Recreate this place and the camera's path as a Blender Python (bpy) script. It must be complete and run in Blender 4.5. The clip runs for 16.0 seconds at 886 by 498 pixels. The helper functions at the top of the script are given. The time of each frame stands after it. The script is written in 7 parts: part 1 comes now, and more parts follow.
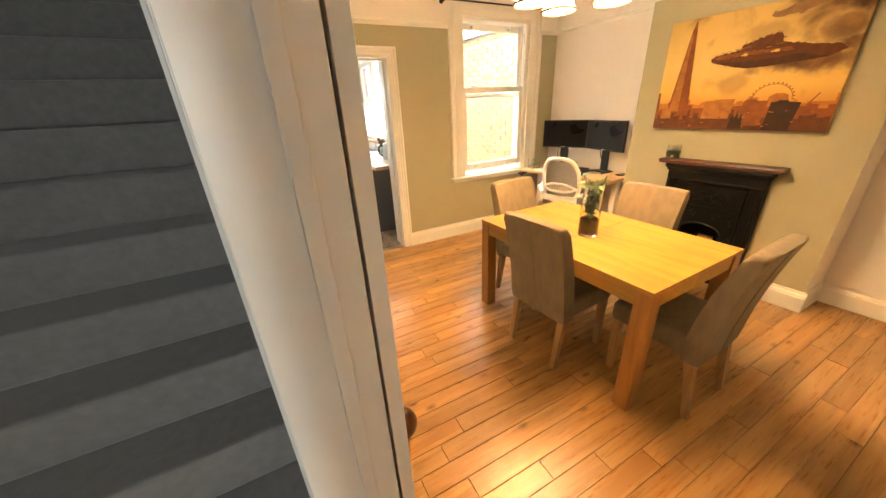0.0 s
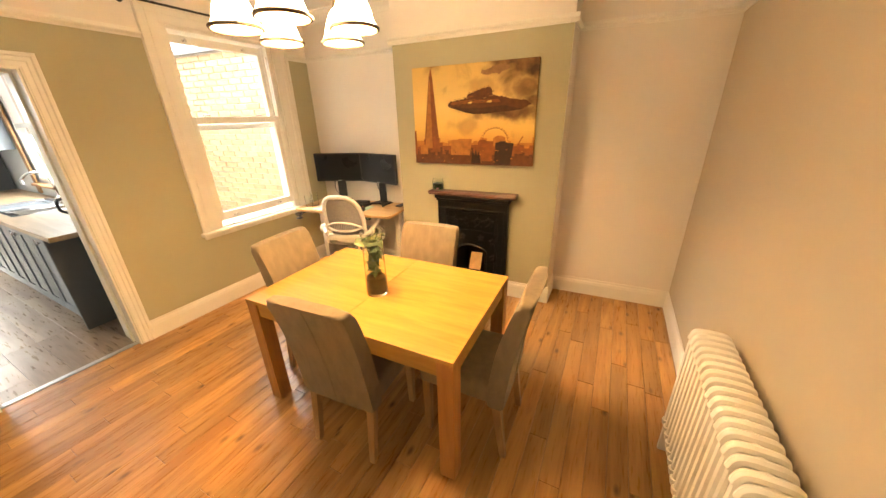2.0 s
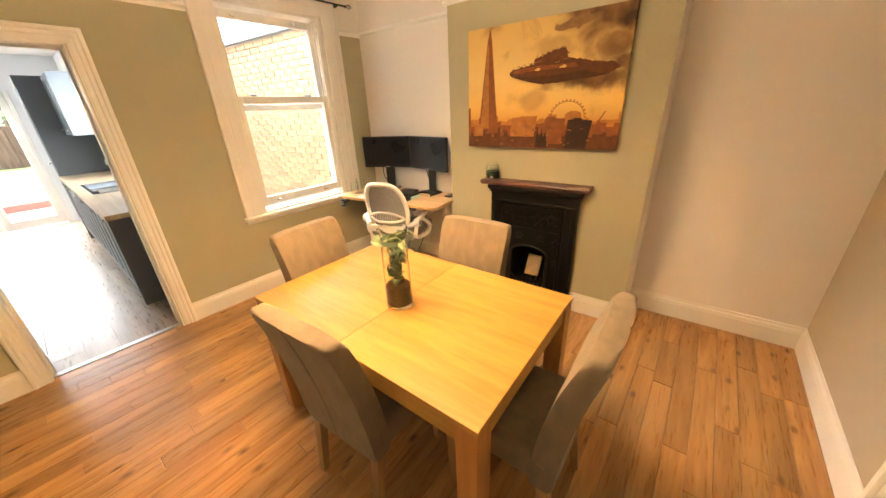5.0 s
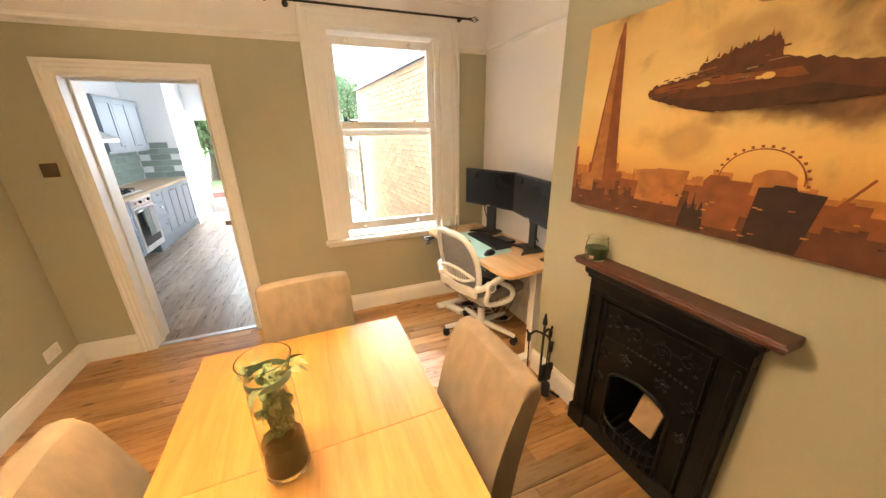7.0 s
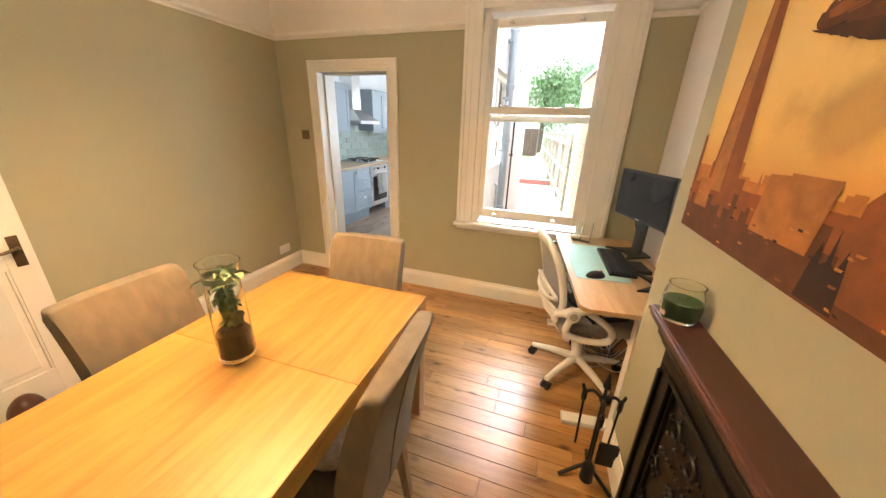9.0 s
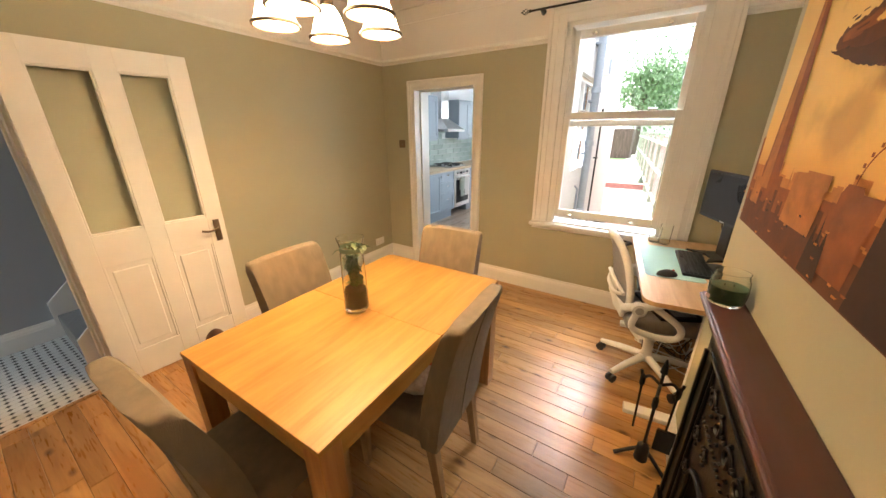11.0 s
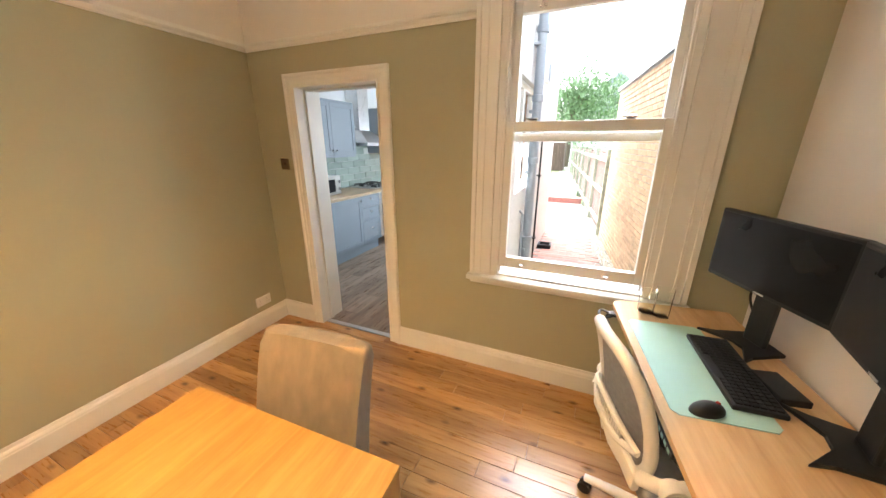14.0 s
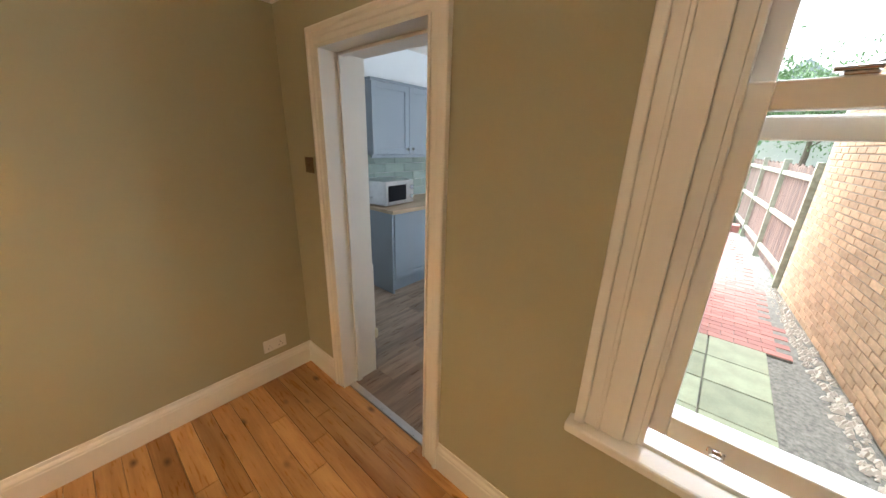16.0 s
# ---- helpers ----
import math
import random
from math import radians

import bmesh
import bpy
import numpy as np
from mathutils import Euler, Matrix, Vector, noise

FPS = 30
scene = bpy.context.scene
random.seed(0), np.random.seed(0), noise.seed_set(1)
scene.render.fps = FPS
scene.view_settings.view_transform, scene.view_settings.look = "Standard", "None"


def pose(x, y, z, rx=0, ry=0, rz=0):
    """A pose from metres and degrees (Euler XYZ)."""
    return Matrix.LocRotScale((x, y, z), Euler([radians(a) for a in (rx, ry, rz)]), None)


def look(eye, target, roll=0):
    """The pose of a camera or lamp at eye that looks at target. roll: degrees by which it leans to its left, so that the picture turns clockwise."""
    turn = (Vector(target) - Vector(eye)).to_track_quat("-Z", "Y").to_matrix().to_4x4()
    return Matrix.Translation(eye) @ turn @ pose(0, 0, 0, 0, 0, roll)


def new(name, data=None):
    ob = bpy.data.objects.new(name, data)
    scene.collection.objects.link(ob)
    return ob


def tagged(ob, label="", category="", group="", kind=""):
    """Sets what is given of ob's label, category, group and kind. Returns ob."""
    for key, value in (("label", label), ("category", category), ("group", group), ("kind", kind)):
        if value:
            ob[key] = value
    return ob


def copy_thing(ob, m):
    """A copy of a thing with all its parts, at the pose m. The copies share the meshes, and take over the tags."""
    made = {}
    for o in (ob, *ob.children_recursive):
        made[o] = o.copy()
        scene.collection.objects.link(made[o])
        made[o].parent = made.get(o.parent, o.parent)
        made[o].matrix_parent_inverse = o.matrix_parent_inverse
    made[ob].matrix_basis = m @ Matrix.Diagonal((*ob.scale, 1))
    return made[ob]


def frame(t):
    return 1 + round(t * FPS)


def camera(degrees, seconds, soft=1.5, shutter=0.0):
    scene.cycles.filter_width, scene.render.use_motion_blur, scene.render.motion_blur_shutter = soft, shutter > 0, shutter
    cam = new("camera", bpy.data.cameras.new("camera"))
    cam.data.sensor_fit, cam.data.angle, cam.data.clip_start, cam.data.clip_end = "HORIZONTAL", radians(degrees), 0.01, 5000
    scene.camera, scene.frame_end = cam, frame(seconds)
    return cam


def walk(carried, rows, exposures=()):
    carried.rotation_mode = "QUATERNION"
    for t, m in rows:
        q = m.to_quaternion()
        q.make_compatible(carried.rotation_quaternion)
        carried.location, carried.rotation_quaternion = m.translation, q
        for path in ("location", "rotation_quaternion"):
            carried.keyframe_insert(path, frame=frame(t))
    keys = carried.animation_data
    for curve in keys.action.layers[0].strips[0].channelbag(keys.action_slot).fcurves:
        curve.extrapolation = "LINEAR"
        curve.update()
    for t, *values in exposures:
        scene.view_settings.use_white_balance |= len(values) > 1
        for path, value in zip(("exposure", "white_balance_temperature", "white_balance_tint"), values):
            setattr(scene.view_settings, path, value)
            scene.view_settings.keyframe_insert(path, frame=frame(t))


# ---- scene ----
cam = camera(107.4, 16.0)
PATH = [
    (0, (-0.05, -3.432, 1.528), (0.777, -1.796, 0.727), -2.9),
    (0.5, (0.115, -3.304, 1.518), (1.241, -1.868, 0.701), -2.4),
    (1, (0.204, -3.216, 1.646), (1.631, -2.115, 0.779), -2.0),
    (1.5, (0.329, -3.112, 1.602), (1.944, -2.232, 0.816), -1.4),
    (2, (0.374, -3.222, 1.661), (2.018, -2.365, 0.909), -1.5),
    (2.5, (0.382, -3.196, 1.635), (2.01, -2.297, 0.898), -1.7),
    (3, (0.389, -3.165, 1.585), (2.018, -2.286, 0.828), -1.4),
    (5.5, (1.009, -3.038, 1.554), (2.339, -1.747, 0.805), -2.1),
    (6, (1.258, -2.934, 1.567), (2.494, -1.518, 0.883), -1.4),
    (6.5, (1.517, -2.923, 1.596), (2.613, -1.388, 0.931), -2.0),
    (7, (1.848, -2.911, 1.631), (2.51, -1.152, 0.948), -0.9),
    (7.5, (1.975, -2.913, 1.627), (2.492, -1.11, 0.932), -1.0),
    (8, (2.289, -2.838, 1.587), (2.574, -0.986, 0.891), -0.1),
    (8.5, (2.52, -2.778, 1.543), (2.445, -0.903, 0.85), -0.6),
    (9, (2.677, -2.817, 1.543), (2.083, -1.041, 0.841), 1.9),
    (9.5, (2.762, -2.95, 1.553), (1.928, -1.268, 0.864), -0.2),
    (10, (2.837, -3.119, 1.573), (1.852, -1.523, 0.878), 1.2),
    (12.5, (2.78, -2.847, 1.569), (1.773, -1.255, 0.897), -1.9),
    (13, (2.752, -2.536, 1.572), (1.882, -0.854, 0.929), -0.3),
    (13.5, (2.608, -2.337, 1.586), (1.86, -0.605, 0.924), -0.6),
    (14, (2.516, -2.022, 1.591), (1.767, -0.273, 0.972), 0.0),
    (14.5, (2.505, -1.711, 1.564), (1.668, -0.001, 0.95), 0.3),
    (15, (2.385, -1.421, 1.578), (1.342, 0.17, 0.958), 1.4),
    (15.5, (2.273, -1.159, 1.568), (1.122, 0.345, 0.927), 1.4),
    (16, (2.067, -0.944, 1.575), (0.833, 0.501, 0.95), 1.8),
]
walk(cam, [(t, look(eye, target, roll)) for t, eye, target, roll in PATH],
     [(0.0, 3.6, 7300, 10), (3.0, 3.5, 7200, 10), (6.0, 3.35, 6300, 10), (8.0, 3.2, 6000, 8), (10.0, 3.1, 6000, 8),
      (13.5, 3.0, 5900, 8), (14.5, 3.05, 5900, 8), (15.0, 2.9, 5800, 8), (16.0, 2.45, 5800, 8)])


# ---- world and light ----
world = bpy.data.worlds.new("sky")
scene.world = world
world.use_nodes = True
wn = world.node_tree.nodes
sky = wn.new("ShaderNodeTexSky")
sky.sky_type, sky.sun_disc = "NISHITA", False
sky.sun_elevation, sky.sun_rotation = radians(52), radians(-22)
sky.dust_density, sky.air_density = 4.0, 1.2
wn["Background"].inputs["Strength"].default_value = 0.15
haze = wn.new("ShaderNodeHueSaturation")
haze.inputs["Saturation"].default_value = 0.35
world.node_tree.links.new(sky.outputs["Color"], haze.inputs["Color"])
world.node_tree.links.new(haze.outputs["Color"], wn["Background"].inputs["Color"])


def sun_lamp():
    data = bpy.data.lights.new("sun", "SUN")
    data.energy, data.angle, data.color = 3.6, radians(110), (1.0, 0.98, 0.95)
    ob = new("sun", data)
    ob.matrix_world = look((0, 0, 10), (0.8, -0.6, 8.7))
    return ob


sun_lamp()


def opening_light(name, m, w, h, power):
    """Daylight of the sky through an opening."""
    data = bpy.data.lights.new(name, "AREA")
    data.shape, data.size, data.size_y, data.energy = "RECTANGLE", w, h, power
    data.color = (0.88, 0.95, 1.0)
    ob = new(name, data)
    ob.matrix_world = m
    return ob


opening_light("daylight_kitchen_window", look((1.69, 2.25, 1.65), (0.0, 2.25, 1.2)), 1.1, 1.1, 6.0)
opening_light("daylight_garden_door", look((0.28, 5.32, 1.97), (0.2, 2.0, 0.2)), 1.3, 0.1, 3.0)
opening_light("daylight_front_door", look((0.0, -5.95, 1.6), (0.0, 0.0, 1.2)), 0.7, 1.3, 8.5)

# ---- materials ----
MATS = {}


def mat(name, color, rough=0.6, metal=0.0, var=0.06, scale=8.0, bump=0.02, bscale=60.0, coat=0.0, spec=0.5, random_vary=0.0,
        stretch=(1, 1, 1), color2=None, alpha=1.0, transmission=0.0, ior=1.45, emit=0.0, sheen=0.0):
    m = bpy.data.materials.new(name)
    m.use_nodes = True
    nt = m.node_tree
    n, l = nt.nodes, nt.links
    b = n["Principled BSDF"]
    b.inputs["Roughness"].default_value = rough
    b.inputs["Metallic"].default_value = metal
    b.inputs["Coat Weight"].default_value = coat
    b.inputs["Coat Roughness"].default_value = 0.15
    b.inputs["Specular IOR Level"].default_value = spec
    b.inputs["Transmission Weight"].default_value = transmission
    b.inputs["IOR"].default_value = ior
    b.inputs["Sheen Weight"].default_value = sheen
    b.inputs["Base Color"].default_value = (*color, 1)
    if emit:
        b.inputs["Emission Color"].default_value = (*color, 1)
        b.inputs["Emission Strength"].default_value = emit
    MATS[name] = m
    if var <= 0 and bump <= 0 and not color2:
        return m
    co = n.new("ShaderNodeTexCoord")
    mp = n.new("ShaderNodeMapping")
    mp.inputs["Scale"].default_value = stretch
    l.new(co.outputs["Object"], mp.inputs["Vector"])
    big = n.new("ShaderNodeTexNoise")
    big.inputs["Scale"].default_value, big.inputs["Detail"].default_value = scale, 6
    l.new(mp.outputs["Vector"], big.inputs["Vector"])
    fine = n.new("ShaderNodeTexNoise")
    fine.inputs["Scale"].default_value, fine.inputs["Detail"].default_value = bscale, 5
    l.new(mp.outputs["Vector"], fine.inputs["Vector"])
    ramp = n.new("ShaderNodeMix")
    ramp.data_type = "RGBA"
    lo = color2 if color2 else tuple(max(0, c * (1 - 2 * var)) for c in color)
    hi = color if color2 else tuple(min(1, c * (1 + 1.0 * var)) for c in color)
    ramp.inputs["A"].default_value, ramp.inputs["B"].default_value = (*lo, 1), (*hi, 1)
    add = n.new("ShaderNodeMath")
    add.operation = "MULTIPLY_ADD"
    add.inputs[1].default_value = 0.35
    l.new(fine.outputs["Fac"], add.inputs[0])
    mul = n.new("ShaderNodeMath")
    mul.operation = "MULTIPLY_ADD"
    mul.inputs[1].default_value, mul.inputs[2].default_value = 1.3, -0.33
    l.new(big.outputs["Fac"], mul.inputs[0])
    l.new(mul.outputs["Value"], add.inputs[2])
    l.new(add.outputs["Value"], ramp.inputs["Factor"])
    out = ramp.outputs["Result"]
    if random_vary:
        info = n.new("ShaderNodeObjectInfo")
        hsv = n.new("ShaderNodeHueSaturation")
        mr = n.new("ShaderNodeMapRange")
        mr.inputs["To Min"].default_value, mr.inputs["To Max"].default_value = 1 - random_vary, 1 + random_vary
        l.new(info.outputs["Random"], mr.inputs["Value"])
        l.new(mr.outputs["Result"], hsv.inputs["Value"])
        l.new(out, hsv.inputs["Color"])
        out = hsv.outputs["Color"]
    l.new(out, b.inputs["Base Color"])
    rr = n.new("ShaderNodeMapRange")
    rr.inputs["To Min"].default_value, rr.inputs["To Max"].default_value = max(0.02, rough - 0.08), min(1, rough + 0.08)
    l.new(big.outputs["Fac"], rr.inputs["Value"])
    l.new(rr.outputs["Result"], b.inputs["Roughness"])
    if bump:
        bp = n.new("ShaderNodeBump")
        bp.inputs["Strength"].default_value, bp.inputs["Distance"].default_value = min(1.0, bump * 10), 0.002
        l.new(fine.outputs["Fac"], bp.inputs["Height"])
        l.new(bp.outputs["Normal"], b.inputs["Normal"])
    return m


def wood_mat(name, light, dark, rough=0.35, axis=0, rings=9.0, random_vary=0.2, knots=0.0, coat=0.0):
    """Wood whose grain runs along one object axis, shifted at random from piece to piece."""
    m = bpy.data.materials.new(name)
    m.use_nodes = True
    nt = m.node_tree
    n, l = nt.nodes, nt.links
    b = n["Principled BSDF"]
    b.inputs["Coat Weight"].default_value = coat
    b.inputs["Coat Roughness"].default_value = 0.2
    geo = n.new("ShaderNodeNewGeometry")
    info = n.new("ShaderNodeObjectInfo")
    shift = n.new("ShaderNodeVectorMath")
    shift.operation = "MULTIPLY_ADD"
    comb = n.new("ShaderNodeCombineXYZ")
    for i in range(3):
        l.new(info.outputs["Random"], comb.inputs[i])
    co = n.new("ShaderNodeTexCoord")
    shift.inputs[1].default_value = (17.3, 9.1, 5.7)
    l.new(comb.outputs["Vector"], shift.inputs[0])
    l.new(co.outputs["Object"], shift.inputs[2])
    mp = n.new("ShaderNodeMapping")
    sc = [rings, rings, rings]
    sc[axis] = rings * 0.09
    mp.inputs["Scale"].default_value = sc
    l.new(shift.outputs["Vector"], mp.inputs["Vector"])
    grain = n.new("ShaderNodeTexNoise")
    grain.inputs["Scale"].default_value, grain.inputs["Detail"].default_value, grain.inputs["Distortion"].default_value = 1.4, 7, 0.8
    l.new(mp.outputs["Vector"], grain.inputs["Vector"])
    fib = n.new("ShaderNodeTexNoise")
    fib.inputs["Scale"].default_value, fib.inputs["Detail"].default_value = 9.0, 4
    l.new(mp.outputs["Vector"], fib.inputs["Vector"])
    cr = n.new("ShaderNodeValToRGB")
    cr.color_ramp.elements[0].position, cr.color_ramp.elements[1].position = 0.32, 0.66
    cr.color_ramp.elements[0].color, cr.color_ramp.elements[1].color = (*dark, 1), (*light, 1)
    mx = n.new("ShaderNodeMath")
    mx.operation = "MULTIPLY_ADD"
    mx.inputs[1].default_value = 0.3
    l.new(fib.outputs["Fac"], mx.inputs[0])
    sub = n.new("ShaderNodeMath")
    sub.operation = "SUBTRACT"
    sub.inputs[1].default_value = 0.15
    l.new(grain.outputs["Fac"], sub.inputs[0])
    l.new(sub.outputs["Value"], mx.inputs[2])
    l.new(mx.outputs["Value"], cr.inputs["Fac"])
    out = cr.outputs["Color"]
    if knots:
        mk = n.new("ShaderNodeMapping")
        ks = [9.0, 9.0, 9.0]
        ks[axis] = 4.5
        mk.inputs["Scale"].default_value = ks
        l.new(shift.outputs["Vector"], mk.inputs["Vector"])
        vo = n.new("ShaderNodeTexVoronoi")
        vo.inputs["Scale"].default_value = 1.0
        l.new(mk.outputs["Vector"], vo.inputs["Vector"])
        kr = n.new("ShaderNodeMapRange")
        kr.inputs["From Min"].default_value, kr.inputs["From Max"].default_value = 0.03, 0.19
        kr.inputs["To Min"].default_value, kr.inputs["To Max"].default_value = knots, 0.0
        l.new(vo.outputs["Distance"], kr.inputs["Value"])
        km = n.new("ShaderNodeMix")
        km.data_type = "RGBA"
        km.inputs["B"].default_value = (dark[0] * 0.22, dark[1] * 0.17, dark[2] * 0.15, 1)
        l.new(kr.outputs["Result"], km.inputs["Factor"])
        l.new(out, km.inputs["A"])
        out = km.outputs["Result"]
    hsv = n.new("ShaderNodeHueSaturation")
    mr = n.new("ShaderNodeMapRange")
    mr.inputs["To Min"].default_value, mr.inputs["To Max"].default_value = 1 - random_vary, 1 + random_vary * 0.7
    l.new(info.outputs["Random"], mr.inputs["Value"])
    l.new(mr.outputs["Result"], hsv.inputs["Value"])
    l.new(out, hsv.inputs["Color"])
    l.new(hsv.outputs["Color"], b.inputs["Base Color"])
    rr = n.new("ShaderNodeMapRange")
    rr.inputs["To Min"].default_value, rr.inputs["To Max"].default_value = rough - 0.07, rough + 0.1
    l.new(fib.outputs["Fac"], rr.inputs["Value"])
    l.new(rr.outputs["Result"], b.inputs["Roughness"])
    bp = n.new("ShaderNodeBump")
    bp.inputs["Strength"].default_value, bp.inputs["Distance"].default_value = 0.25, 0.0015
    l.new(fib.outputs["Fac"], bp.inputs["Height"])
    l.new(bp.outputs["Normal"], b.inputs["Normal"])
    MATS[name] = m
    return m


OLIVE = mat("olive_paint", (0.415, 0.39, 0.262), 0.75, var=0.03, scale=2.0, bump=0.012, bscale=140)
STONE = mat("stone_wall_paint", (0.50, 0.43, 0.32), 0.75, var=0.03, scale=2.0, bump=0.012, bscale=140)
CREAM = mat("white_wall_paint", (0.78, 0.74, 0.69), 0.75, var=0.02, scale=2.0, bump=0.012, bscale=140)
WHITE = mat("white_gloss_paint", (0.8, 0.78, 0.73), 0.35, var=0.03, scale=5.0, bump=0.01, bscale=50)
CEIL = mat("ceiling_paint", (0.8, 0.77, 0.72), 0.85, var=0.02, scale=2.0, bump=0.01, bscale=150)
COOLWHITE = mat("kitchen_wall_paint", (0.8, 0.82, 0.83), 0.7, var=0.02, scale=2.0, bump=0.01, bscale=120)
HALLGREY = mat("hall_wall_paint", (0.36, 0.38, 0.40), 0.7, var=0.03, scale=2.0, bump=0.01, bscale=120)
CARPET = mat("stair_carpet", (0.19, 0.185, 0.18), 0.95, var=0.15, scale=30, bump=0.1, bscale=400, sheen=0.4)
FLOORWOOD = wood_mat("floor_oak", (0.49, 0.275, 0.100), (0.31, 0.148, 0.046), 0.28, 0, 10.0, 0.24, 0.95, 0.0)
TABLEWOOD = wood_mat("table_oak", (0.475, 0.27, 0.062), (0.37, 0.195, 0.039), 0.36, 1, 16.0, 0.08)
LEGWOOD = wood_mat("leg_oak", (0.48, 0.24, 0.075), (0.36, 0.16, 0.045), 0.38, 2, 16.0, 0.1)
CHAIRLEG = wood_mat("chair_leg_oak", (0.42, 0.26, 0.12), (0.28, 0.16, 0.07), 0.45, 2, 16.0, 0.12)
DESKWOOD = wood_mat("desk_oak", (0.60, 0.39, 0.19), (0.47, 0.28, 0.12), 0.4, 1, 14.0, 0.05)
WORKTOP = wood_mat("worktop_oak", (0.46, 0.34, 0.22), (0.33, 0.235, 0.14), 0.4, 1, 12.0, 0.06)
MAHOGANY = wood_mat("mantel_mahogany", (0.09, 0.028, 0.017), (0.06, 0.018, 0.012), 0.42, 1, 7.0, 0.05, 0, 0.15)
VINYL = wood_mat("kitchen_floor_boards", (0.33, 0.25, 0.18), (0.17, 0.12, 0.085), 0.28, 1, 8.0, 0.22, 0.2)
POSTWOOD = wood_mat("window_post_oak", (0.42, 0.22, 0.08), (0.28, 0.13, 0.045), 0.45, 2, 12.0, 0.1)
FABRIC = mat("chair_fabric", (0.225, 0.178, 0.116), 0.9, var=0.16, scale=25, bump=0.09, bscale=420, sheen=0.1, stretch=(1, 1, 0.35))
IRON = mat("black_cast_iron", (0.005, 0.005, 0.005), 0.38, 0.0, var=0.2, scale=12, bump=0.05, bscale=90, spec=0.3)
IRONMATT = mat("matt_black_iron", (0.008, 0.008, 0.008), 0.6, 0.0, var=0.2, scale=12, bump=0.06, bscale=90)
BLACKPL = mat("black_plastic", (0.014, 0.014, 0.015), 0.45, var=0.08, scale=20, bump=0.02, bscale=300)
SCREEN = mat("dark_screen", (0.006, 0.006, 0.008), 0.3, var=0.05, scale=3, bump=0.0, spec=0.25)
WHITEPL = mat("white_plastic", (0.78, 0.76, 0.72), 0.4, var=0.03, scale=9, bump=0.01, bscale=200)
MESHGREY = mat("grey_mesh", (0.42, 0.40, 0.37), 0.85, var=0.12, scale=60, bump=0.1, bscale=700)
SEATGREY = mat("grey_seat_fabric", (0.32, 0.30, 0.27), 0.9, var=0.1, scale=40, bump=0.08, bscale=500, sheen=0.2)
DESKMAT = mat("mint_desk_mat", (0.38, 0.60, 0.52), 0.6, var=0.03, scale=8, bump=0.02, bscale=300)
RADWHITE = mat("radiator_enamel", (0.8, 0.78, 0.72), 0.3, var=0.02, scale=6, bump=0.006, bscale=60)
CHROME = mat("chrome", (0.75, 0.75, 0.76), 0.12, 1.0, var=0.03, scale=6, bump=0.0)
STEEL = mat("brushed_steel", (0.6, 0.6, 0.6), 0.3, 1.0, var=0.06, scale=20, bump=0.02, bscale=200, stretch=(1, 8, 1))
BRONZE = mat("aged_bronze", (0.20, 0.145, 0.09), 0.4, 0.9, var=0.15, scale=25, bump=0.03, bscale=100)
BRASS = mat("antique_brass", (0.62, 0.42, 0.16), 0.25, 1.0, var=0.12, scale=20, bump=0.01, bscale=100)
CABGREY = mat("grey_cabinet_paint", (0.23, 0.265, 0.30), 0.45, var=0.03, scale=5, bump=0.01, bscale=80)
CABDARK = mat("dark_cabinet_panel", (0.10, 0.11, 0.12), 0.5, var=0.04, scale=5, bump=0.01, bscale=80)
TILEGREEN = mat("sage_metro_tile", (0.28, 0.335, 0.30), 0.15, var=0.08, scale=6, bump=0.01, bscale=20, random_vary=0.12)
GROUT = mat("grout", (0.5, 0.5, 0.48), 0.9, var=0.08, scale=20, bump=0.03, bscale=200)
BRICK = mat("yellow_stock_brick", (0.60, 0.41, 0.25), 0.85, var=0.16, scale=14, bump=0.09, bscale=120, random_vary=0.16)
MORTAR = mat("mortar", (0.50, 0.45, 0.37), 0.95, var=0.1, scale=20, bump=0.08, bscale=150)
RENDERW = mat("roughcast_render", (0.55, 0.53, 0.50), 0.95, var=0.14, scale=40, bump=0.1, bscale=90)
PIPEGREY = mat("grey_pipe_paint", (0.28, 0.30, 0.32), 0.45, var=0.06, scale=10, bump=0.02, bscale=80)
SLAB = mat("mossy_paving_slab", (0.27, 0.29, 0.19), 0.8, var=0.2, scale=5, bump=0.06, bscale=60, random_vary=0.15)
PAVER = mat("red_brick_paver", (0.34, 0.15, 0.12), 0.8, var=0.15, scale=12, bump=0.06, bscale=90, random_vary=0.18)
SOIL = mat("gravel_soil", (0.20, 0.19, 0.16), 0.95, var=0.35, scale=30, bump=0.1, bscale=60)
GRASSM = mat("lawn_grass", (0.10, 0.16, 0.045), 0.9, var=0.3, scale=12, bump=0.1, bscale=90)
LEAF = mat("tree_leaf", (0.15, 0.23, 0.10), 0.6, var=0.25, scale=8, bump=0.02, bscale=40)
BARK = mat("tree_bark", (0.12, 0.09, 0.065), 0.9, var=0.25, scale=12, bump=0.1, bscale=50)
FENCEWOOD = wood_mat("fence_panel_wood", (0.16, 0.10, 0.075), (0.09, 0.055, 0.04), 0.8, 2, 9.0, 0.2)
FENCERAIL = wood_mat("fence_rail_wood", (0.35, 0.37, 0.28), (0.24, 0.25, 0.18), 0.85, 1, 9.0, 0.15)
GLASS = mat("window_glass", (1, 1, 1), 0.0, var=0, bump=0, transmission=1.0, ior=1.05)
CLEAR = mat("clear_glass", (0.97, 1.0, 0.98), 0.02, var=0, bump=0, transmission=1.0, ior=1.45)
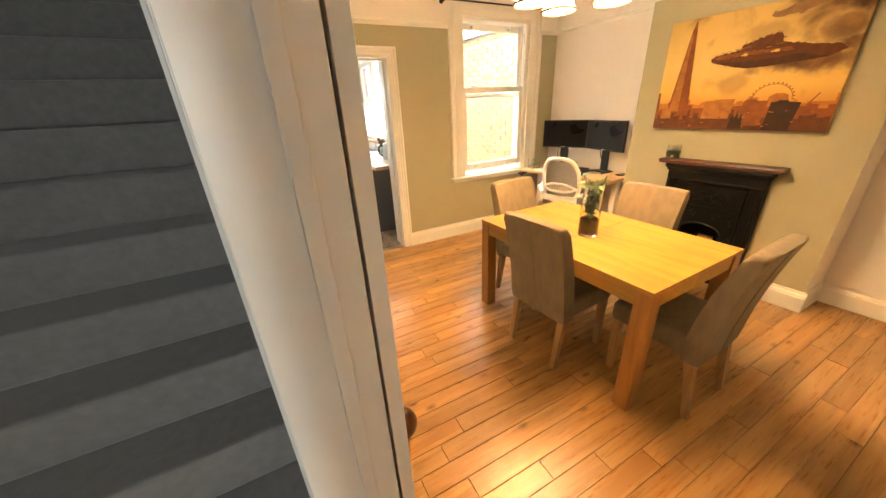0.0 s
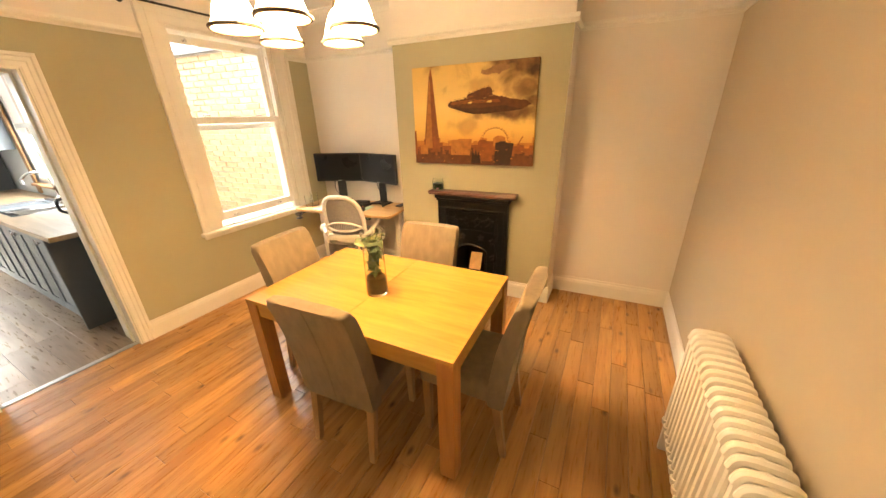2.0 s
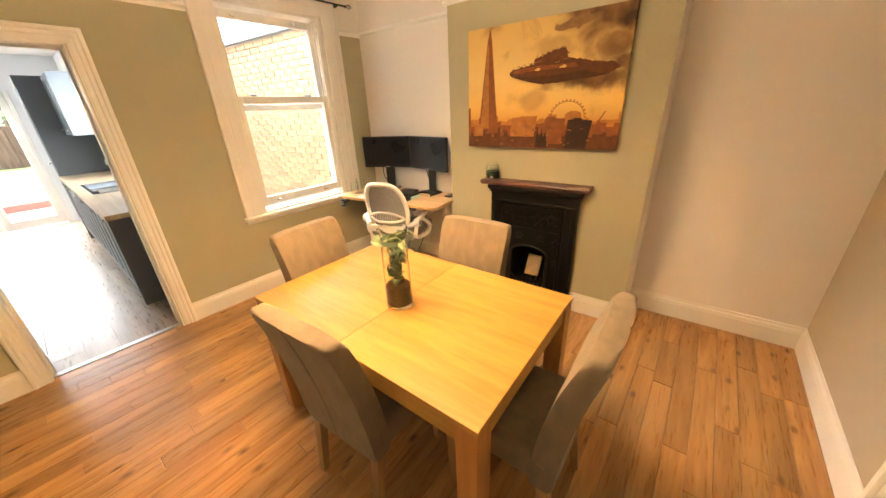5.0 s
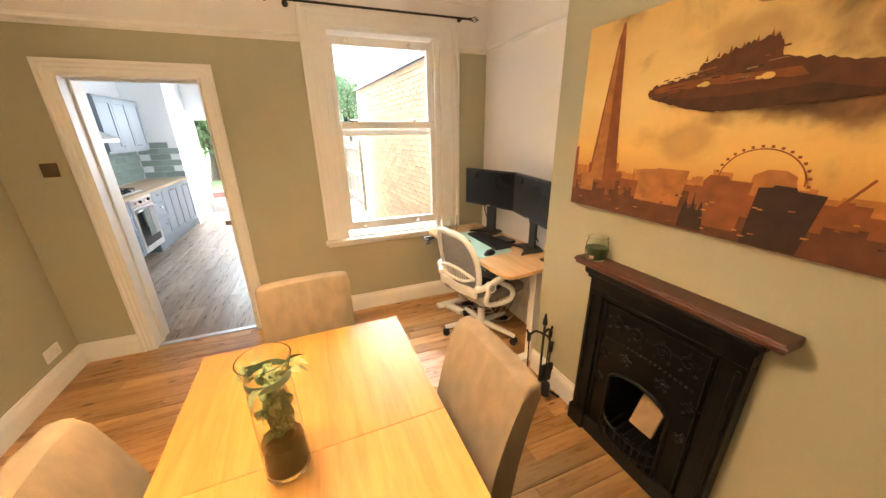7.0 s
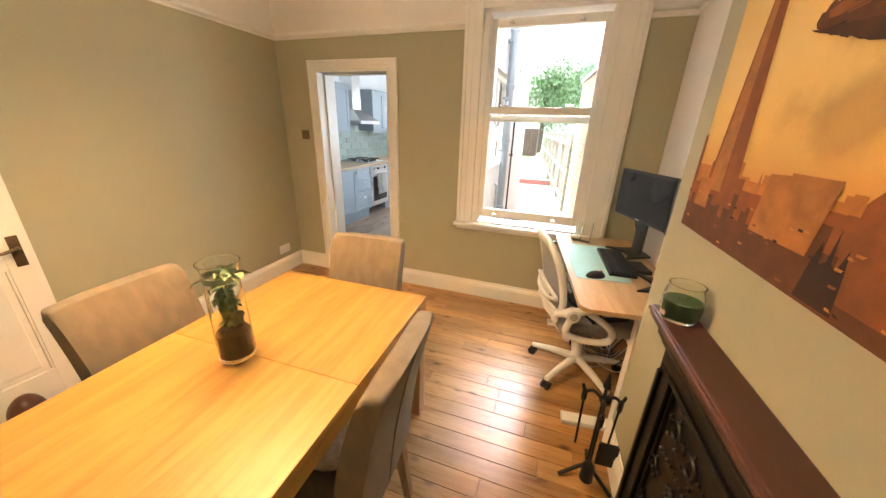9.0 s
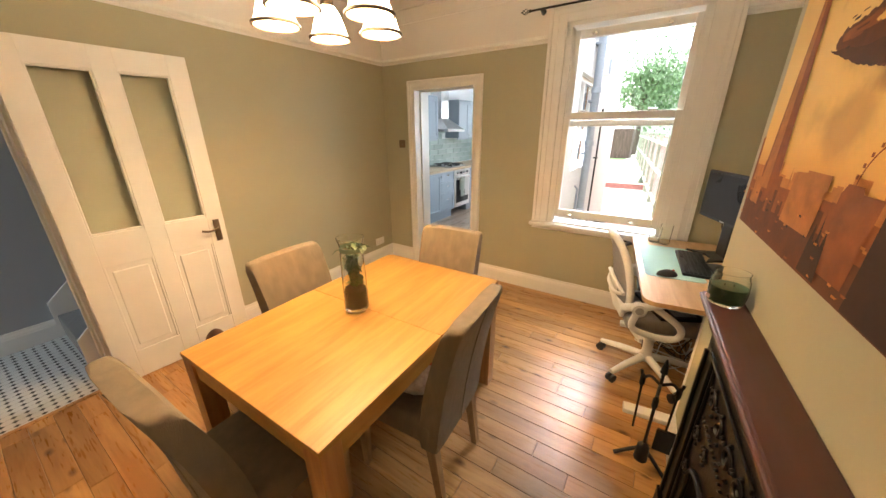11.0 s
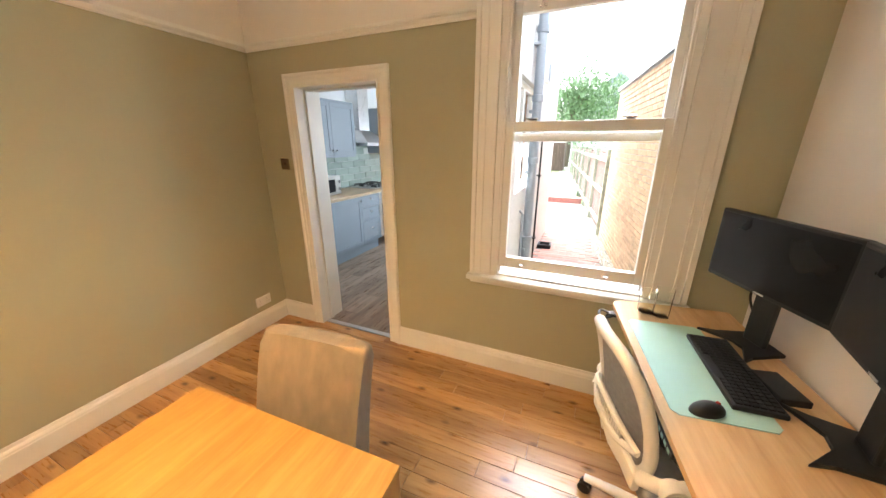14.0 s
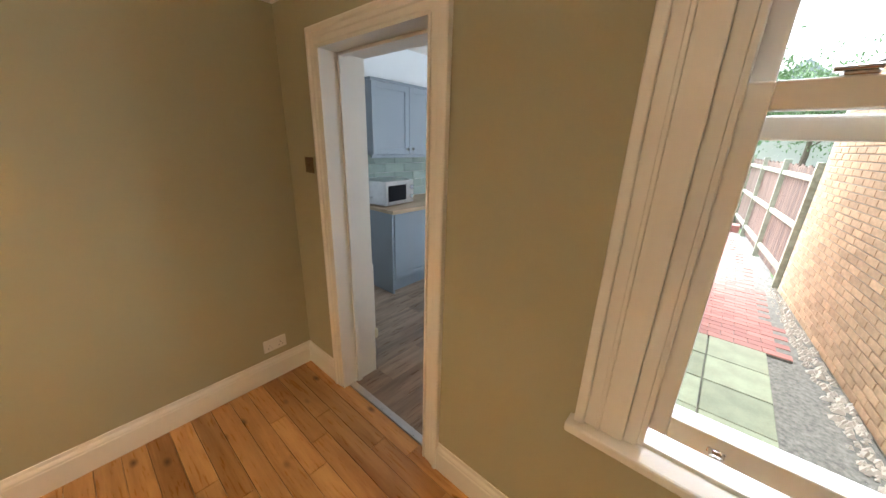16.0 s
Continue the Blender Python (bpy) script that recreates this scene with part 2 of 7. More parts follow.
THINGLASS = mat("thin_drinking_glass", (0.97, 1.0, 0.98), 0.02, var=0, bump=0, transmission=1.0, ior=1.12)
TILEWHITE = mat("white_mosaic_tile", (0.72, 0.72, 0.70), 0.35, var=0.05, scale=12, bump=0.01, bscale=60)
TILEBLACK = mat("black_mosaic_tile", (0.02, 0.02, 0.022), 0.35, var=0.1, scale=12, bump=0.01, bscale=60)

# ---- mesh helpers ----
TURN = 2.5
K = math.tan(radians(TURN))
WEST_K, WEST_T = 0.022, 0.19
RAIL, CEILZ, WALL_E, BREAST, SOUTH = 2.262, 2.70, 3.39, 3.07, -3.835
BREAST_N, BREAST_S = -1.335, -2.835


def wx(y, c=0.0):
    """Where a side wall that starts c metres from the north-west corner stands at y."""
    return c - (WEST_K if c <= 0 else K) * y


def side(c, y, z=0.0):
    """A pose on a side wall: local x points into the wall, local y runs along it to the north."""
    return pose(wx(y, c), y, z, 0, 0, TURN)


def part(name, bm, material, parent=None, label="", kind="", smooth=False, m=None):
    """Links a bmesh as one mesh object, under a thing where one is given."""
    bmesh.ops.recalc_face_normals(bm, faces=bm.faces)
    me = bpy.data.meshes.new(name)
    bm.to_mesh(me)
    bm.free()
    for one in (material if isinstance(material, (list, tuple)) else (material,)):
        me.materials.append(one)
    if smooth:
        for p in me.polygons:
            p.use_smooth = True
        me.set_sharp_from_angle(angle=radians(40))
    ob = new(name, me)
    if parent:
        ob.parent = parent
    if m is not None:
        ob.matrix_local = m
    return tagged(ob, label=label, kind=kind)


def thing(name, m, label, category, group=""):
    ob = new(name)
    ob.empty_display_size = 0.1
    ob.matrix_world = m
    return tagged(ob, label, category, group)


def bevelled(bm, verts, width, segments=2):
    edges = list({e for v in verts for e in v.link_edges})
    bmesh.ops.bevel(bm, geom=edges, offset=width, segments=segments, affect="EDGES", profile=0.5, clamp_overlap=True)


def box(x0, x1, y0, y1, z0, z1, bevel=0.0, bm=None, segments=2):
    bm = bm or bmesh.new()
    t = bmesh.new()
    v = [t.verts.new((x, y, z)) for z in (z0, z1) for x, y in ((x0, y0), (x1, y0), (x1, y1), (x0, y1))]
    for f in ((0, 1, 2, 3), (4, 5, 6, 7), (0, 1, 5, 4), (1, 2, 6, 5), (2, 3, 7, 6), (3, 0, 4, 7)):
        t.faces.new([v[i] for i in f])
    if bevel:
        bevelled(t, t.verts, bevel, segments)
    return merge(bm, t)


def merge(bm, t):
    me = bpy.data.meshes.new("t")
    t.to_mesh(me)
    t.free()
    bm.from_mesh(me)
    bpy.data.meshes.remove(me)
    return bm


def prism(poly, z0, z1, bm=None, bevel=0.0):
    bm = bm or bmesh.new()
    t = bmesh.new()
    a = [t.verts.new((x, y, z0)) for x, y in poly]
    b = [t.verts.new((x, y, z1)) for x, y in poly]
    t.faces.new(a)
    t.faces.new(b)
    for i in range(len(poly)):
        j = (i + 1) % len(poly)
        t.faces.new((a[i], a[j], b[j], b[i]))
    if bevel:
        bevelled(t, t.verts, bevel)
    return merge(bm, t)


def tube(points, r, bm=None, seg=10, ends=True, radii=None):
    """A round bar along points."""
    bm = bm or bmesh.new()
    pts = [Vector(p) for p in points]
    rings, ref = [], None
    for i, p in enumerate(pts):
        d = (pts[min(i + 1, len(pts) - 1)] - pts[max(i - 1, 0)]).normalized()
        if ref is None:
            ref = d.orthogonal().normalized()
        ref = (ref - d * ref.dot(d)).normalized()
        side_v = d.cross(ref)
        rr = radii[i] if radii else r
        rings.append([bm.verts.new(p + rr * (math.cos(a) * ref + math.sin(a) * side_v)) for a in (2 * math.pi * k / seg for k in range(seg))])
    for a, b in zip(rings, rings[1:]):
        for k in range(seg):
            bm.faces.new((a[k], a[(k + 1) % seg], b[(k + 1) % seg], b[k]))
    if ends:
        bm.faces.new(rings[0])
        bm.faces.new(rings[-1])
    return bm


def lathe(profile, bm=None, seg=24, at=(0, 0, 0), closed=False):
    """A turned shape from (radius, height) pairs round the z axis."""
    bm = bm or bmesh.new()
    rings = []
    for r, z in profile:
        r = max(r, 0.0004)
        rings.append([bm.verts.new((at[0] + r * math.cos(2 * math.pi * k / seg), at[1] + r * math.sin(2 * math.pi * k / seg), at[2] + z)) for k in range(seg)])
    pairs = list(zip(rings, rings[1:])) + ([(rings[-1], rings[0])] if closed else [])
    for a, b in pairs:
        for k in range(seg):
            bm.faces.new((a[k], a[(k + 1) % seg], b[(k + 1) % seg], b[k]))
    if not closed:
        bm.faces.new(rings[0])
        bm.faces.new(rings[-1])
    return bm


def curve_points(ctrl, n=10):
    """A smooth line through control points."""
    p = [Vector(c) for c in ctrl]
    p = [2 * p[0] - p[1], *p, 2 * p[-1] - p[-2]]
    out = []
    for i in range(1, len(p) - 2):
        for k in range(n):
            t = k / n
            out.append(0.5 * (2 * p[i] + (p[i + 1] - p[i - 1]) * t + (2 * p[i - 1] - 5 * p[i] + 4 * p[i + 1] - p[i + 2]) * t * t
                              + (3 * p[i] - p[i - 1] - 3 * p[i + 1] + p[i + 2]) * t ** 3))
    return out + [p[-2]]


def moulding(profile, a, b, bm=None, out=None, mitre_a=0.0, mitre_b=0.0):
    """A profile of (distance from the wall, height) pairs run from a to b; out: the way off the wall. mitre: run-on per metre off the wall."""
    bm = bm or bmesh.new()
    a, b = Vector((*a, 0)), Vector((*b, 0))
    d = (b - a).normalized()
    o = Vector((*out, 0)).normalized()
    ends = []
    for p, sgn, mi in ((a, -1, mitre_a), (b, 1, mitre_b)):
        ends.append([bm.verts.new(p + o * off + d * sgn * mi * off + Vector((0, 0, z))) for off, z in profile])
    n = len(profile)
    for k in range(n):
        bm.faces.new((ends[0][k], ends[0][(k + 1) % n], ends[1][(k + 1) % n], ends[1][k]))
    bm.faces.new(ends[0])
    bm.faces.new(ends[1])
    return bm


def by_height(ob, split, low=0, high=1):
    for p in ob.data.polygons:
        p.material_index = high if p.center.z > split else low


# ---- dining room shell ----
def room_shell():
    # north wall with the kitchen doorway and the sash window
    bm = bmesh.new()
    cuts = [(-1.15, 0.445, 0, CEILZ), (1.175, 2.0, 0, CEILZ), (2.94, 3.9, 0, CEILZ), (0.445, 1.175, 1.985, CEILZ), (2.0, 2.94, 0, 0.72), (2.0, 2.94, 2.38, CEILZ)]
    for x0, x1, z0, z1 in cuts:
        for a, b in ((z0, min(z1, RAIL)), (max(z0, RAIL), z1)):
            if b > a:
                box(x0, x1, 0, 0.24, a, b, bm=bm)
    ob = part("wall_north", bm, (OLIVE, CREAM, COOLWHITE), None, "olive painted plaster wall, white above the picture rail", "structure")
    by_height(ob, RAIL)
    for p in ob.data.polygons:
        if p.normal.y > 0.5 or abs(p.normal.x) > 0.5 and 0.44 < p.center.x < 1.18:
            p.material_index = 2
    # west wall with the hall doorway
    bm = bmesh.new()
    t = WEST_T
    for y0, y1, z0, z1 in ((0.0, -2.81, 0, CEILZ), (-2.81, -3.61, 2.05, CEILZ), (-3.61, SOUTH - 0.15, 0, CEILZ)):
        for a, b in ((z0, min(z1, RAIL)), (max(z0, RAIL), z1)):
            if b > a:
                prism([(wx(y0), y0), (wx(y1), y1), (wx(y1) - t, y1), (wx(y0) - t, y0)], a, b, bm)
    ob = part("wall_west", bm, (OLIVE, CREAM, HALLGREY), None, "olive painted wall, white above the picture rail", "structure")
    by_height(ob, RAIL)
    for p in ob.data.polygons:
        if p.normal.x < -0.5:
            p.material_index = 2
    bm = bmesh.new()
    for a, b in ((0, RAIL), (RAIL, CEILZ)):
        box(wx(SOUTH), 4.1, SOUTH - 0.15, SOUTH, a, b, bm=bm)
    by_height(part("wall_south", bm, (STONE, CREAM), None, "beige painted wall behind the radiator", "structure"), RAIL)
    bm = bmesh.new()
    prism([(wx(0.24, WALL_E), 0.0), (wx(SOUTH, WALL_E), SOUTH), (wx(SOUTH, WALL_E) + 0.2, SOUTH), (wx(0, WALL_E) + 0.2, 0.0)], 0, CEILZ, bm)
    part("wall_east", bm, CREAM, None, "white painted alcove wall", "structure")
    bm = bmesh.new()
    yn, ys = BREAST_N, BREAST_S
    h0, h1 = -1.93, -2.28
    for y0, y1, a, b in ((yn, h0, 0, 0.57), (h1, ys, 0, 0.57), (yn, ys, 0.57, RAIL), (yn, ys, RAIL, CEILZ)):
        prism([(wx(y0, BREAST), y0), (wx(y1, BREAST), y1), (wx(y1, WALL_E) - 0.003, y1), (wx(y0, WALL_E) - 0.003, y0)], a, b, bm)
    ob = part("chimney_breast", bm, (OLIVE, CREAM), None, "olive painted chimney breast", "structure")
    by_height(ob, RAIL)
    for p in ob.data.polygons:
        if abs(p.normal.y) > 0.8 and not h1 - 0.01 < p.center.y < h0 + 0.01:
            p.material_index = 1
    part("ceiling", box(-1.2, 4.1, SOUTH - 0.15, 0.24, CEILZ, CEILZ + 0.12), CEIL, None, "white painted ceiling", "structure")
    # subfloor below the boards
    part("floor", prism([(wx(0), 0.24), (WALL_E, 0.24), (wx(SOUTH, WALL_E), SOUTH), (wx(SOUTH) - 0.05, SOUTH)], -0.08, -0.012), FENCEWOOD, None, "warm oak floorboards with knots", "structure")


SKIRT = [(0, 0), (0.018, 0), (0.018, 0.112), (0.015, 0.118), (0.015, 0.126), (0.012, 0.134), (0.007, 0.143), (0.006, 0.16), (0, 0.16)]
RAILPROF = [(0, RAIL - 0.012), (0.010, RAIL - 0.012), (0.013, RAIL), (0.024, RAIL + 0.008), (0.03, RAIL + 0.016), (0.024, RAIL + 0.026), (0.014, RAIL + 0.03), (0.009, RAIL + 0.046), (0, RAIL + 0.046)]
CORNICE = [(0, CEILZ - 0.1), (0.012, CEILZ - 0.1), (0.014, CEILZ - 0.085), (0.03, CEILZ - 0.06), (0.06, CEILZ - 0.03), (0.085, CEILZ - 0.016), (0.1, CEILZ - 0.014), (0.1, CEILZ), (0, CEILZ)]
WEST_OUT, EAST_OUT = (1, WEST_K), (-1, -K)


def trims():
    yn, ys = BREAST_N, BREAST_S
    e = lambda y, c: (wx(y, c), y)
    runs = {
        "skirting": [(e(0, 0), e(-2.73, 0), WEST_OUT), ((0.0, 0.0), (0.362, 0.0), (0, -1)), ((1.262, 0.0), (WALL_E, 0.0), (0, -1)),
                     (e(0, WALL_E), e(yn, WALL_E), EAST_OUT), (e(ys, WALL_E), e(SOUTH, WALL_E), EAST_OUT),
                     (e(yn + 0.018, BREAST), e(-1.755, BREAST), EAST_OUT), (e(-2.455, BREAST), e(ys - 0.018, BREAST), EAST_OUT),
                     (e(yn, BREAST), e(yn, WALL_E), (0, 1)), (e(ys, BREAST), e(ys, WALL_E), (0, -1)),
                     ((wx(SOUTH), SOUTH), (wx(SOUTH, WALL_E), SOUTH), (0, 1))],
        "picture_rail": [(e(0, 0), e(SOUTH, 0), WEST_OUT), ((0, 0), (1.86, 0), (0, -1)), ((3.11, 0), (WALL_E, 0), (0, -1)),
                         (e(0, WALL_E), e(yn, WALL_E), EAST_OUT), (e(ys, WALL_E), e(SOUTH, WALL_E), EAST_OUT),
                         (e(yn + 0.03, BREAST), e(ys - 0.03, BREAST), EAST_OUT), (e(yn, BREAST), e(yn, WALL_E), (0, 1)), (e(ys, BREAST), e(ys, WALL_E), (0, -1)),
                         ((wx(SOUTH), SOUTH), (wx(SOUTH, WALL_E), SOUTH), (0, 1))],
        "cornice": [(e(0, 0), e(SOUTH, 0), WEST_OUT), ((0, 0), (WALL_E, 0), (0, -1)),
                    (e(0, WALL_E), e(yn, WALL_E), EAST_OUT), (e(ys, WALL_E), e(SOUTH, WALL_E), EAST_OUT),
                    (e(yn + 0.1, BREAST), e(ys - 0.1, BREAST), EAST_OUT), (e(yn, BREAST), e(yn, WALL_E), (0, 1)), (e(ys, BREAST), e(ys, WALL_E), (0, -1)),
                    ((wx(SOUTH), SOUTH), (wx(SOUTH, WALL_E), SOUTH), (0, 1))],
    }
    profs = {"skirting": SKIRT, "picture_rail": RAILPROF, "cornice": CORNICE}
    labels = {"skirting": "white painted moulded skirting board", "picture_rail": "white moulded picture rail", "cornice": "white plaster cornice"}
    for name, some in runs.items():
        for a, b, o in some:
            part(name, moulding(profs[name], a, b, None, o), CEIL if name == "cornice" else WHITE, None, labels[name], "structure")


ARCH = [(0.0, 0.0), (0.085, 0.0), (0.085, 0.022), (0.078, 0.026), (0.066, 0.026), (0.058, 0.018), (0.040, 0.018), (0.034, 0.013), (0.012, 0.013), (0.006, 0.010), (0.0, 0.010)]


def architrave(name, m, w, h, label, depth=0.0, parent=None):
    """A moulded door surround in its own plane: x across, z up, -y off the wall. The opening is w by h."""
    bm = bmesh.new()
    n = len(ARCH)
    corners = []
    for sx, z in ((-1, 0), (-1, h), (1, h), (1, 0)):
        ring = []
        for u, d in ARCH:
            x = sx * (w / 2 + u)
            ring.append(bm.verts.new((x, -d, z + (u if z else 0))))
        corners.append(ring)
    for a, b in zip(corners, corners[1:]):
        for k in range(n):
            bm.faces.new((a[k], a[(k + 1) % n], b[(k + 1) % n], b[k]))
    bm.faces.new(corners[0])
    bm.faces.new(corners[-1])
    ob = part(name, bm, WHITE, parent, label, "" if parent else "structure")
    ob.matrix_world = m
    return ob


def kitchen_doorway():
    architrave("architrave", pose(0.815, 0, 0), 0.745, 1.99, "white moulded architrave round the kitchen doorway")
    bm = bmesh.new()
    box(0.437, 0.448, -0.012, 0.252, 0.0, 1.985, bm=bm)
    box(1.172, 1.183, -0.012, 0.252, 0.0, 1.985, bm=bm)
    box(0.437, 1.183, -0.012, 0.252, 1.982, 1.993, bm=bm)
    box(0.448, 0.462, 0.09, 0.125, 0, 1.982, 0.002, bm)
    box(1.158, 1.172, 0.09, 0.125, 0, 1.982, 0.002, bm)
    box(0.462, 1.158, 0.09, 0.125, 1.968, 1.982, 0.002, bm)
    part("door_lining", bm, WHITE, None, "white painted door lining", "structure")
    part("threshold", prism([(0.448, 0.03), (1.172, 0.03), (1.172, 0.075), (0.448, 0.075)], -0.01, 0.006, None, 0.003), STEEL, None, "metal threshold strip between two floors", "structure")


def sash_window():
    w = thing("window_1", pose(0, 0, 0), "white painted wooden sash window, lower sash slightly raised", "window")
    w["kind"] = "structure"
    # moulded casing
    bm = bmesh.new()
    for a, b in ((1.862, 2.0), (2.94, 3.11)):
        box(a, b, -0.018, 0.0, 0.74, 2.50, 0.003, bm)
        lo, hi = (a, a + 0.03) if a < 2.4 else (b - 0.03, b)
        box(lo, hi, -0.034, -0.018, 0.74, 2.50, 0.005, bm)
        mid = (a + 0.062, a + 0.075) if a < 2.4 else (b - 0.075, b - 0.062)
        box(*mid, -0.026, -0.018, 0.74, 2.45, 0.003, bm)
    box(2.0, 2.94, -0.018, 0.0, 2.372, 2.50, 0.003, bm)
    box(1.892, 3.08, -0.034, -0.018, 2.47, 2.50, 0.005, bm)
    box(1.93, 3.04, -0.026, -0.018, 2.43, 2.443, 0.003, bm)
    part("casing", bm, WHITE, w)
    bm = box(1.842, 3.135, -0.055, 0.02, 0.70, 0.735, 0.008)
    box(1.862, 3.11, -0.022, 0.0, 0.672, 0.70, 0.004, bm)
    part("window_sill", bm, WHITE, w)
    # box frame and beads
    bm = bmesh.new()
    for a, b in ((2.0, 2.035), (2.905, 2.94)):
        box(a, b, 0.0, 0.2, 0.735, 2.38, 0.002, bm)
    box(2.0, 2.94, 0.0, 0.2, 2.345, 2.38, 0.002, bm)
    box(2.0, 2.94, 0.02, 0.2, 0.70, 0.745, 0.002, bm)
    for a, b in ((2.035, 2.05), (2.89, 2.905)):
        box(a, b, 0.002, 0.02, 0.745, 2.345, 0.003, bm)
        box(a, b, 0.072, 0.085, 0.745, 2.345, 0.002, bm)
    part("window_frame", bm, WHITE, w)
    for name, y0, z0, z1, bot, top in (("lower_sash", 0.023, 0.80, 1.71, 0.07, 0.055), ("upper_sash", 0.088, 1.60, 2.33, 0.05, 0.06)):
        y1 = y0 + 0.045
        bm = bmesh.new()
        box(2.038, 2.093, y0, y1, z0, z1, 0.004, bm)
        box(2.85, 2.904, y0, y1, z0, z1, 0.004, bm)
        box(2.093, 2.85, y0, y1, z0, z0 + bot, 0.004, bm)
        box(2.093, 2.85, y0, y1, z1 - top, z1, 0.004, bm)
        s = part(name, bm, WHITE, w)
        g = part("pane", box(2.09, 2.853, y0 + 0.02, y0 + 0.024, z0 + bot - 0.004, z1 - top + 0.004), GLASS, s)
        g.visible_shadow = False
        zs = (z1 + 0.0 if name == "lower_sash" else z0 + 0.025)
        for x in (2.20, 2.70):
            if name == "lower_sash":
                bm = box(x - 0.022, x + 0.022, y0 + 0.004, y0 + 0.03, z1, z1 + 0.008, 0.003)
                tube([(x - 0.035, y0 + 0.016, z1 + 0.014), (x + 0.025, y0 + 0.016, z1 + 0.014)], 0.006, bm, 8)
                part("sash_fastener", bm, CHROME, s, "chrome sash fastener")
                bm = box(x - 0.02, x + 0.02, y0 - 0.006, y0, z0 + 0.02, z0 + 0.035, 0.002)
                tube(curve_points([(x - 0.014, y0 - 0.004, z0 + 0.03), (x - 0.010, y0 - 0.028, z0 + 0.034), (x + 0.010, y0 - 0.028, z0 + 0.034), (x + 0.014, y0 - 0.004, z0 + 0.03)], 5), 0.0045, bm, 8)
                part("sash_lift", bm, CHROME, s, "chrome sash lift")
            else:
                bm = box(x - 0.02, x + 0.02, y0 - 0.012, y0, z1 - 0.045, z1 - 0.03, 0.003)
                tube([(x, y0 - 0.02, z1 - 0.05), (x, y0 - 0.02, z1 - 0.02)], 0.007, bm, 8)
                part("sash_fastener", bm, CHROME, s, "chrome sash fastener")
    # dark pulley channels beside the upper sash
    for x in (2.043, 2.897):
        part("sash_channel", box(x - 0.006, x + 0.006, 0.021, 0.0225, 1.72, 2.25), BLACKPL, w, "dark sash channel")
    part("outer_sill", box(1.95, 2.98, 0.2, 0.32, 0.66, 0.715, 0.006), WHITE, w)


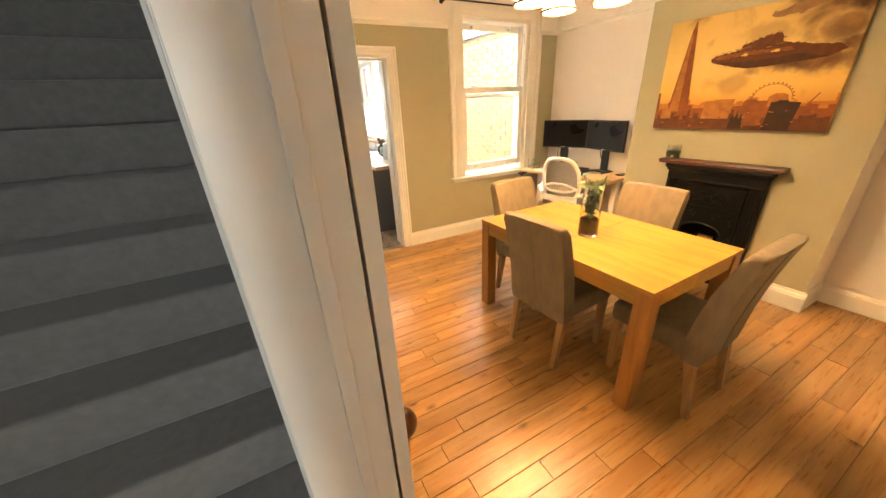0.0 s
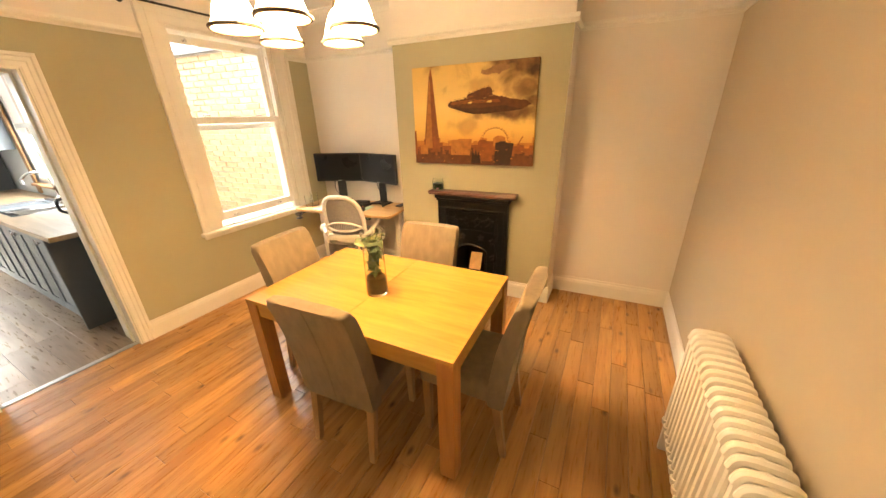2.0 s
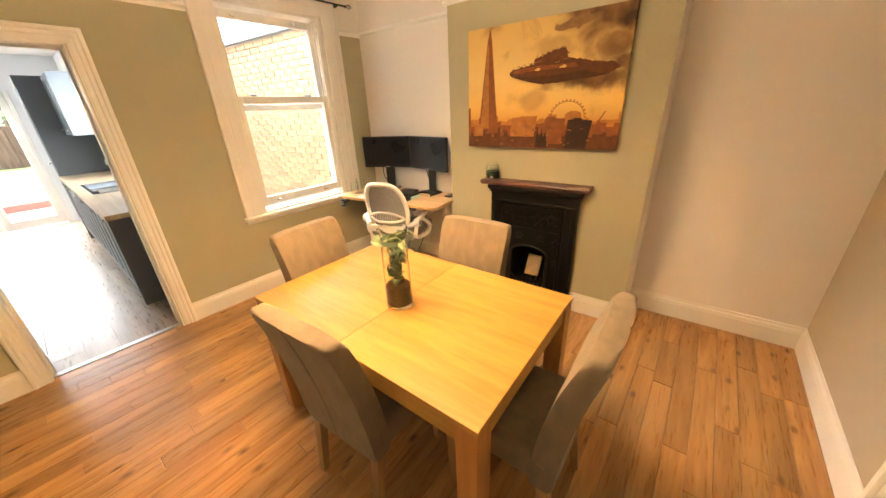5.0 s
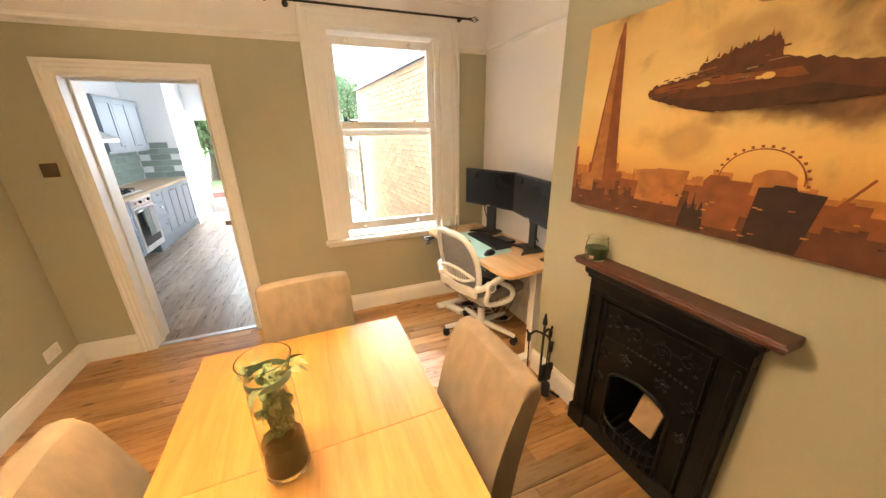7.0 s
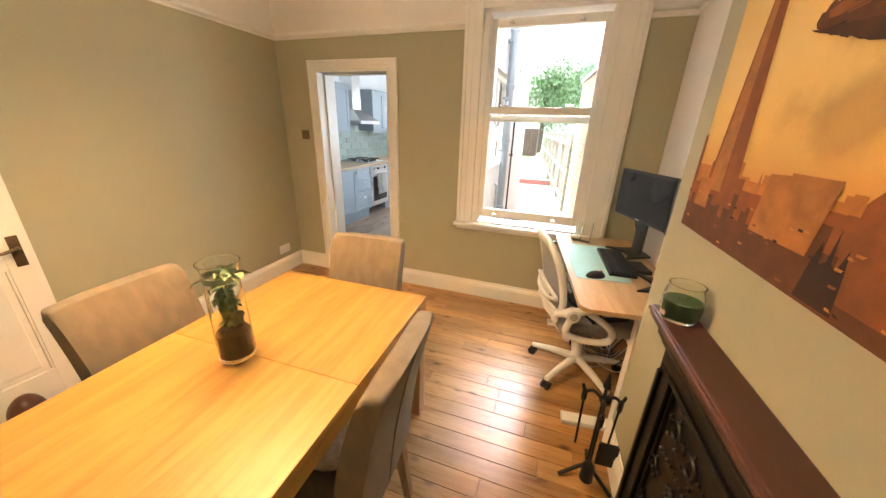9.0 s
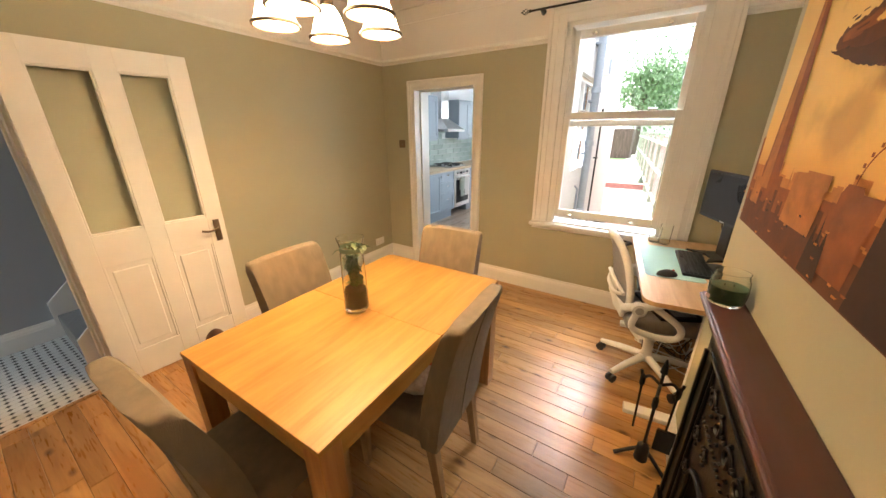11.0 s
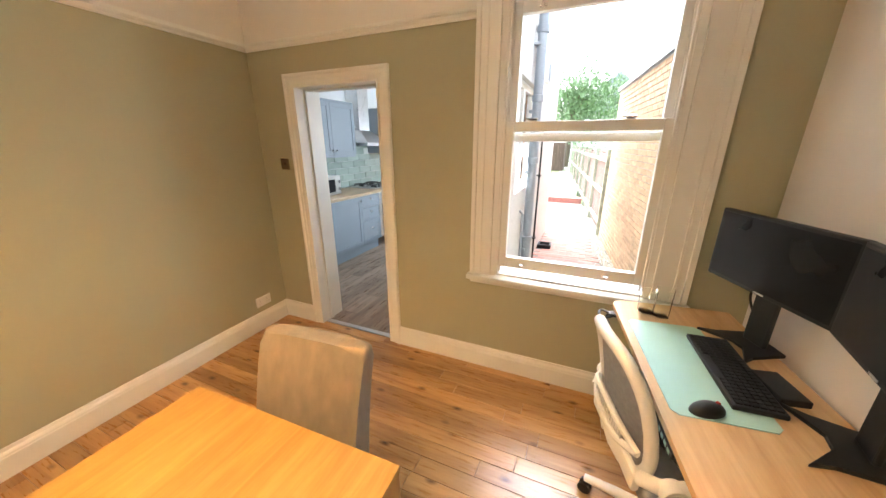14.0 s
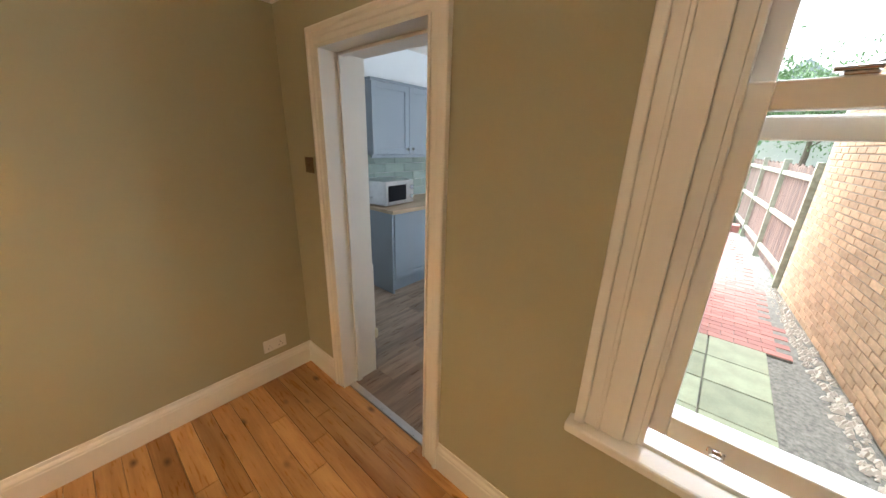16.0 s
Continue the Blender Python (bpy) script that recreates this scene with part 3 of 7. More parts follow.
def hall():
    hw = -1.12
    bm = bmesh.new()
    for y0, y1 in ((0.24, -6.0),):
        prism([(wx(y0, hw), y0), (wx(y1, hw), y1), (wx(y1, hw) - 0.15, y1), (wx(y0, hw) - 0.15, y0)], -0.02, 3.6, bm)
    part("wall_hall", bm, HALLGREY, None, "grey painted hall wall", "structure")
    part("wall_hall_end", box(-0.9, 1.3, -6.15, -6.0, 0, CEILZ), HALLGREY, None, "grey painted hall end wall", "structure")
    part("wall_hall_side", prism([(wx(SOUTH - 0.15) - WEST_T, SOUTH - 0.15), (wx(-6.0) - WEST_T, -6.0), (wx(-6.0) + 0.1, -6.0), (wx(SOUTH - 0.15) + 0.1, SOUTH - 0.15)], 0, CEILZ), HALLGREY, None, "grey painted hall wall", "structure")
    part("ceiling_hall", box(-1.3, 1.3, -6.1, SOUTH - 0.15, CEILZ, CEILZ + 0.1), CEIL, None, "white hall ceiling", "structure")
    part("skirting", moulding(SKIRT, (wx(-2.86, hw), -2.86), (wx(-6, hw), -6), None, (1, 0)), WHITE, None, "white painted moulded skirting board", "structure")
    # mosaic floor: white octagons with black dots
    base = prism([(wx(-2.6, hw), -2.6), (wx(-2.6) - WEST_T, -2.6), (wx(-2.82) - WEST_T, -2.82), (wx(-2.82) - 0.004, -2.82), (wx(-3.6) - 0.004, -3.6), (wx(-3.6) - WEST_T, -3.6), (wx(-6.0) - WEST_T, -6.0), (wx(-6.0, hw), -6.0)], -0.03, -0.001)
    part("floor_hall", base, GROUT, None, "white octagon mosaic floor with black dots", "structure")
    bm, bd = bmesh.new(), bmesh.new()
    p, c = 0.052, 0.014
    m = pose(wx(-3.3), -3.3, 0, 0, 0, 1.3)
    for i in range(-23, 1):
        for j in range(-22, 13):
            q = m @ Vector(((i - 0.5) * p - 0.005, (j + 0.5) * p, 0))
            if not (wx(q.y, hw) + 0.02 < q.x < wx(q.y) - (0.03 if -3.57 < q.y < -2.85 else WEST_T)) or q.y > -2.62:
                continue
            h = p / 2 - 0.0015
            k = h - c
            ring = [(-k, -h), (k, -h), (h, -k), (h, k), (k, h), (-k, h), (-h, k), (-h, -k)]
            v = [bm.verts.new(m @ Vector(((i - 0.5) * p - 0.005 + a, (j + 0.5) * p + b, 0.0015))) for a, b in ring]
            bm.faces.new(v)
            d = c - 0.001
            v = [bd.verts.new(m @ Vector((i * p - 0.005 + a, (j + 1) * p + b, 0.0015))) for a, b in ((-d, 0), (0, -d), (d, 0), (0, d))]
            bd.faces.new(v)
    part("hall_tiles", bm, TILEWHITE, None, "white mosaic floor tiles", "stuff")
    part("hall_tile_dots", bd, TILEBLACK, None, "small black mosaic tile dots", "stuff")
    # staircase
    st = thing("staircase", pose(0, 0, 0), "steep staircase with dark grey carpet", "stairs")
    for n in range(1, 14):
        y = -2.88 + 0.2 * (n - 1)
        poly = [(wx(y, hw) + 0.022, y), (wx(y) - 0.222, y), (wx(y + 0.235) - 0.222, y + 0.235), (wx(y + 0.235, hw) + 0.022, y + 0.235)]
        part("step", prism(poly, 0.19 * (n - 1), 0.19 * n, None, 0.012), CARPET, st)
    for off in (hw, -0.222):
        for ya, yb in ((-2.90, -0.3),):
            za, zb = 0.30 + 0.96 * (ya + 2.90), 0.30 + 0.96 * (yb + 2.90)
            bm = bmesh.new()
            v = ((ya, max(0.0, za - 0.32)), (ya, za), (yb, zb), (yb, zb - 0.32))
            a = [bm.verts.new((wx(y, off), y, z)) for y, z in v]
            b = [bm.verts.new((wx(y, off) + 0.021, y, z)) for y, z in v]
            bm.faces.new(a), bm.faces.new(b)
            for k in range(4):
                bm.faces.new((a[k], a[(k + 1) % 4], b[(k + 1) % 4], b[k]))
            part("string", bm, WHITE, st, "white painted stair string")
    # lining and surround of the door to the dining room
    f = thing("door_frame", pose(0, 0, 0), "white painted door frame to the hall", "door frame")
    f["kind"] = "structure"
    mm = pose(wx(-3.21), -3.21, 0, 0, 0, 91.3)
    architrave("architrave", mm, 0.78, 2.035, "", parent=f)
    bm = bmesh.new()
    L = mm
    for x0, x1, z0, z1 in ((-0.405, -0.38, 0, 2.05), (0.38, 0.405, 0, 2.05), (-0.38, 0.38, 2.025, 2.05)):
        box(x0, x1, -0.008, WEST_T + 0.008, z0, z1, 0.002, bm)
        if z0 == 0:
            s = 0.012 if x0 < 0 else -0.012
            box(min(x0, x0 + s), max(x1, x1 + s), 0.05, 0.085, z0, z1 - 0.03, 0.002, bm)
    o = part("door_lining", bm, WHITE, f)
    o.matrix_world = L
    architrave("architrave", pose(wx(-3.21) - WEST_T - 0.001, -3.21, 0, 0, 0, -88.7), 0.78, 2.035, "", parent=f)


def door_leaf():
    d = thing("door_1", pose(0.082, -2.81, 0, 0, 0, 87.0), "open white panelled door with two glazed upper panels", "door")
    W, H, T = 0.80, 2.015, 0.04
    bm = bmesh.new()
    st, mid = 0.105, 0.10
    xs = [(0, st), (W / 2 - mid / 2, W / 2 + mid / 2), (W - st, W)]
    for a, b in xs:
        box(a, b, -T, 0, 0.008, H, 0.002, bm)
    for z0, z1 in ((0.008, 0.20), (0.80, 1.0), (H - 0.12, H)):
        box(st, W / 2 - mid / 2, -T, 0, z0, z1, 0.002, bm)
        box(W / 2 + mid / 2, W - st, -T, 0, z0, z1, 0.002, bm)
    part("leaf_frame", bm, WHITE, d)
    for a, b in ((st, W / 2 - mid / 2), (W / 2 + mid / 2, W - st)):
        bm = box(a, b, -T + 0.012, -0.012, 0.2, 0.8, 0)
        box(a + 0.035, b - 0.035, -T + 0.005, -0.005, 0.235, 0.765, 0.006, bm)
        for q0, q1 in ((a, a + 0.012), (b - 0.012, b)):
            box(q0, q1, -T + 0.004, -0.004, 0.2, 0.8, 0.003, bm)
        part("panel", bm, WHITE, d)
        g = part("pane", box(a, b, -T / 2 - 0.002, -T / 2 + 0.002, 1.0, H - 0.12), GLASS, d, "clear glass pane")
        g.visible_shadow = False
        bm = bmesh.new()
        for q0, q1 in ((a, a + 0.011), (b - 0.011, b)):
            box(q0, q1, -T + 0.006, -0.006, 1.0, H - 0.12, 0.003, bm)
        box(a, b, -T + 0.006, -0.006, 1.0, 1.011, 0.003, bm)
        box(a, b, -T + 0.006, -0.006, H - 0.131, H - 0.12, 0.003, bm)
        part("glazing_bead", bm, WHITE, d)
    for s, y in ((-1, -T), (1, 0.0)):
        bm = box(W - 0.075, W - 0.035, y if s > 0 else y - 0.006, y + 0.006 if s > 0 else y, 0.81, 0.97, 0.002)
        tube(curve_points([(W - 0.055, y, 0.91), (W - 0.055, y + s * 0.035, 0.91), (W - 0.07, y + s * 0.05, 0.912), (W - 0.12, y + s * 0.05, 0.902), (W - 0.165, y + s * 0.05, 0.912)], 6), 0.008, bm, 10)
        part("door_handle", bm, BRONZE, d, "bronze lever handle", smooth=True)


room_shell()
trims()
kitchen_doorway()
sash_window()
hall()
door_leaf()


# ---- dining furniture ----
def dining_table():
    t = thing("dining_table", pose(1.728, -2.103, 0, 0, 0, 1.4), "light oak extending dining table with square legs", "table")
    W, L, H, th = 0.85, 1.3, 0.73, 0.022
    for y0, y1 in ((-L / 2, -0.0008), (0.0008, L / 2)):
        part("tabletop", box(-W / 2, W / 2, y0, y1, H - th, H, 0.002), TABLEWOOD, t)
    a = 0.012
    for s in (-1, 1):
        part("apron", box(s * (W / 2 - a) - (0.02 if s > 0 else 0), s * (W / 2 - a) + (0 if s > 0 else 0.02), -L / 2 + 0.08, L / 2 - 0.08, H - th - 0.085, H - th, 0.0015), TABLEWOOD, t)
        part("apron", box(-W / 2 + 0.08, W / 2 - 0.08, s * (L / 2 - a) - (0.02 if s > 0 else 0), s * (L / 2 - a) + (0 if s > 0 else 0.02), H - th - 0.085, H - th, 0.0015), TABLEWOOD, t)
        for q in (-1, 1):
            x, y, r = s * (W / 2 - 0.042), q * (L / 2 - 0.042), 0.04
            part("leg", box(x - r, x + r, y - r, y + r, 0, H - th, 0.003), LEGWOOD, t)


def dining_chair(m):
    """Parsons chair facing local +y."""
    c = thing("dining_chair", m, "beige fabric dining chair with tapered oak legs", "chair", "chairs round the dining table")
    bm = bmesh.new()
    t = box(-0.215, 0.215, -0.2, 0.24, 0.355, 0.475, 0.028, None, 4)
    part("seat", t, FABRIC, c, smooth=True)
    # curved, slightly leaning back with rounded top corners
    t = bmesh.new()
    n, prof = 14, []
    for k in range(n + 1):
        z = 0.34 + 0.605 * k / n
        lean = -0.03 * (k / n) - 0.085 * (k / n) ** 2.2
        half = 0.215 - 0.006 * math.sin(math.pi * k / n)
        th = 0.042 - 0.010 * (k / n) + 0.006 * math.sin(math.pi * k / n)
        prof.append((z, -0.175 + lean, half, th))
    rings = []
    for z, y, h, th in prof:
        ring = []
        for sx, sy in ((-1, -1), (-0.5, -1.1), (0, -1.12), (0.5, -1.1), (1, -1), (1, 1), (0.5, 1.0), (0, 0.95), (-0.5, 1.0), (-1, 1)):
            ring.append(t.verts.new((sx * h, y + sy * th, z)))
        rings.append(ring)
    for a, b in zip(rings, rings[1:]):
        for k in range(10):
            t.faces.new((a[k], a[(k + 1) % 10], b[(k + 1) % 10], b[k]))
    t.faces.new(rings[0]), t.faces.new(rings[-1])
    sharp = [e for e in t.edges if any(abs(abs(v.co.x) - 0.215) < 0.012 for v in e.verts) and all(abs(v.co.x) > 0.2 for v in e.verts) and abs(e.verts[0].co.z - e.verts[1].co.z) > 0.005]
    sharp += [e for e in t.edges if all(v.co.z > 0.944 for v in e.verts)]
    bmesh.ops.bevel(t, geom=list(set(sharp)), offset=0.02, segments=3, affect="EDGES", profile=0.5, clamp_overlap=True)
    part("backrest", t, FABRIC, c, smooth=True)
    bm = bmesh.new()
    pts = [(0.0, y - th * 1.14 - 0.0005, z) for z, y, h, th in prof]
    part("seam", tube(pts, 0.0022, bm, 5), FABRIC, c)
    for x in (-0.18, 0.18):
        for y, dy in ((0.205, 0.0), (-0.175, -0.05)):
            bm = bmesh.new()
            a = [(x + sx * 0.022, y + sy * 0.022, 0.36) for sx, sy in ((-1, -1), (1, -1), (1, 1), (-1, 1))]
            b = [(x + sx * 0.015, y + dy + sy * 0.015, 0.0) for sx, sy in ((-1, -1), (1, -1), (1, 1), (-1, 1))]
            va, vb = [bm.verts.new(p) for p in a], [bm.verts.new(p) for p in b]
            bm.faces.new(va), bm.faces.new(vb)
            for k in range(4):
                bm.faces.new((va[k], va[(k + 1) % 4], vb[(k + 1) % 4], vb[k]))
            part("leg", bm, CHAIRLEG, c)
    return c


def chairs():
    first = dining_chair(pose(1.738, -1.568, 0, 0, 0, 185))
    copy_thing(first, pose(1.44, -2.14, 0, 0, 0, -86))
    copy_thing(first, pose(1.725, -2.70, 0, 0, 0, 2))
    copy_thing(first, pose(2.045, -2.125, 0, 0, 0, 94))


def radiator():
    r = thing("column_radiator", pose(0, 0, 0), "white cast-iron style column radiator against the wall", "radiator")
    ys = (-3.659, -3.699, -3.739, -3.779)
    y0, y1, y2 = ys[0], -3.719, ys[-1]
    n, x0, p = 22, 0.98, 0.0465
    for k in range(n):
        x = x0 + k * p
        bm = bmesh.new()
        for y in ys:
            tube([(x, y, 0.19), (x, y, 0.22), (x, y, 0.69), (x, y, 0.72)], 0.0135, bm, 8, True, [0.011, 0.0135, 0.0135, 0.011])
        for z in (0.722, 0.185):
            s = 1 if z > 0.3 else -1
            pts = curve_points([(x, y0 + 0.004, z - s * 0.02), (x, y0 - 0.004, z + s * 0.012), (x, y0 - 0.02, z + s * 0.022), (x, y1, z + s * 0.024), (x, y2 + 0.02, z + s * 0.022), (x, y2 + 0.004, z + s * 0.012), (x, y2 - 0.004, z - s * 0.02)], 4)
            tube(pts, 0.0175, bm, 8)
            tube([(x - p / 2, y1, z + s * 0.005), (x + p / 2, y1, z + s * 0.005)], 0.022, bm, 8)
        part("section", bm, RADWHITE, r, smooth=True)
    for x in (x0, x0 + (n - 1) * p):
        part("foot", box(x - 0.012, x + 0.012, y2 - 0.005, y0 + 0.005, 0.0, 0.19, 0.004), RADWHITE, r)
    xe = x0 + n * p
    bm = tube([(xe - 0.02, y1, 0.15), (xe + 0.02, y1, 0.15)], 0.012, None, 10)
    tube([(xe + 0.015, y1, 0.15), (xe + 0.015, y1, 0.0)], 0.0075, bm, 10)
    tube([(xe + 0.005, y1 + 0.0, 0.16), (xe + 0.03, y1 + 0.0, 0.16)], 0.018, bm, 10)
    part("pipe", bm, CHROME, r)
    bm = tube([(xe + 0.02, y1, 0.17), (xe + 0.02, y1, 0.25)], 0.019, None, 14)
    part("valve_head", bm, WHITEPL, r, "white thermostatic valve head", smooth=True)


def fireplace():
    f = thing("fireplace", side(BREAST, -2.105), "black cast-iron fireplace with a mahogany mantel shelf", "fireplace")
    W, H = 0.68, 0.985
    D = -0.065
    # surround: two jambs, frieze
    for s in (-1, 1):
        bm = box(*(sorted((s * W / 2, s * (W / 2 - 0.085)))), D, 0.0, 0.0, 0.86, 0.004)
        for v in bm.verts:
            v.co = Vector((v.co.y, v.co.x, v.co.z))
        box(D - 0.012, D, *(sorted((s * (W / 2 - 0.012), s * (W / 2 - 0.03)))), 0.12, 0.84, 0.004, bm)
        box(D - 0.018, 0.0, *(sorted((s * (W / 2 + 0.008), s * (W / 2 - 0.095)))), 0.0, 0.11, 0.006, bm)
        part("jamb", bm, IRON, f)
    bm = box(D, 0.0, -W / 2, W / 2, 0.86, 0.955, 0.003)
    box(D - 0.015, 0.0, -W / 2 - 0.01, W / 2 + 0.01, 0.925, 0.945, 0.004, bm)
    box(D - 0.03, 0.0, -W / 2 - 0.025, W / 2 + 0.025, 0.945, 0.985, 0.012, bm)
    box(D - 0.008, D, -W / 2 + 0.08, W / 2 - 0.08, 0.852, 0.868, 0.003, bm)
    part("frieze", bm, IRON, f)
    bm = box(D - 0.046, 0.0, -0.415, 0.415, 0.985, 1.022, 0.006)
    box(D - 0.052, D + 0.02, -0.421, 0.421, 1.0, 1.014, 0.006, bm)
    part("mantel_shelf", bm, MAHOGANY, f, "dark mahogany shelf with a moulded edge")
    # insert plate with an arched opening
    bm = bmesh.new()
    w2, ow = W / 2 - 0.085, 0.15
    arch = [(ow * math.cos(a), 0.43 + 0.075 * math.sin(a)) for a in (math.pi * k / 14 for k in range(15))]
    xp = D + 0.018
    outer = [(w2, 0.10), (w2, 0.86), (-w2, 0.86), (-w2, 0.10)]
    inner = [(ow, 0.10), *arch, (-ow, 0.10)]
    for x in (xp, xp + 0.02):
        vo = [bm.verts.new((x, a, b)) for a, b in outer]
        vi = [bm.verts.new((x, a, b)) for a, b in inner]
        bm.faces.new([vo[0], vo[1], *[vi[k] for k in range(8, -1, -1)]])
        bm.faces.new([vo[1], vo[2], vi[8]])
        bm.faces.new([vo[2], vo[3], *[vi[k] for k in range(16, 7, -1)]])
        if x == xp:
            first = vi
    for a, b, c, d in zip(first, first[1:], vi, vi[1:]):
        bm.faces.new((a, b, d, c))
    part("insert_plate", bm, IRON, f)
    # raised rims and scroll ornament
    bm = tube([(xp - 0.006, a, b) for a, b in inner], 0.009, None, 8)
    tube([(xp - 0.005, -w2 + 0.02, 0.12), (xp - 0.005, -w2 + 0.02, 0.83), (xp - 0.005, w2 - 0.02, 0.83), (xp - 0.005, w2 - 0.02, 0.12)], 0.007, bm, 8)
    for q in range(19):
        y = -0.2 + 0.4 * q / 18
        lathe([(0.001, -0.006), (0.007, 0), (0.001, 0.006)], bm, 6, (xp - 0.004, y, 0.645 + 0.012 * math.cos(y * 8)))
    part("rim_moulding", bm, IRON, f, smooth=True)
    for s in (-1, 1):
        for yy, zz, r in ((0.06, 0.735, 0.04), (0.165, 0.745, 0.038), (0.21, 0.56, 0.028), (0.09, 0.585, 0.022), (0.215, 0.40, 0.022)):
            bm = bmesh.new()
            pts = []
            for k in range(26):
                a = k / 25 * 2.6 * math.pi
                rr = r * (1 - 0.8 * k / 25)
                pts.append((xp - 0.005, s * (yy + rr * math.cos(a)), zz + rr * math.sin(a)))
            tube(pts, 0.0055, bm, 6, True, [0.004 + 0.003 * math.sin(math.pi * k / 25) for k in range(26)])
            for k in range(5):
                a = k * 1.26 + 0.4
                lathe([(0.001, -0.009), (0.008, 0.0), (0.001, 0.009)], bm, 6, (xp - 0.004, s * (yy + r * 1.25 * math.cos(a)), zz + r * 1.2 * math.sin(a)))
            part("scroll_ornament", bm, IRON, f, smooth=True)
    # firebox, grate and tile
    bm = bmesh.new()
    box(xp + 0.02, 0.26, -ow - 0.02, -ow, 0.0, 0.56, bm=bm)
    box(xp + 0.02, 0.26, ow, ow + 0.02, 0.0, 0.56, bm=bm)
    box(0.24, 0.26, -ow, ow, 0.0, 0.56, bm=bm)
    box(xp + 0.02, 0.26, -ow, ow, 0.54, 0.56, bm=bm)
    box(xp + 0.02, 0.26, -ow, ow, 0.0, 0.02, bm=bm)
    box(D, -0.02, -w2, w2, 0.0, 0.09, 0.004, bm)
    part("firebox", bm, IRONMATT, f)
    bm = bmesh.new()
    for z in (0.15, 0.22):
        tube(curve_points([(xp - 0.0, -ow, z), (xp - 0.045, -ow * 0.6, z), (xp - 0.055, 0, z), (xp - 0.045, ow * 0.6, z), (xp, ow, z)], 6), 0.007, bm, 8)
    for q in range(9):
        y = -0.12 + 0.24 * q / 8
        x = xp - 0.055 * (1 - (y / ow) ** 2) ** 0.6
        tube([(x, y, 0.10), (x, y, 0.24)], 0.005, bm, 8)
    for q in range(7):
        y = -0.115 + 0.23 * q / 6
        tube([(xp, y, 0.15), (0.09, y, 0.17)], 0.006, bm, 6)
    part("grate", bm, IRON, f, smooth=True)
    bm = box(-0.008, 0.008, -0.06, 0.06, -0.09, 0.09, 0.006)
    part("fire_brick", bm, MAT_FIREBRICK, f, "pale fire brick leaning at the back", m=pose(0.06, -0.01, 0.29, 0, 25, 0))


MAT_FIREBRICK = mat("fire_brick", (0.42, 0.29, 0.17), 0.9, var=0.15, scale=14, bump=0.06, bscale=90)


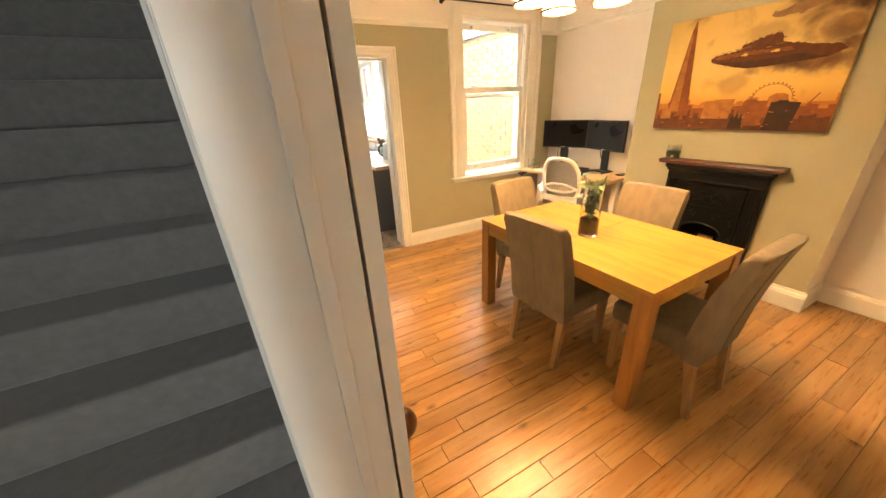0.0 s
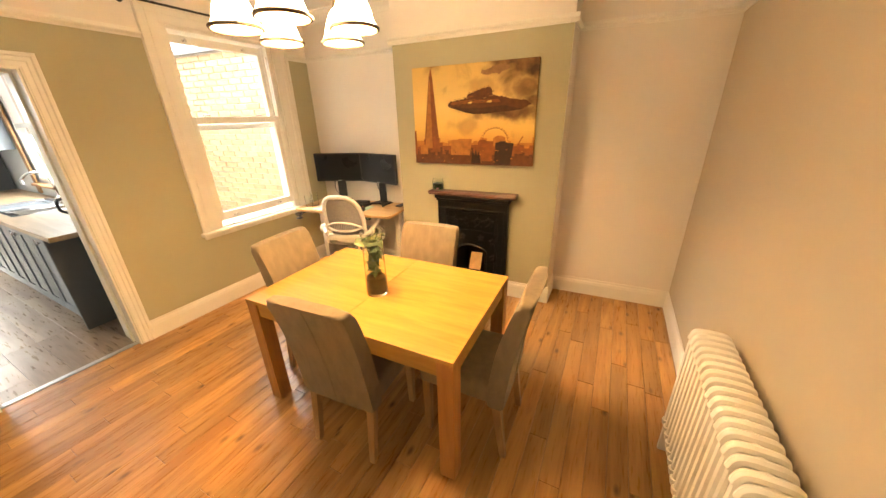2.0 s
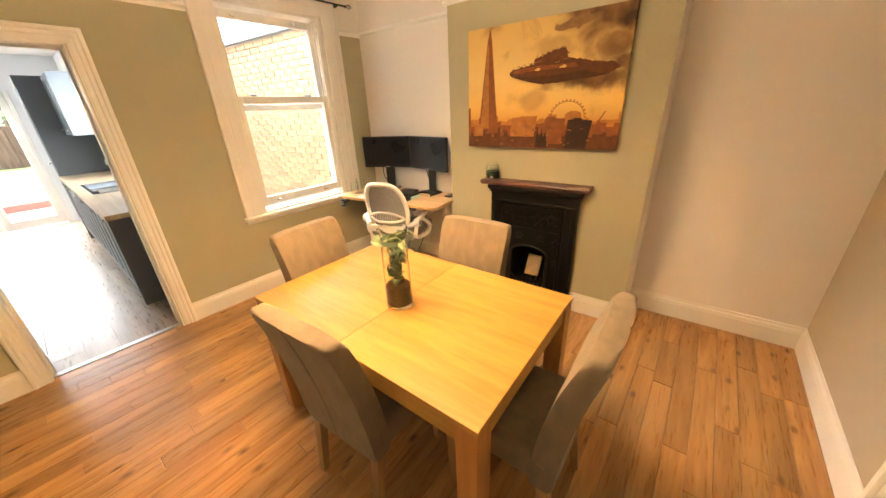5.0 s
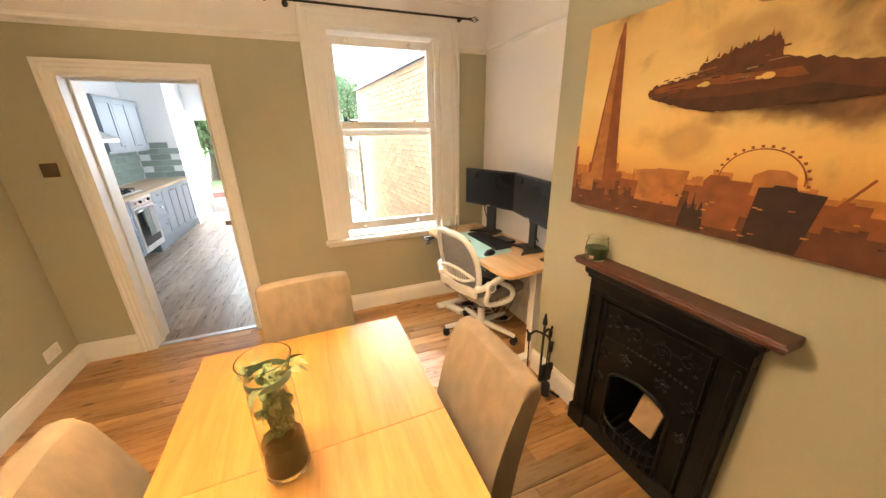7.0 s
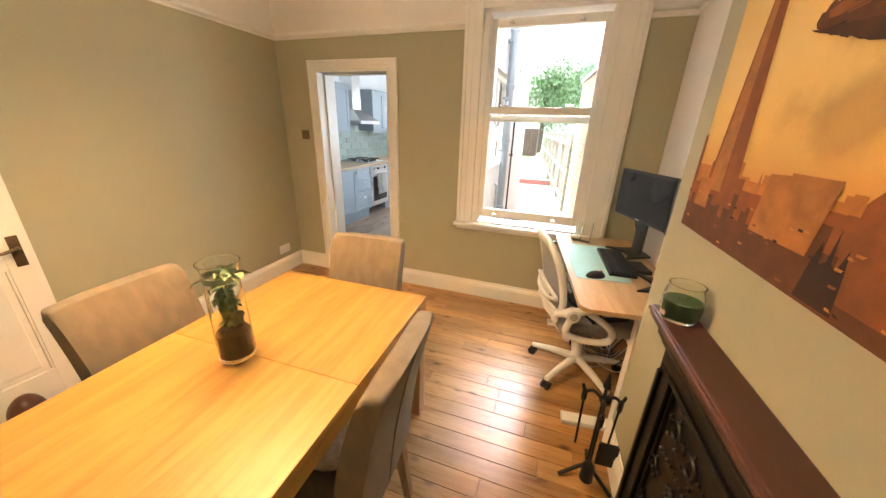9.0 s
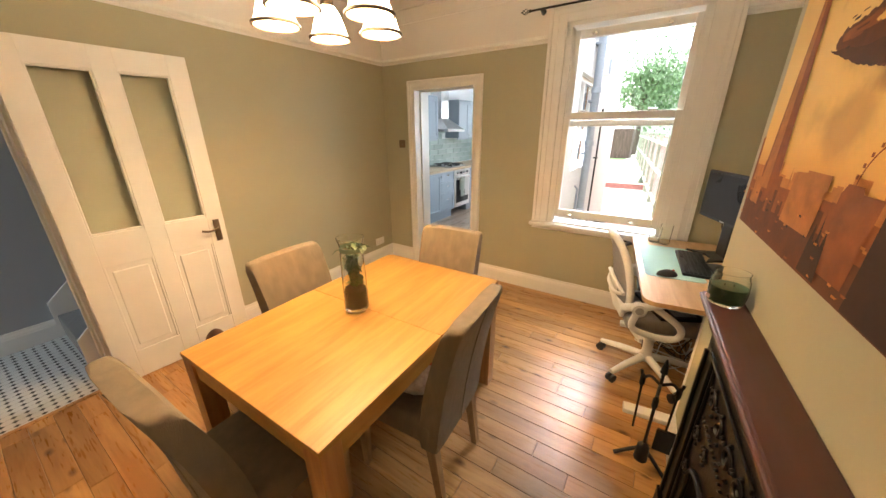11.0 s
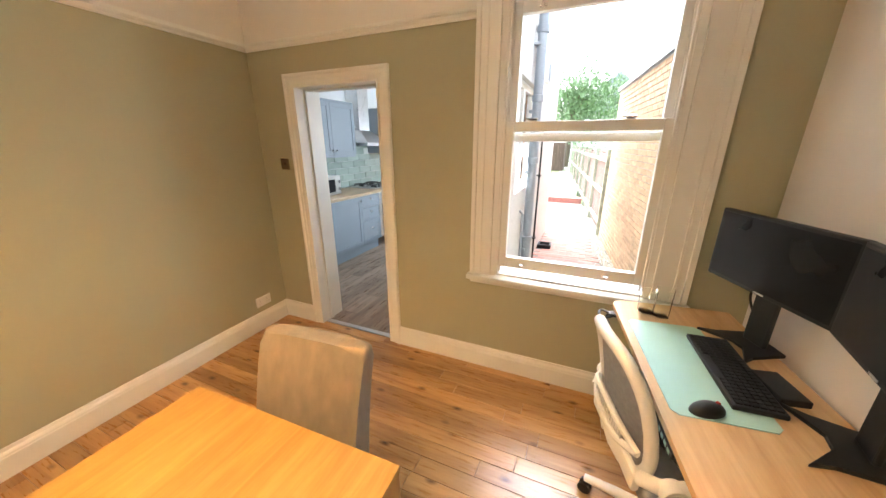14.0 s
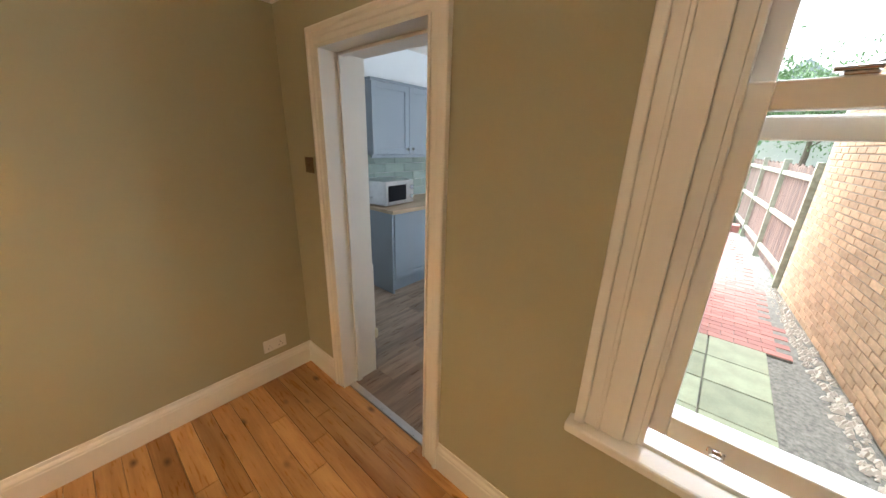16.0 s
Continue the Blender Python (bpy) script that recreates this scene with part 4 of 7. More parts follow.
def picture():
    """Canvas print: sunset city skyline with a tower and clouds, built from flat relief shapes on the canvas."""
    p = thing("canvas_picture", side(BREAST - 0.004, -2.08, 1.66), "canvas print of a skyline at sunset under dark clouds", "picture")
    W, H = 1.085, 0.792
    part("canvas", box(-0.032, 0.0, -W / 2, W / 2, -H / 2, H / 2, 0.004), CANVAS, p)
    u = lambda a: W / 2 - a * W
    v = lambda b: H / 2 - b * H
    layer = [-0.0326]

    def shape(name, pts, material, label=""):
        layer[0] -= 0.00025
        bm = bmesh.new()
        f = bm.faces.new([bm.verts.new((layer[0], u(a), v(b))) for a, b in pts])
        part(name, bm, material, p, label)

    rnd = random.Random(5)
    # far haze of roofs, then nearer rows
    for row, (base, low, high, mt) in enumerate(((0.80, 0.02, 0.06, INKS[1]), (0.86, 0.03, 0.09, INKS[2]), (0.93, 0.02, 0.08, INKS[3]))):
        x, pts = 0.0, [(0.0, 1.0)]
        while x < 1.0:
            w = rnd.uniform(0.012, 0.05)
            h = base - rnd.uniform(low, high) * (1.0 if rnd.random() > 0.2 else 1.5)
            pts += [(x, h), (min(1.0, x + w), h)]
            x += w
        pts.append((1.0, 1.0))
        shape("skyline", pts, mt)
    shape("tower", [(0.085, 0.84), (0.150, 0.10), (0.164, 0.025), (0.172, 0.03), (0.180, 0.10), (0.215, 0.60), (0.238, 0.86)], INKS[2])
    shape("tower_light_side", [(0.098, 0.83), (0.152, 0.12), (0.160, 0.12), (0.165, 0.83)], INKS[5])
    shape("block", [(0.0, 0.65), (0.016, 0.64), (0.02, 0.9), (0.0, 0.9)], INKS[2])
    shape("block", [(0.05, 0.80), (0.12, 0.79), (0.12, 0.9), (0.05, 0.9)], INKS[5])
    shape("spire", [(0.305, 0.80), (0.313, 0.73), (0.321, 0.80)], INKS[5])
    shape("block", [(0.34, 0.74), (0.40, 0.735), (0.40, 0.728), (0.515, 0.728), (0.50, 0.90), (0.33, 0.90)], INKS[5])
    shape("dome_block", [(0.685, 0.80), (0.69, 0.72), (0.72, 0.695), (0.76, 0.695), (0.785, 0.715), (0.79, 0.80)], INKS[5])
    shape("block", [(0.565, 0.76), (0.58, 0.735), (0.63, 0.735), (0.635, 0.75), (0.695, 0.75), (0.68, 0.96), (0.56, 0.96)], INKS[2])
    shape("block", [(0.71, 0.765), (0.74, 0.76), (0.745, 0.75), (0.79, 0.752), (0.795, 0.765), (0.852, 0.77), (0.83, 0.995), (0.70, 0.995)], INKS[4])
    shape("church_tower", [(0.51, 0.99), (0.517, 0.90), (0.526, 0.85), (0.534, 0.90), (0.545, 0.89), (0.549, 0.815), (0.555, 0.89), (0.567, 0.90), (0.575, 0.85), (0.583, 0.90), (0.592, 0.99)], INKS[4])
    shape("crane", [(0.872, 0.80), (0.915, 0.70), (0.92, 0.705), (0.88, 0.80)], INKS[2])
    # big wheel
    ring = bmesh.new()
    n = 30
    layer[0] -= 0.0003
    for k in range(n):
        a0, a1 = math.pi * k / n, math.pi * (k + 1) / n
        q = [(0.703 + r * math.cos(a), 0.745 - r * 1.25 * math.sin(a)) for a in (a0, a1) for r in (0.098, 0.102)]
        ring.faces.new([ring.verts.new((layer[0], u(a), v(b))) for a, b in (q[0], q[1], q[3], q[2])])
        if k % 2 == 0:
            ca, cb = 0.703 + 0.108 * math.cos(a0), 0.745 - 0.135 * math.sin(a0)
            ring.faces.new([ring.verts.new((layer[0] - 0.0002, u(ca + dx), v(cb + dy))) for dx, dy in ((-0.004, -0.005), (0.004, -0.005), (0.004, 0.005), (-0.004, 0.005))])
    part("big_wheel", ring, INKS[2], p)
    # slim ragged hull whose stern fades into the smoke
    top = [(0.312, 0.378), (0.33, 0.352), (0.40, 0.338), (0.47, 0.322), (0.475, 0.288), (0.52, 0.272), (0.56, 0.248), (0.60, 0.234), (0.655, 0.226), (0.67, 0.262), (0.675, 0.30), (0.76, 0.325), (0.85, 0.35), (0.93, 0.365)]
    low = [(0.96, 0.40), (0.90, 0.445), (0.80, 0.46), (0.70, 0.468), (0.62, 0.476), (0.54, 0.478), (0.47, 0.462), (0.40, 0.436), (0.345, 0.413), (0.318, 0.396)]

    def ragged(line, amp, n=7):
        out = []
        for (a0, b0), (a1, b1) in zip(line, line[1:]):
            for k in range(n):
                t = k / n
                out.append((a0 + (a1 - a0) * t, b0 + (b1 - b0) * t + rnd.uniform(-amp, amp)))
        return out + [line[-1]]

    shape("hull", ragged(top, 0.007) + ragged(low, 0.004), INKS[3])
    shape("hull_deck", ragged([(0.335, 0.362), (0.50, 0.34), (0.72, 0.342)], 0.004) + ragged([(0.74, 0.372), (0.52, 0.372), (0.34, 0.382)], 0.003), INKS[2])
    for k in range(30):
        a = rnd.uniform(0.36, 0.68)
        b = 0.36 - (a - 0.35) * 0.2 + rnd.uniform(-0.03, 0.05)
        w, h = rnd.uniform(0.012, 0.045), rnd.uniform(0.003, 0.008)
        shape("hull_plate", [(a, b), (a + w, b - w * 0.12), (a + w, b - w * 0.12 + h), (a, b + h)], INKS[(2, 4, 7, 3)[k % 4]])
    shape("hull_shade", ragged([(0.325, 0.40), (0.45, 0.418), (0.60, 0.42), (0.76, 0.40)], 0.003) + ragged(low[1:], 0.003), INKS[6])
    for k in range(6):
        a = 0.49 + 0.03 * k
        b = 0.28 - (a - 0.49) * 0.32
        h = rnd.uniform(0.012, 0.03)
        shape("mast", [(a, b), (a + 0.004, b - h), (a + 0.008, b)], INKS[2])
    shape("far_tower", ragged([(0.585, 0.098), (0.595, 0.066), (0.61, 0.075), (0.655, 0.062), (0.67, 0.042), (0.72, 0.045), (0.755, 0.03), (0.765, 0.012), (0.775, 0.04), (0.805, 0.055)], 0.004, 4) + ragged([(0.795, 0.08), (0.74, 0.10), (0.725, 0.125), (0.70, 0.108), (0.65, 0.118), (0.60, 0.112)], 0.004, 4), INKS[7])
    for a, b, r in ((0.505, 0.367, 0.011), (0.66, 0.362, 0.012), (0.64, 0.366, 0.006), (0.49, 0.37, 0.006), (0.72, 0.30, 0.006)):
        shape("glow", [(a + r * 1.3 * math.cos(k), b + r * math.sin(k)) for k in (i * 0.628 for i in range(10))], INKS[0])
    # lit fronts and windows of the nearer blocks
    for k in range(40):
        a, b = rnd.uniform(0.0, 0.98), rnd.uniform(0.83, 0.97)
        shape("window_fleck", [(a, b), (a + rnd.uniform(0.004, 0.02), b), (a + 0.012, b + 0.006), (a, b + 0.006)], INKS[(1, 2, 1, 4)[k % 4]])


def canvas_mat():
    m = mat("sunset_canvas", (0.8, 0.5, 0.15), 0.75, var=0.0, bump=0.02, bscale=500)
    nt = m.node_tree
    n, l = nt.nodes, nt.links
    b = n["Principled BSDF"]
    co = n.new("ShaderNodeTexCoord")
    sep = n.new("ShaderNodeSeparateXYZ")
    l.new(co.outputs["Object"], sep.inputs["Vector"])
    # sky: paler low in the middle, deeper towards the edges
    mr = n.new("ShaderNodeMapRange")
    mr.inputs["From Min"].default_value, mr.inputs["From Max"].default_value = -0.4, 0.4
    l.new(sep.outputs["Z"], mr.inputs["Value"])
    cr = n.new("ShaderNodeValToRGB")
    els = cr.color_ramp.elements
    els[0].position, els[0].color = 0.0, (0.30, 0.095, 0.015, 1)
    els[1].position, els[1].color = 1.0, (0.62, 0.41, 0.13, 1)
    for pos, col in ((0.2, (0.54, 0.25, 0.045, 1)), (0.36, (0.74, 0.47, 0.12, 1)), (0.6, (0.76, 0.54, 0.19, 1))):
        e = els.new(pos)
        e.color = col
    l.new(mr.outputs["Result"], cr.inputs["Fac"])
    # clouds: denser up and to the south side
    no = n.new("ShaderNodeTexNoise")
    no.inputs["Scale"].default_value, no.inputs["Detail"].default_value, no.inputs["Distortion"].default_value = 3.6, 9, 0.6
    l.new(co.outputs["Object"], no.inputs["Vector"])
    lin = n.new("ShaderNodeMath")
    lin.operation = "MULTIPLY_ADD"
    lin.inputs[1].default_value = -0.42
    l.new(sep.outputs["Y"], lin.inputs[0])
    lin2 = n.new("ShaderNodeMath")
    lin2.operation = "MULTIPLY_ADD"
    lin2.inputs[1].default_value = 0.55
    l.new(sep.outputs["Z"], lin2.inputs[0])
    l.new(no.outputs["Fac"], lin2.inputs[2])
    l.new(lin2.outputs["Value"], lin.inputs[2])
    cl = n.new("ShaderNodeMapRange")
    cl.interpolation_type = "SMOOTHSTEP"
    cl.inputs["From Min"].default_value, cl.inputs["From Max"].default_value = 0.60, 0.86
    l.new(lin.outputs["Value"], cl.inputs["Value"])
    cc = n.new("ShaderNodeValToRGB")
    cc.color_ramp.elements[0].position, cc.color_ramp.elements[0].color = 0.35, (0.065, 0.03, 0.014, 1)
    cc.color_ramp.elements[1].position, cc.color_ramp.elements[1].color = 0.65, (0.26, 0.135, 0.05, 1)
    n2 = n.new("ShaderNodeTexNoise")
    n2.inputs["Scale"].default_value, n2.inputs["Detail"].default_value = 9.0, 8
    l.new(co.outputs["Object"], n2.inputs["Vector"])
    l.new(n2.outputs["Fac"], cc.inputs["Fac"])
    mx = n.new("ShaderNodeMix")
    mx.data_type = "RGBA"
    # banks of smoke: across, up, half width, half height, strength
    last = cl.outputs["Result"]
    for cy, cz, sy, sz, amount in ((-0.33, 0.03, 0.33, 0.075, 1.0), (-0.16, 0.07, 0.14, 0.05, 0.7), (0.05, -0.075, 0.15, 0.065, 0.45), (-0.47, 0.19, 0.14, 0.10, 0.9), (-0.11, 0.23, 0.16, 0.075, 0.42), (-0.24, 0.33, 0.15, 0.06, 0.4)):
        off = n.new("ShaderNodeVectorMath")
        off.operation = "SUBTRACT"
        off.inputs[1].default_value = (-0.032, cy, cz)
        l.new(co.outputs["Object"], off.inputs[0])
        flat = n.new("ShaderNodeVectorMath")
        flat.operation = "MULTIPLY"
        flat.inputs[1].default_value = (0.0, 1.0 / sy, 1.0 / sz)
        l.new(off.outputs["Vector"], flat.inputs[0])
        far = n.new("ShaderNodeVectorMath")
        far.operation = "LENGTH"
        l.new(flat.outputs["Vector"], far.inputs[0])
        rag = n.new("ShaderNodeMath")
        rag.operation = "MULTIPLY_ADD"
        rag.inputs[1].default_value = -2.2
        l.new(n2.outputs["Fac"], rag.inputs[0])
        l.new(far.outputs["Value"], rag.inputs[2])
        pr = n.new("ShaderNodeMapRange")
        pr.interpolation_type = "SMOOTHSTEP"
        pr.inputs["From Min"].default_value, pr.inputs["From Max"].default_value = -0.75, 0.25
        pr.inputs["To Min"].default_value, pr.inputs["To Max"].default_value = amount, 0.0
        l.new(rag.outputs["Value"], pr.inputs["Value"])
        both = n.new("ShaderNodeMath")
        both.operation = "MAXIMUM"
        l.new(last, both.inputs[0])
        l.new(pr.outputs["Result"], both.inputs[1])
        last = both.outputs["Value"]
    l.new(both.outputs["Value"], mx.inputs["Factor"])
    l.new(cr.outputs["Color"], mx.inputs["A"])
    l.new(cc.outputs["Color"], mx.inputs["B"])
    l.new(mx.outputs["Result"], b.inputs["Base Color"])
    return m


CANVAS = canvas_mat()
INKS = [mat("ink_%s" % nm, col, 0.8, var=0.25, scale=22, bump=0.02, bscale=400) for nm, col in
        (("glow", (0.9, 0.55, 0.15)), ("amber", (0.50, 0.20, 0.04)), ("rust", (0.26, 0.085, 0.022)), ("umber", (0.13, 0.045, 0.016)), ("dark", (0.045, 0.02, 0.012)), ("haze", (0.42, 0.17, 0.04)), ("smoke", (0.085, 0.034, 0.014)), ("dust", (0.30, 0.165, 0.07)))]


DESK = pose(2.875, -1.325, 0, 0, 0, 6.7)


def desk():
    d = thing("standing_desk", DESK, "sit-stand desk with oak top and white steel legs", "desk")
    # local x into the wall, y to the north
    L, D, H = 1.2, 0.55, 0.76
    poly = []
    r = 0.06
    for cx, cy, a0 in ((r, r, 180), (D - 0.01, 0.01, 270), (D - 0.01, L - 0.01, 0), (r, L - r, 90)):
        rr = r if cx == r else 0.01
        poly += [(cx + rr * math.cos(radians(a0 + 15 * k)), cy + rr * math.sin(radians(a0 + 15 * k))) for k in range(7)]
    part("desktop", prism(poly, H - 0.024, H, None, 0.003), DESKWOOD, d)
    for y in (0.07, L - 0.13):
        part("foot", box(0.03, D - 0.03, y - 0.035, y + 0.035, 0.0, 0.03, 0.006), WHITEPL, d)
        part("leg", box(0.28, 0.36, y - 0.028, y + 0.028, 0.03, H - 0.05, 0.004), WHITEPL, d)
        part("bracket", box(0.08, D - 0.08, y - 0.025, y + 0.025, H - 0.05, H - 0.024, 0.004), WHITEPL, d)
    part("crossbar", box(0.29, 0.33, 0.06, L - 0.12, H - 0.075, H - 0.03, 0.003), WHITEPL, d)
    bm = box(-0.004, 0.03, 0.22, 0.36, H - 0.05, H - 0.026, 0.004)
    part("control_panel", bm, BLACKPL, d, "black height control panel")
    bm = bmesh.new()
    for k in range(4):
        box(-0.006, -0.0045, 0.235 + k * 0.028, 0.252 + k * 0.028, H - 0.045, H - 0.032, 0, bm)
    part("control_buttons", bm, DESKMAT, d)
    return d


def on_desk(x, y, z=0.0, turn=0.0):
    return DESK @ pose(x, y, 0.76 + z, 0, 0, turn)


def monitor(m, tilt=0):
    mo = thing("monitor", m, "black widescreen computer monitor, switched off", "monitor", "pair of monitors")
    W, H, zc = 0.545, 0.315, 0.393
    bm = box(-0.012, 0.018, -W / 2, W / 2, zc - H / 2, zc + H / 2, 0.005)
    box(0.018, 0.045, -W / 4, W / 4, zc - H / 4, zc + H / 4, 0.015, bm)
    part("housing", bm, BLACKPL, mo)
    part("screen", box(-0.0135, -0.0115, -W / 2 + 0.013, W / 2 - 0.013, zc - H / 2 + 0.018, zc + H / 2 - 0.013), SCREEN, mo, "dark glossy screen")
    part("badge", box(-0.0142, -0.0125, -0.022, 0.022, zc - H / 2 + 0.006, zc - H / 2 + 0.013), STEEL, mo)
    bm = bmesh.new()
    a = [(0.03, -0.05), (0.05, -0.05), (0.05, 0.05), (0.03, 0.05)]
    prism(a, 0.012, zc + 0.02, bm, 0.006)
    part("neck", bm, BLACKPL, mo)
    bm = prism([(-0.11, -0.13), (-0.05, -0.10), (0.09, -0.09), (0.10, 0.0), (0.09, 0.09), (-0.05, 0.10), (-0.11, 0.13), (-0.03, 0.03), (-0.03, -0.03)], 0.0, 0.014, None, 0.003)
    part("base", bm, BLACKPL, mo)
    bm = tube(curve_points([(0.03, 0.04, 0.30), (0.05, 0.09, 0.2), (0.10, 0.10, 0.10), (0.12, 0.05, 0.03)], 6), 0.005, None, 6)
    part("cable", bm, BLACKPL, mo)
    return mo


def desk_items():
    monitor(pose(3.235, -0.40, 0.76, 0, 0, 22))
    monitor(pose(3.29, -0.925, 0.76, 0, 0, -9))
    part0 = thing("desk_mat", on_desk(0.035, 0.36), "pale mint rubber desk mat", "desk mat")
    part("sheet", prism([(0, 0.02), (0.02, 0), (0.28, 0), (0.30, 0.02), (0.30, 0.60), (0.28, 0.62), (0.02, 0.62), (0, 0.60)], 0, 0.003), DESKMAT, part0)
    k = thing("keyboard", on_desk(0.225, 0.43, 0.003, -3), "black full-size computer keyboard on the desk", "keyboard")
    part("case", box(0, 0.15, 0, 0.45, 0.0, 0.018, 0.005), BLACKPL, k)
    bm = bmesh.new()
    for r in range(6):
        for q in range(21):
            if r == 0 and 6 < q < 14:
                continue
            x, y = 0.012 + r * 0.0215, 0.012 + q * 0.0203
            box(x, x + 0.018, y, y + 0.017, 0.018, 0.0235, 0.0, bm)
    part("keys", bm, BLACKPL, k, "black keycaps")
    ms = thing("computer_mouse", on_desk(0.145, 0.40, 0.003, 20), "black wireless computer mouse on the desk mat", "mouse")
    bm = bmesh.new()
    bmesh.ops.create_uvsphere(bm, u_segments=20, v_segments=12, radius=1)
    for v in bm.verts:
        v.co = Vector((v.co.x * 0.058, v.co.y * 0.033, max(0.0, v.co.z) * 0.035))
    part("body", bm, BLACKPL, ms, smooth=True)
    part("wheel", tube([(0.03, -0.004, 0.029), (0.03, 0.004, 0.029)], 0.007, None, 10), MAT_RED, ms, "small red scroll wheel")
    lp = thing("docking_box", on_desk(0.39, 0.50, 0.0, 5), "black docking box with cables", "electronics")
    part("case", box(0, 0.09, 0, 0.16, 0, 0.025, 0.004), BLACKPL, lp)
    ph = thing("desk_phone", on_desk(0.37, 0.06, 0.0, -10), "black phone lying on the desk", "phone")
    part("body", box(0, 0.15, 0, 0.075, 0, 0.012, 0.005), BLACKPL, ph)
    for (x, y), h, lab in (((0.20, 1.06), 0.15, "tall clear glass jug"), ((0.14, 1.09), 0.12, "clear glass tumbler")):
        g = thing("drinking_glass", on_desk(x, y), lab + " on the desk corner", "glass")
        part("bowl", lathe([(0.03, 0.0), (0.036, 0.004), (0.04, h), (0.037, h), (0.033, 0.008), (0.001, 0.008)], None, 24), THINGLASS, g, smooth=True)
        if h > 0.14:
            part("handle", tube(curve_points([(-0.038, 0, 0.03), (-0.065, 0, 0.05), (-0.068, 0, 0.1), (-0.04, 0, 0.13)], 5), 0.005, None, 8), THINGLASS, g, smooth=True)
    h = thing("headphone_hook", on_desk(0.0, 1.08, -0.03, 0), "black headset holder clamped to the desk edge", "hook")
    bm = box(-0.03, 0.03, -0.02, 0.02, -0.012, 0.006, 0.003)
    tube(curve_points([(-0.02, 0.0, 0.0), (-0.06, 0.03, 0.0), (-0.075, 0.0, -0.01), (-0.06, -0.035, -0.01), (-0.02, -0.02, -0.01)], 6), 0.007, bm, 8)
    box(-0.07, -0.02, -0.02, 0.03, -0.06, -0.045, 0.006, bm)
    tube([(-0.045, 0.0, -0.05), (-0.03, 0.0, -0.005)], 0.008, bm, 8)
    part("clamp", bm, BLACKPL, h)
    # cables and adapters on the floor below the desk
    rnd = random.Random(3)
    for i in range(7):
        c = thing("power_cable", pose(0, 0, 0), "tangled power cable under the desk", "cable", "cables under the desk")
        m = DESK
        white = i % 2 == 0
        pts = [m @ Vector((0.5 - 0.03 * i, 0.35 + 0.08 * i, 0.70 - 0.02 * i)), m @ Vector((0.52, 0.4 + 0.08 * i, 0.35)), m @ Vector((0.42, 0.5 + 0.06 * i, 0.05))]
        for q in range(4):
            pts.append(m @ Vector((0.12 + rnd.random() * 0.42, 0.55 + rnd.random() * 0.5, 0.008 + 0.012 * rnd.random())))
        part("lead", tube(curve_points(pts, 8), 0.0035, None, 6), WHITEPL if white else BLACKPL, c)
    a = thing("power_strip", DESK @ pose(0.16, 0.84, 0, 0, 0, 20), "white power strip on the floor", "power strip")
    part("body", box(0, 0.06, 0, 0.26, 0, 0.035, 0.006), WHITEPL, a)
    a = thing("power_adapter", DESK @ pose(0.33, 0.9, 0, 0, 0, 50), "black power adapter on the floor", "adapter")
    part("body", box(0, 0.05, 0, 0.11, 0, 0.032, 0.006), BLACKPL, a)


MAT_RED = mat("red_plastic", (0.45, 0.03, 0.02), 0.5, var=0.1, scale=20, bump=0.0)


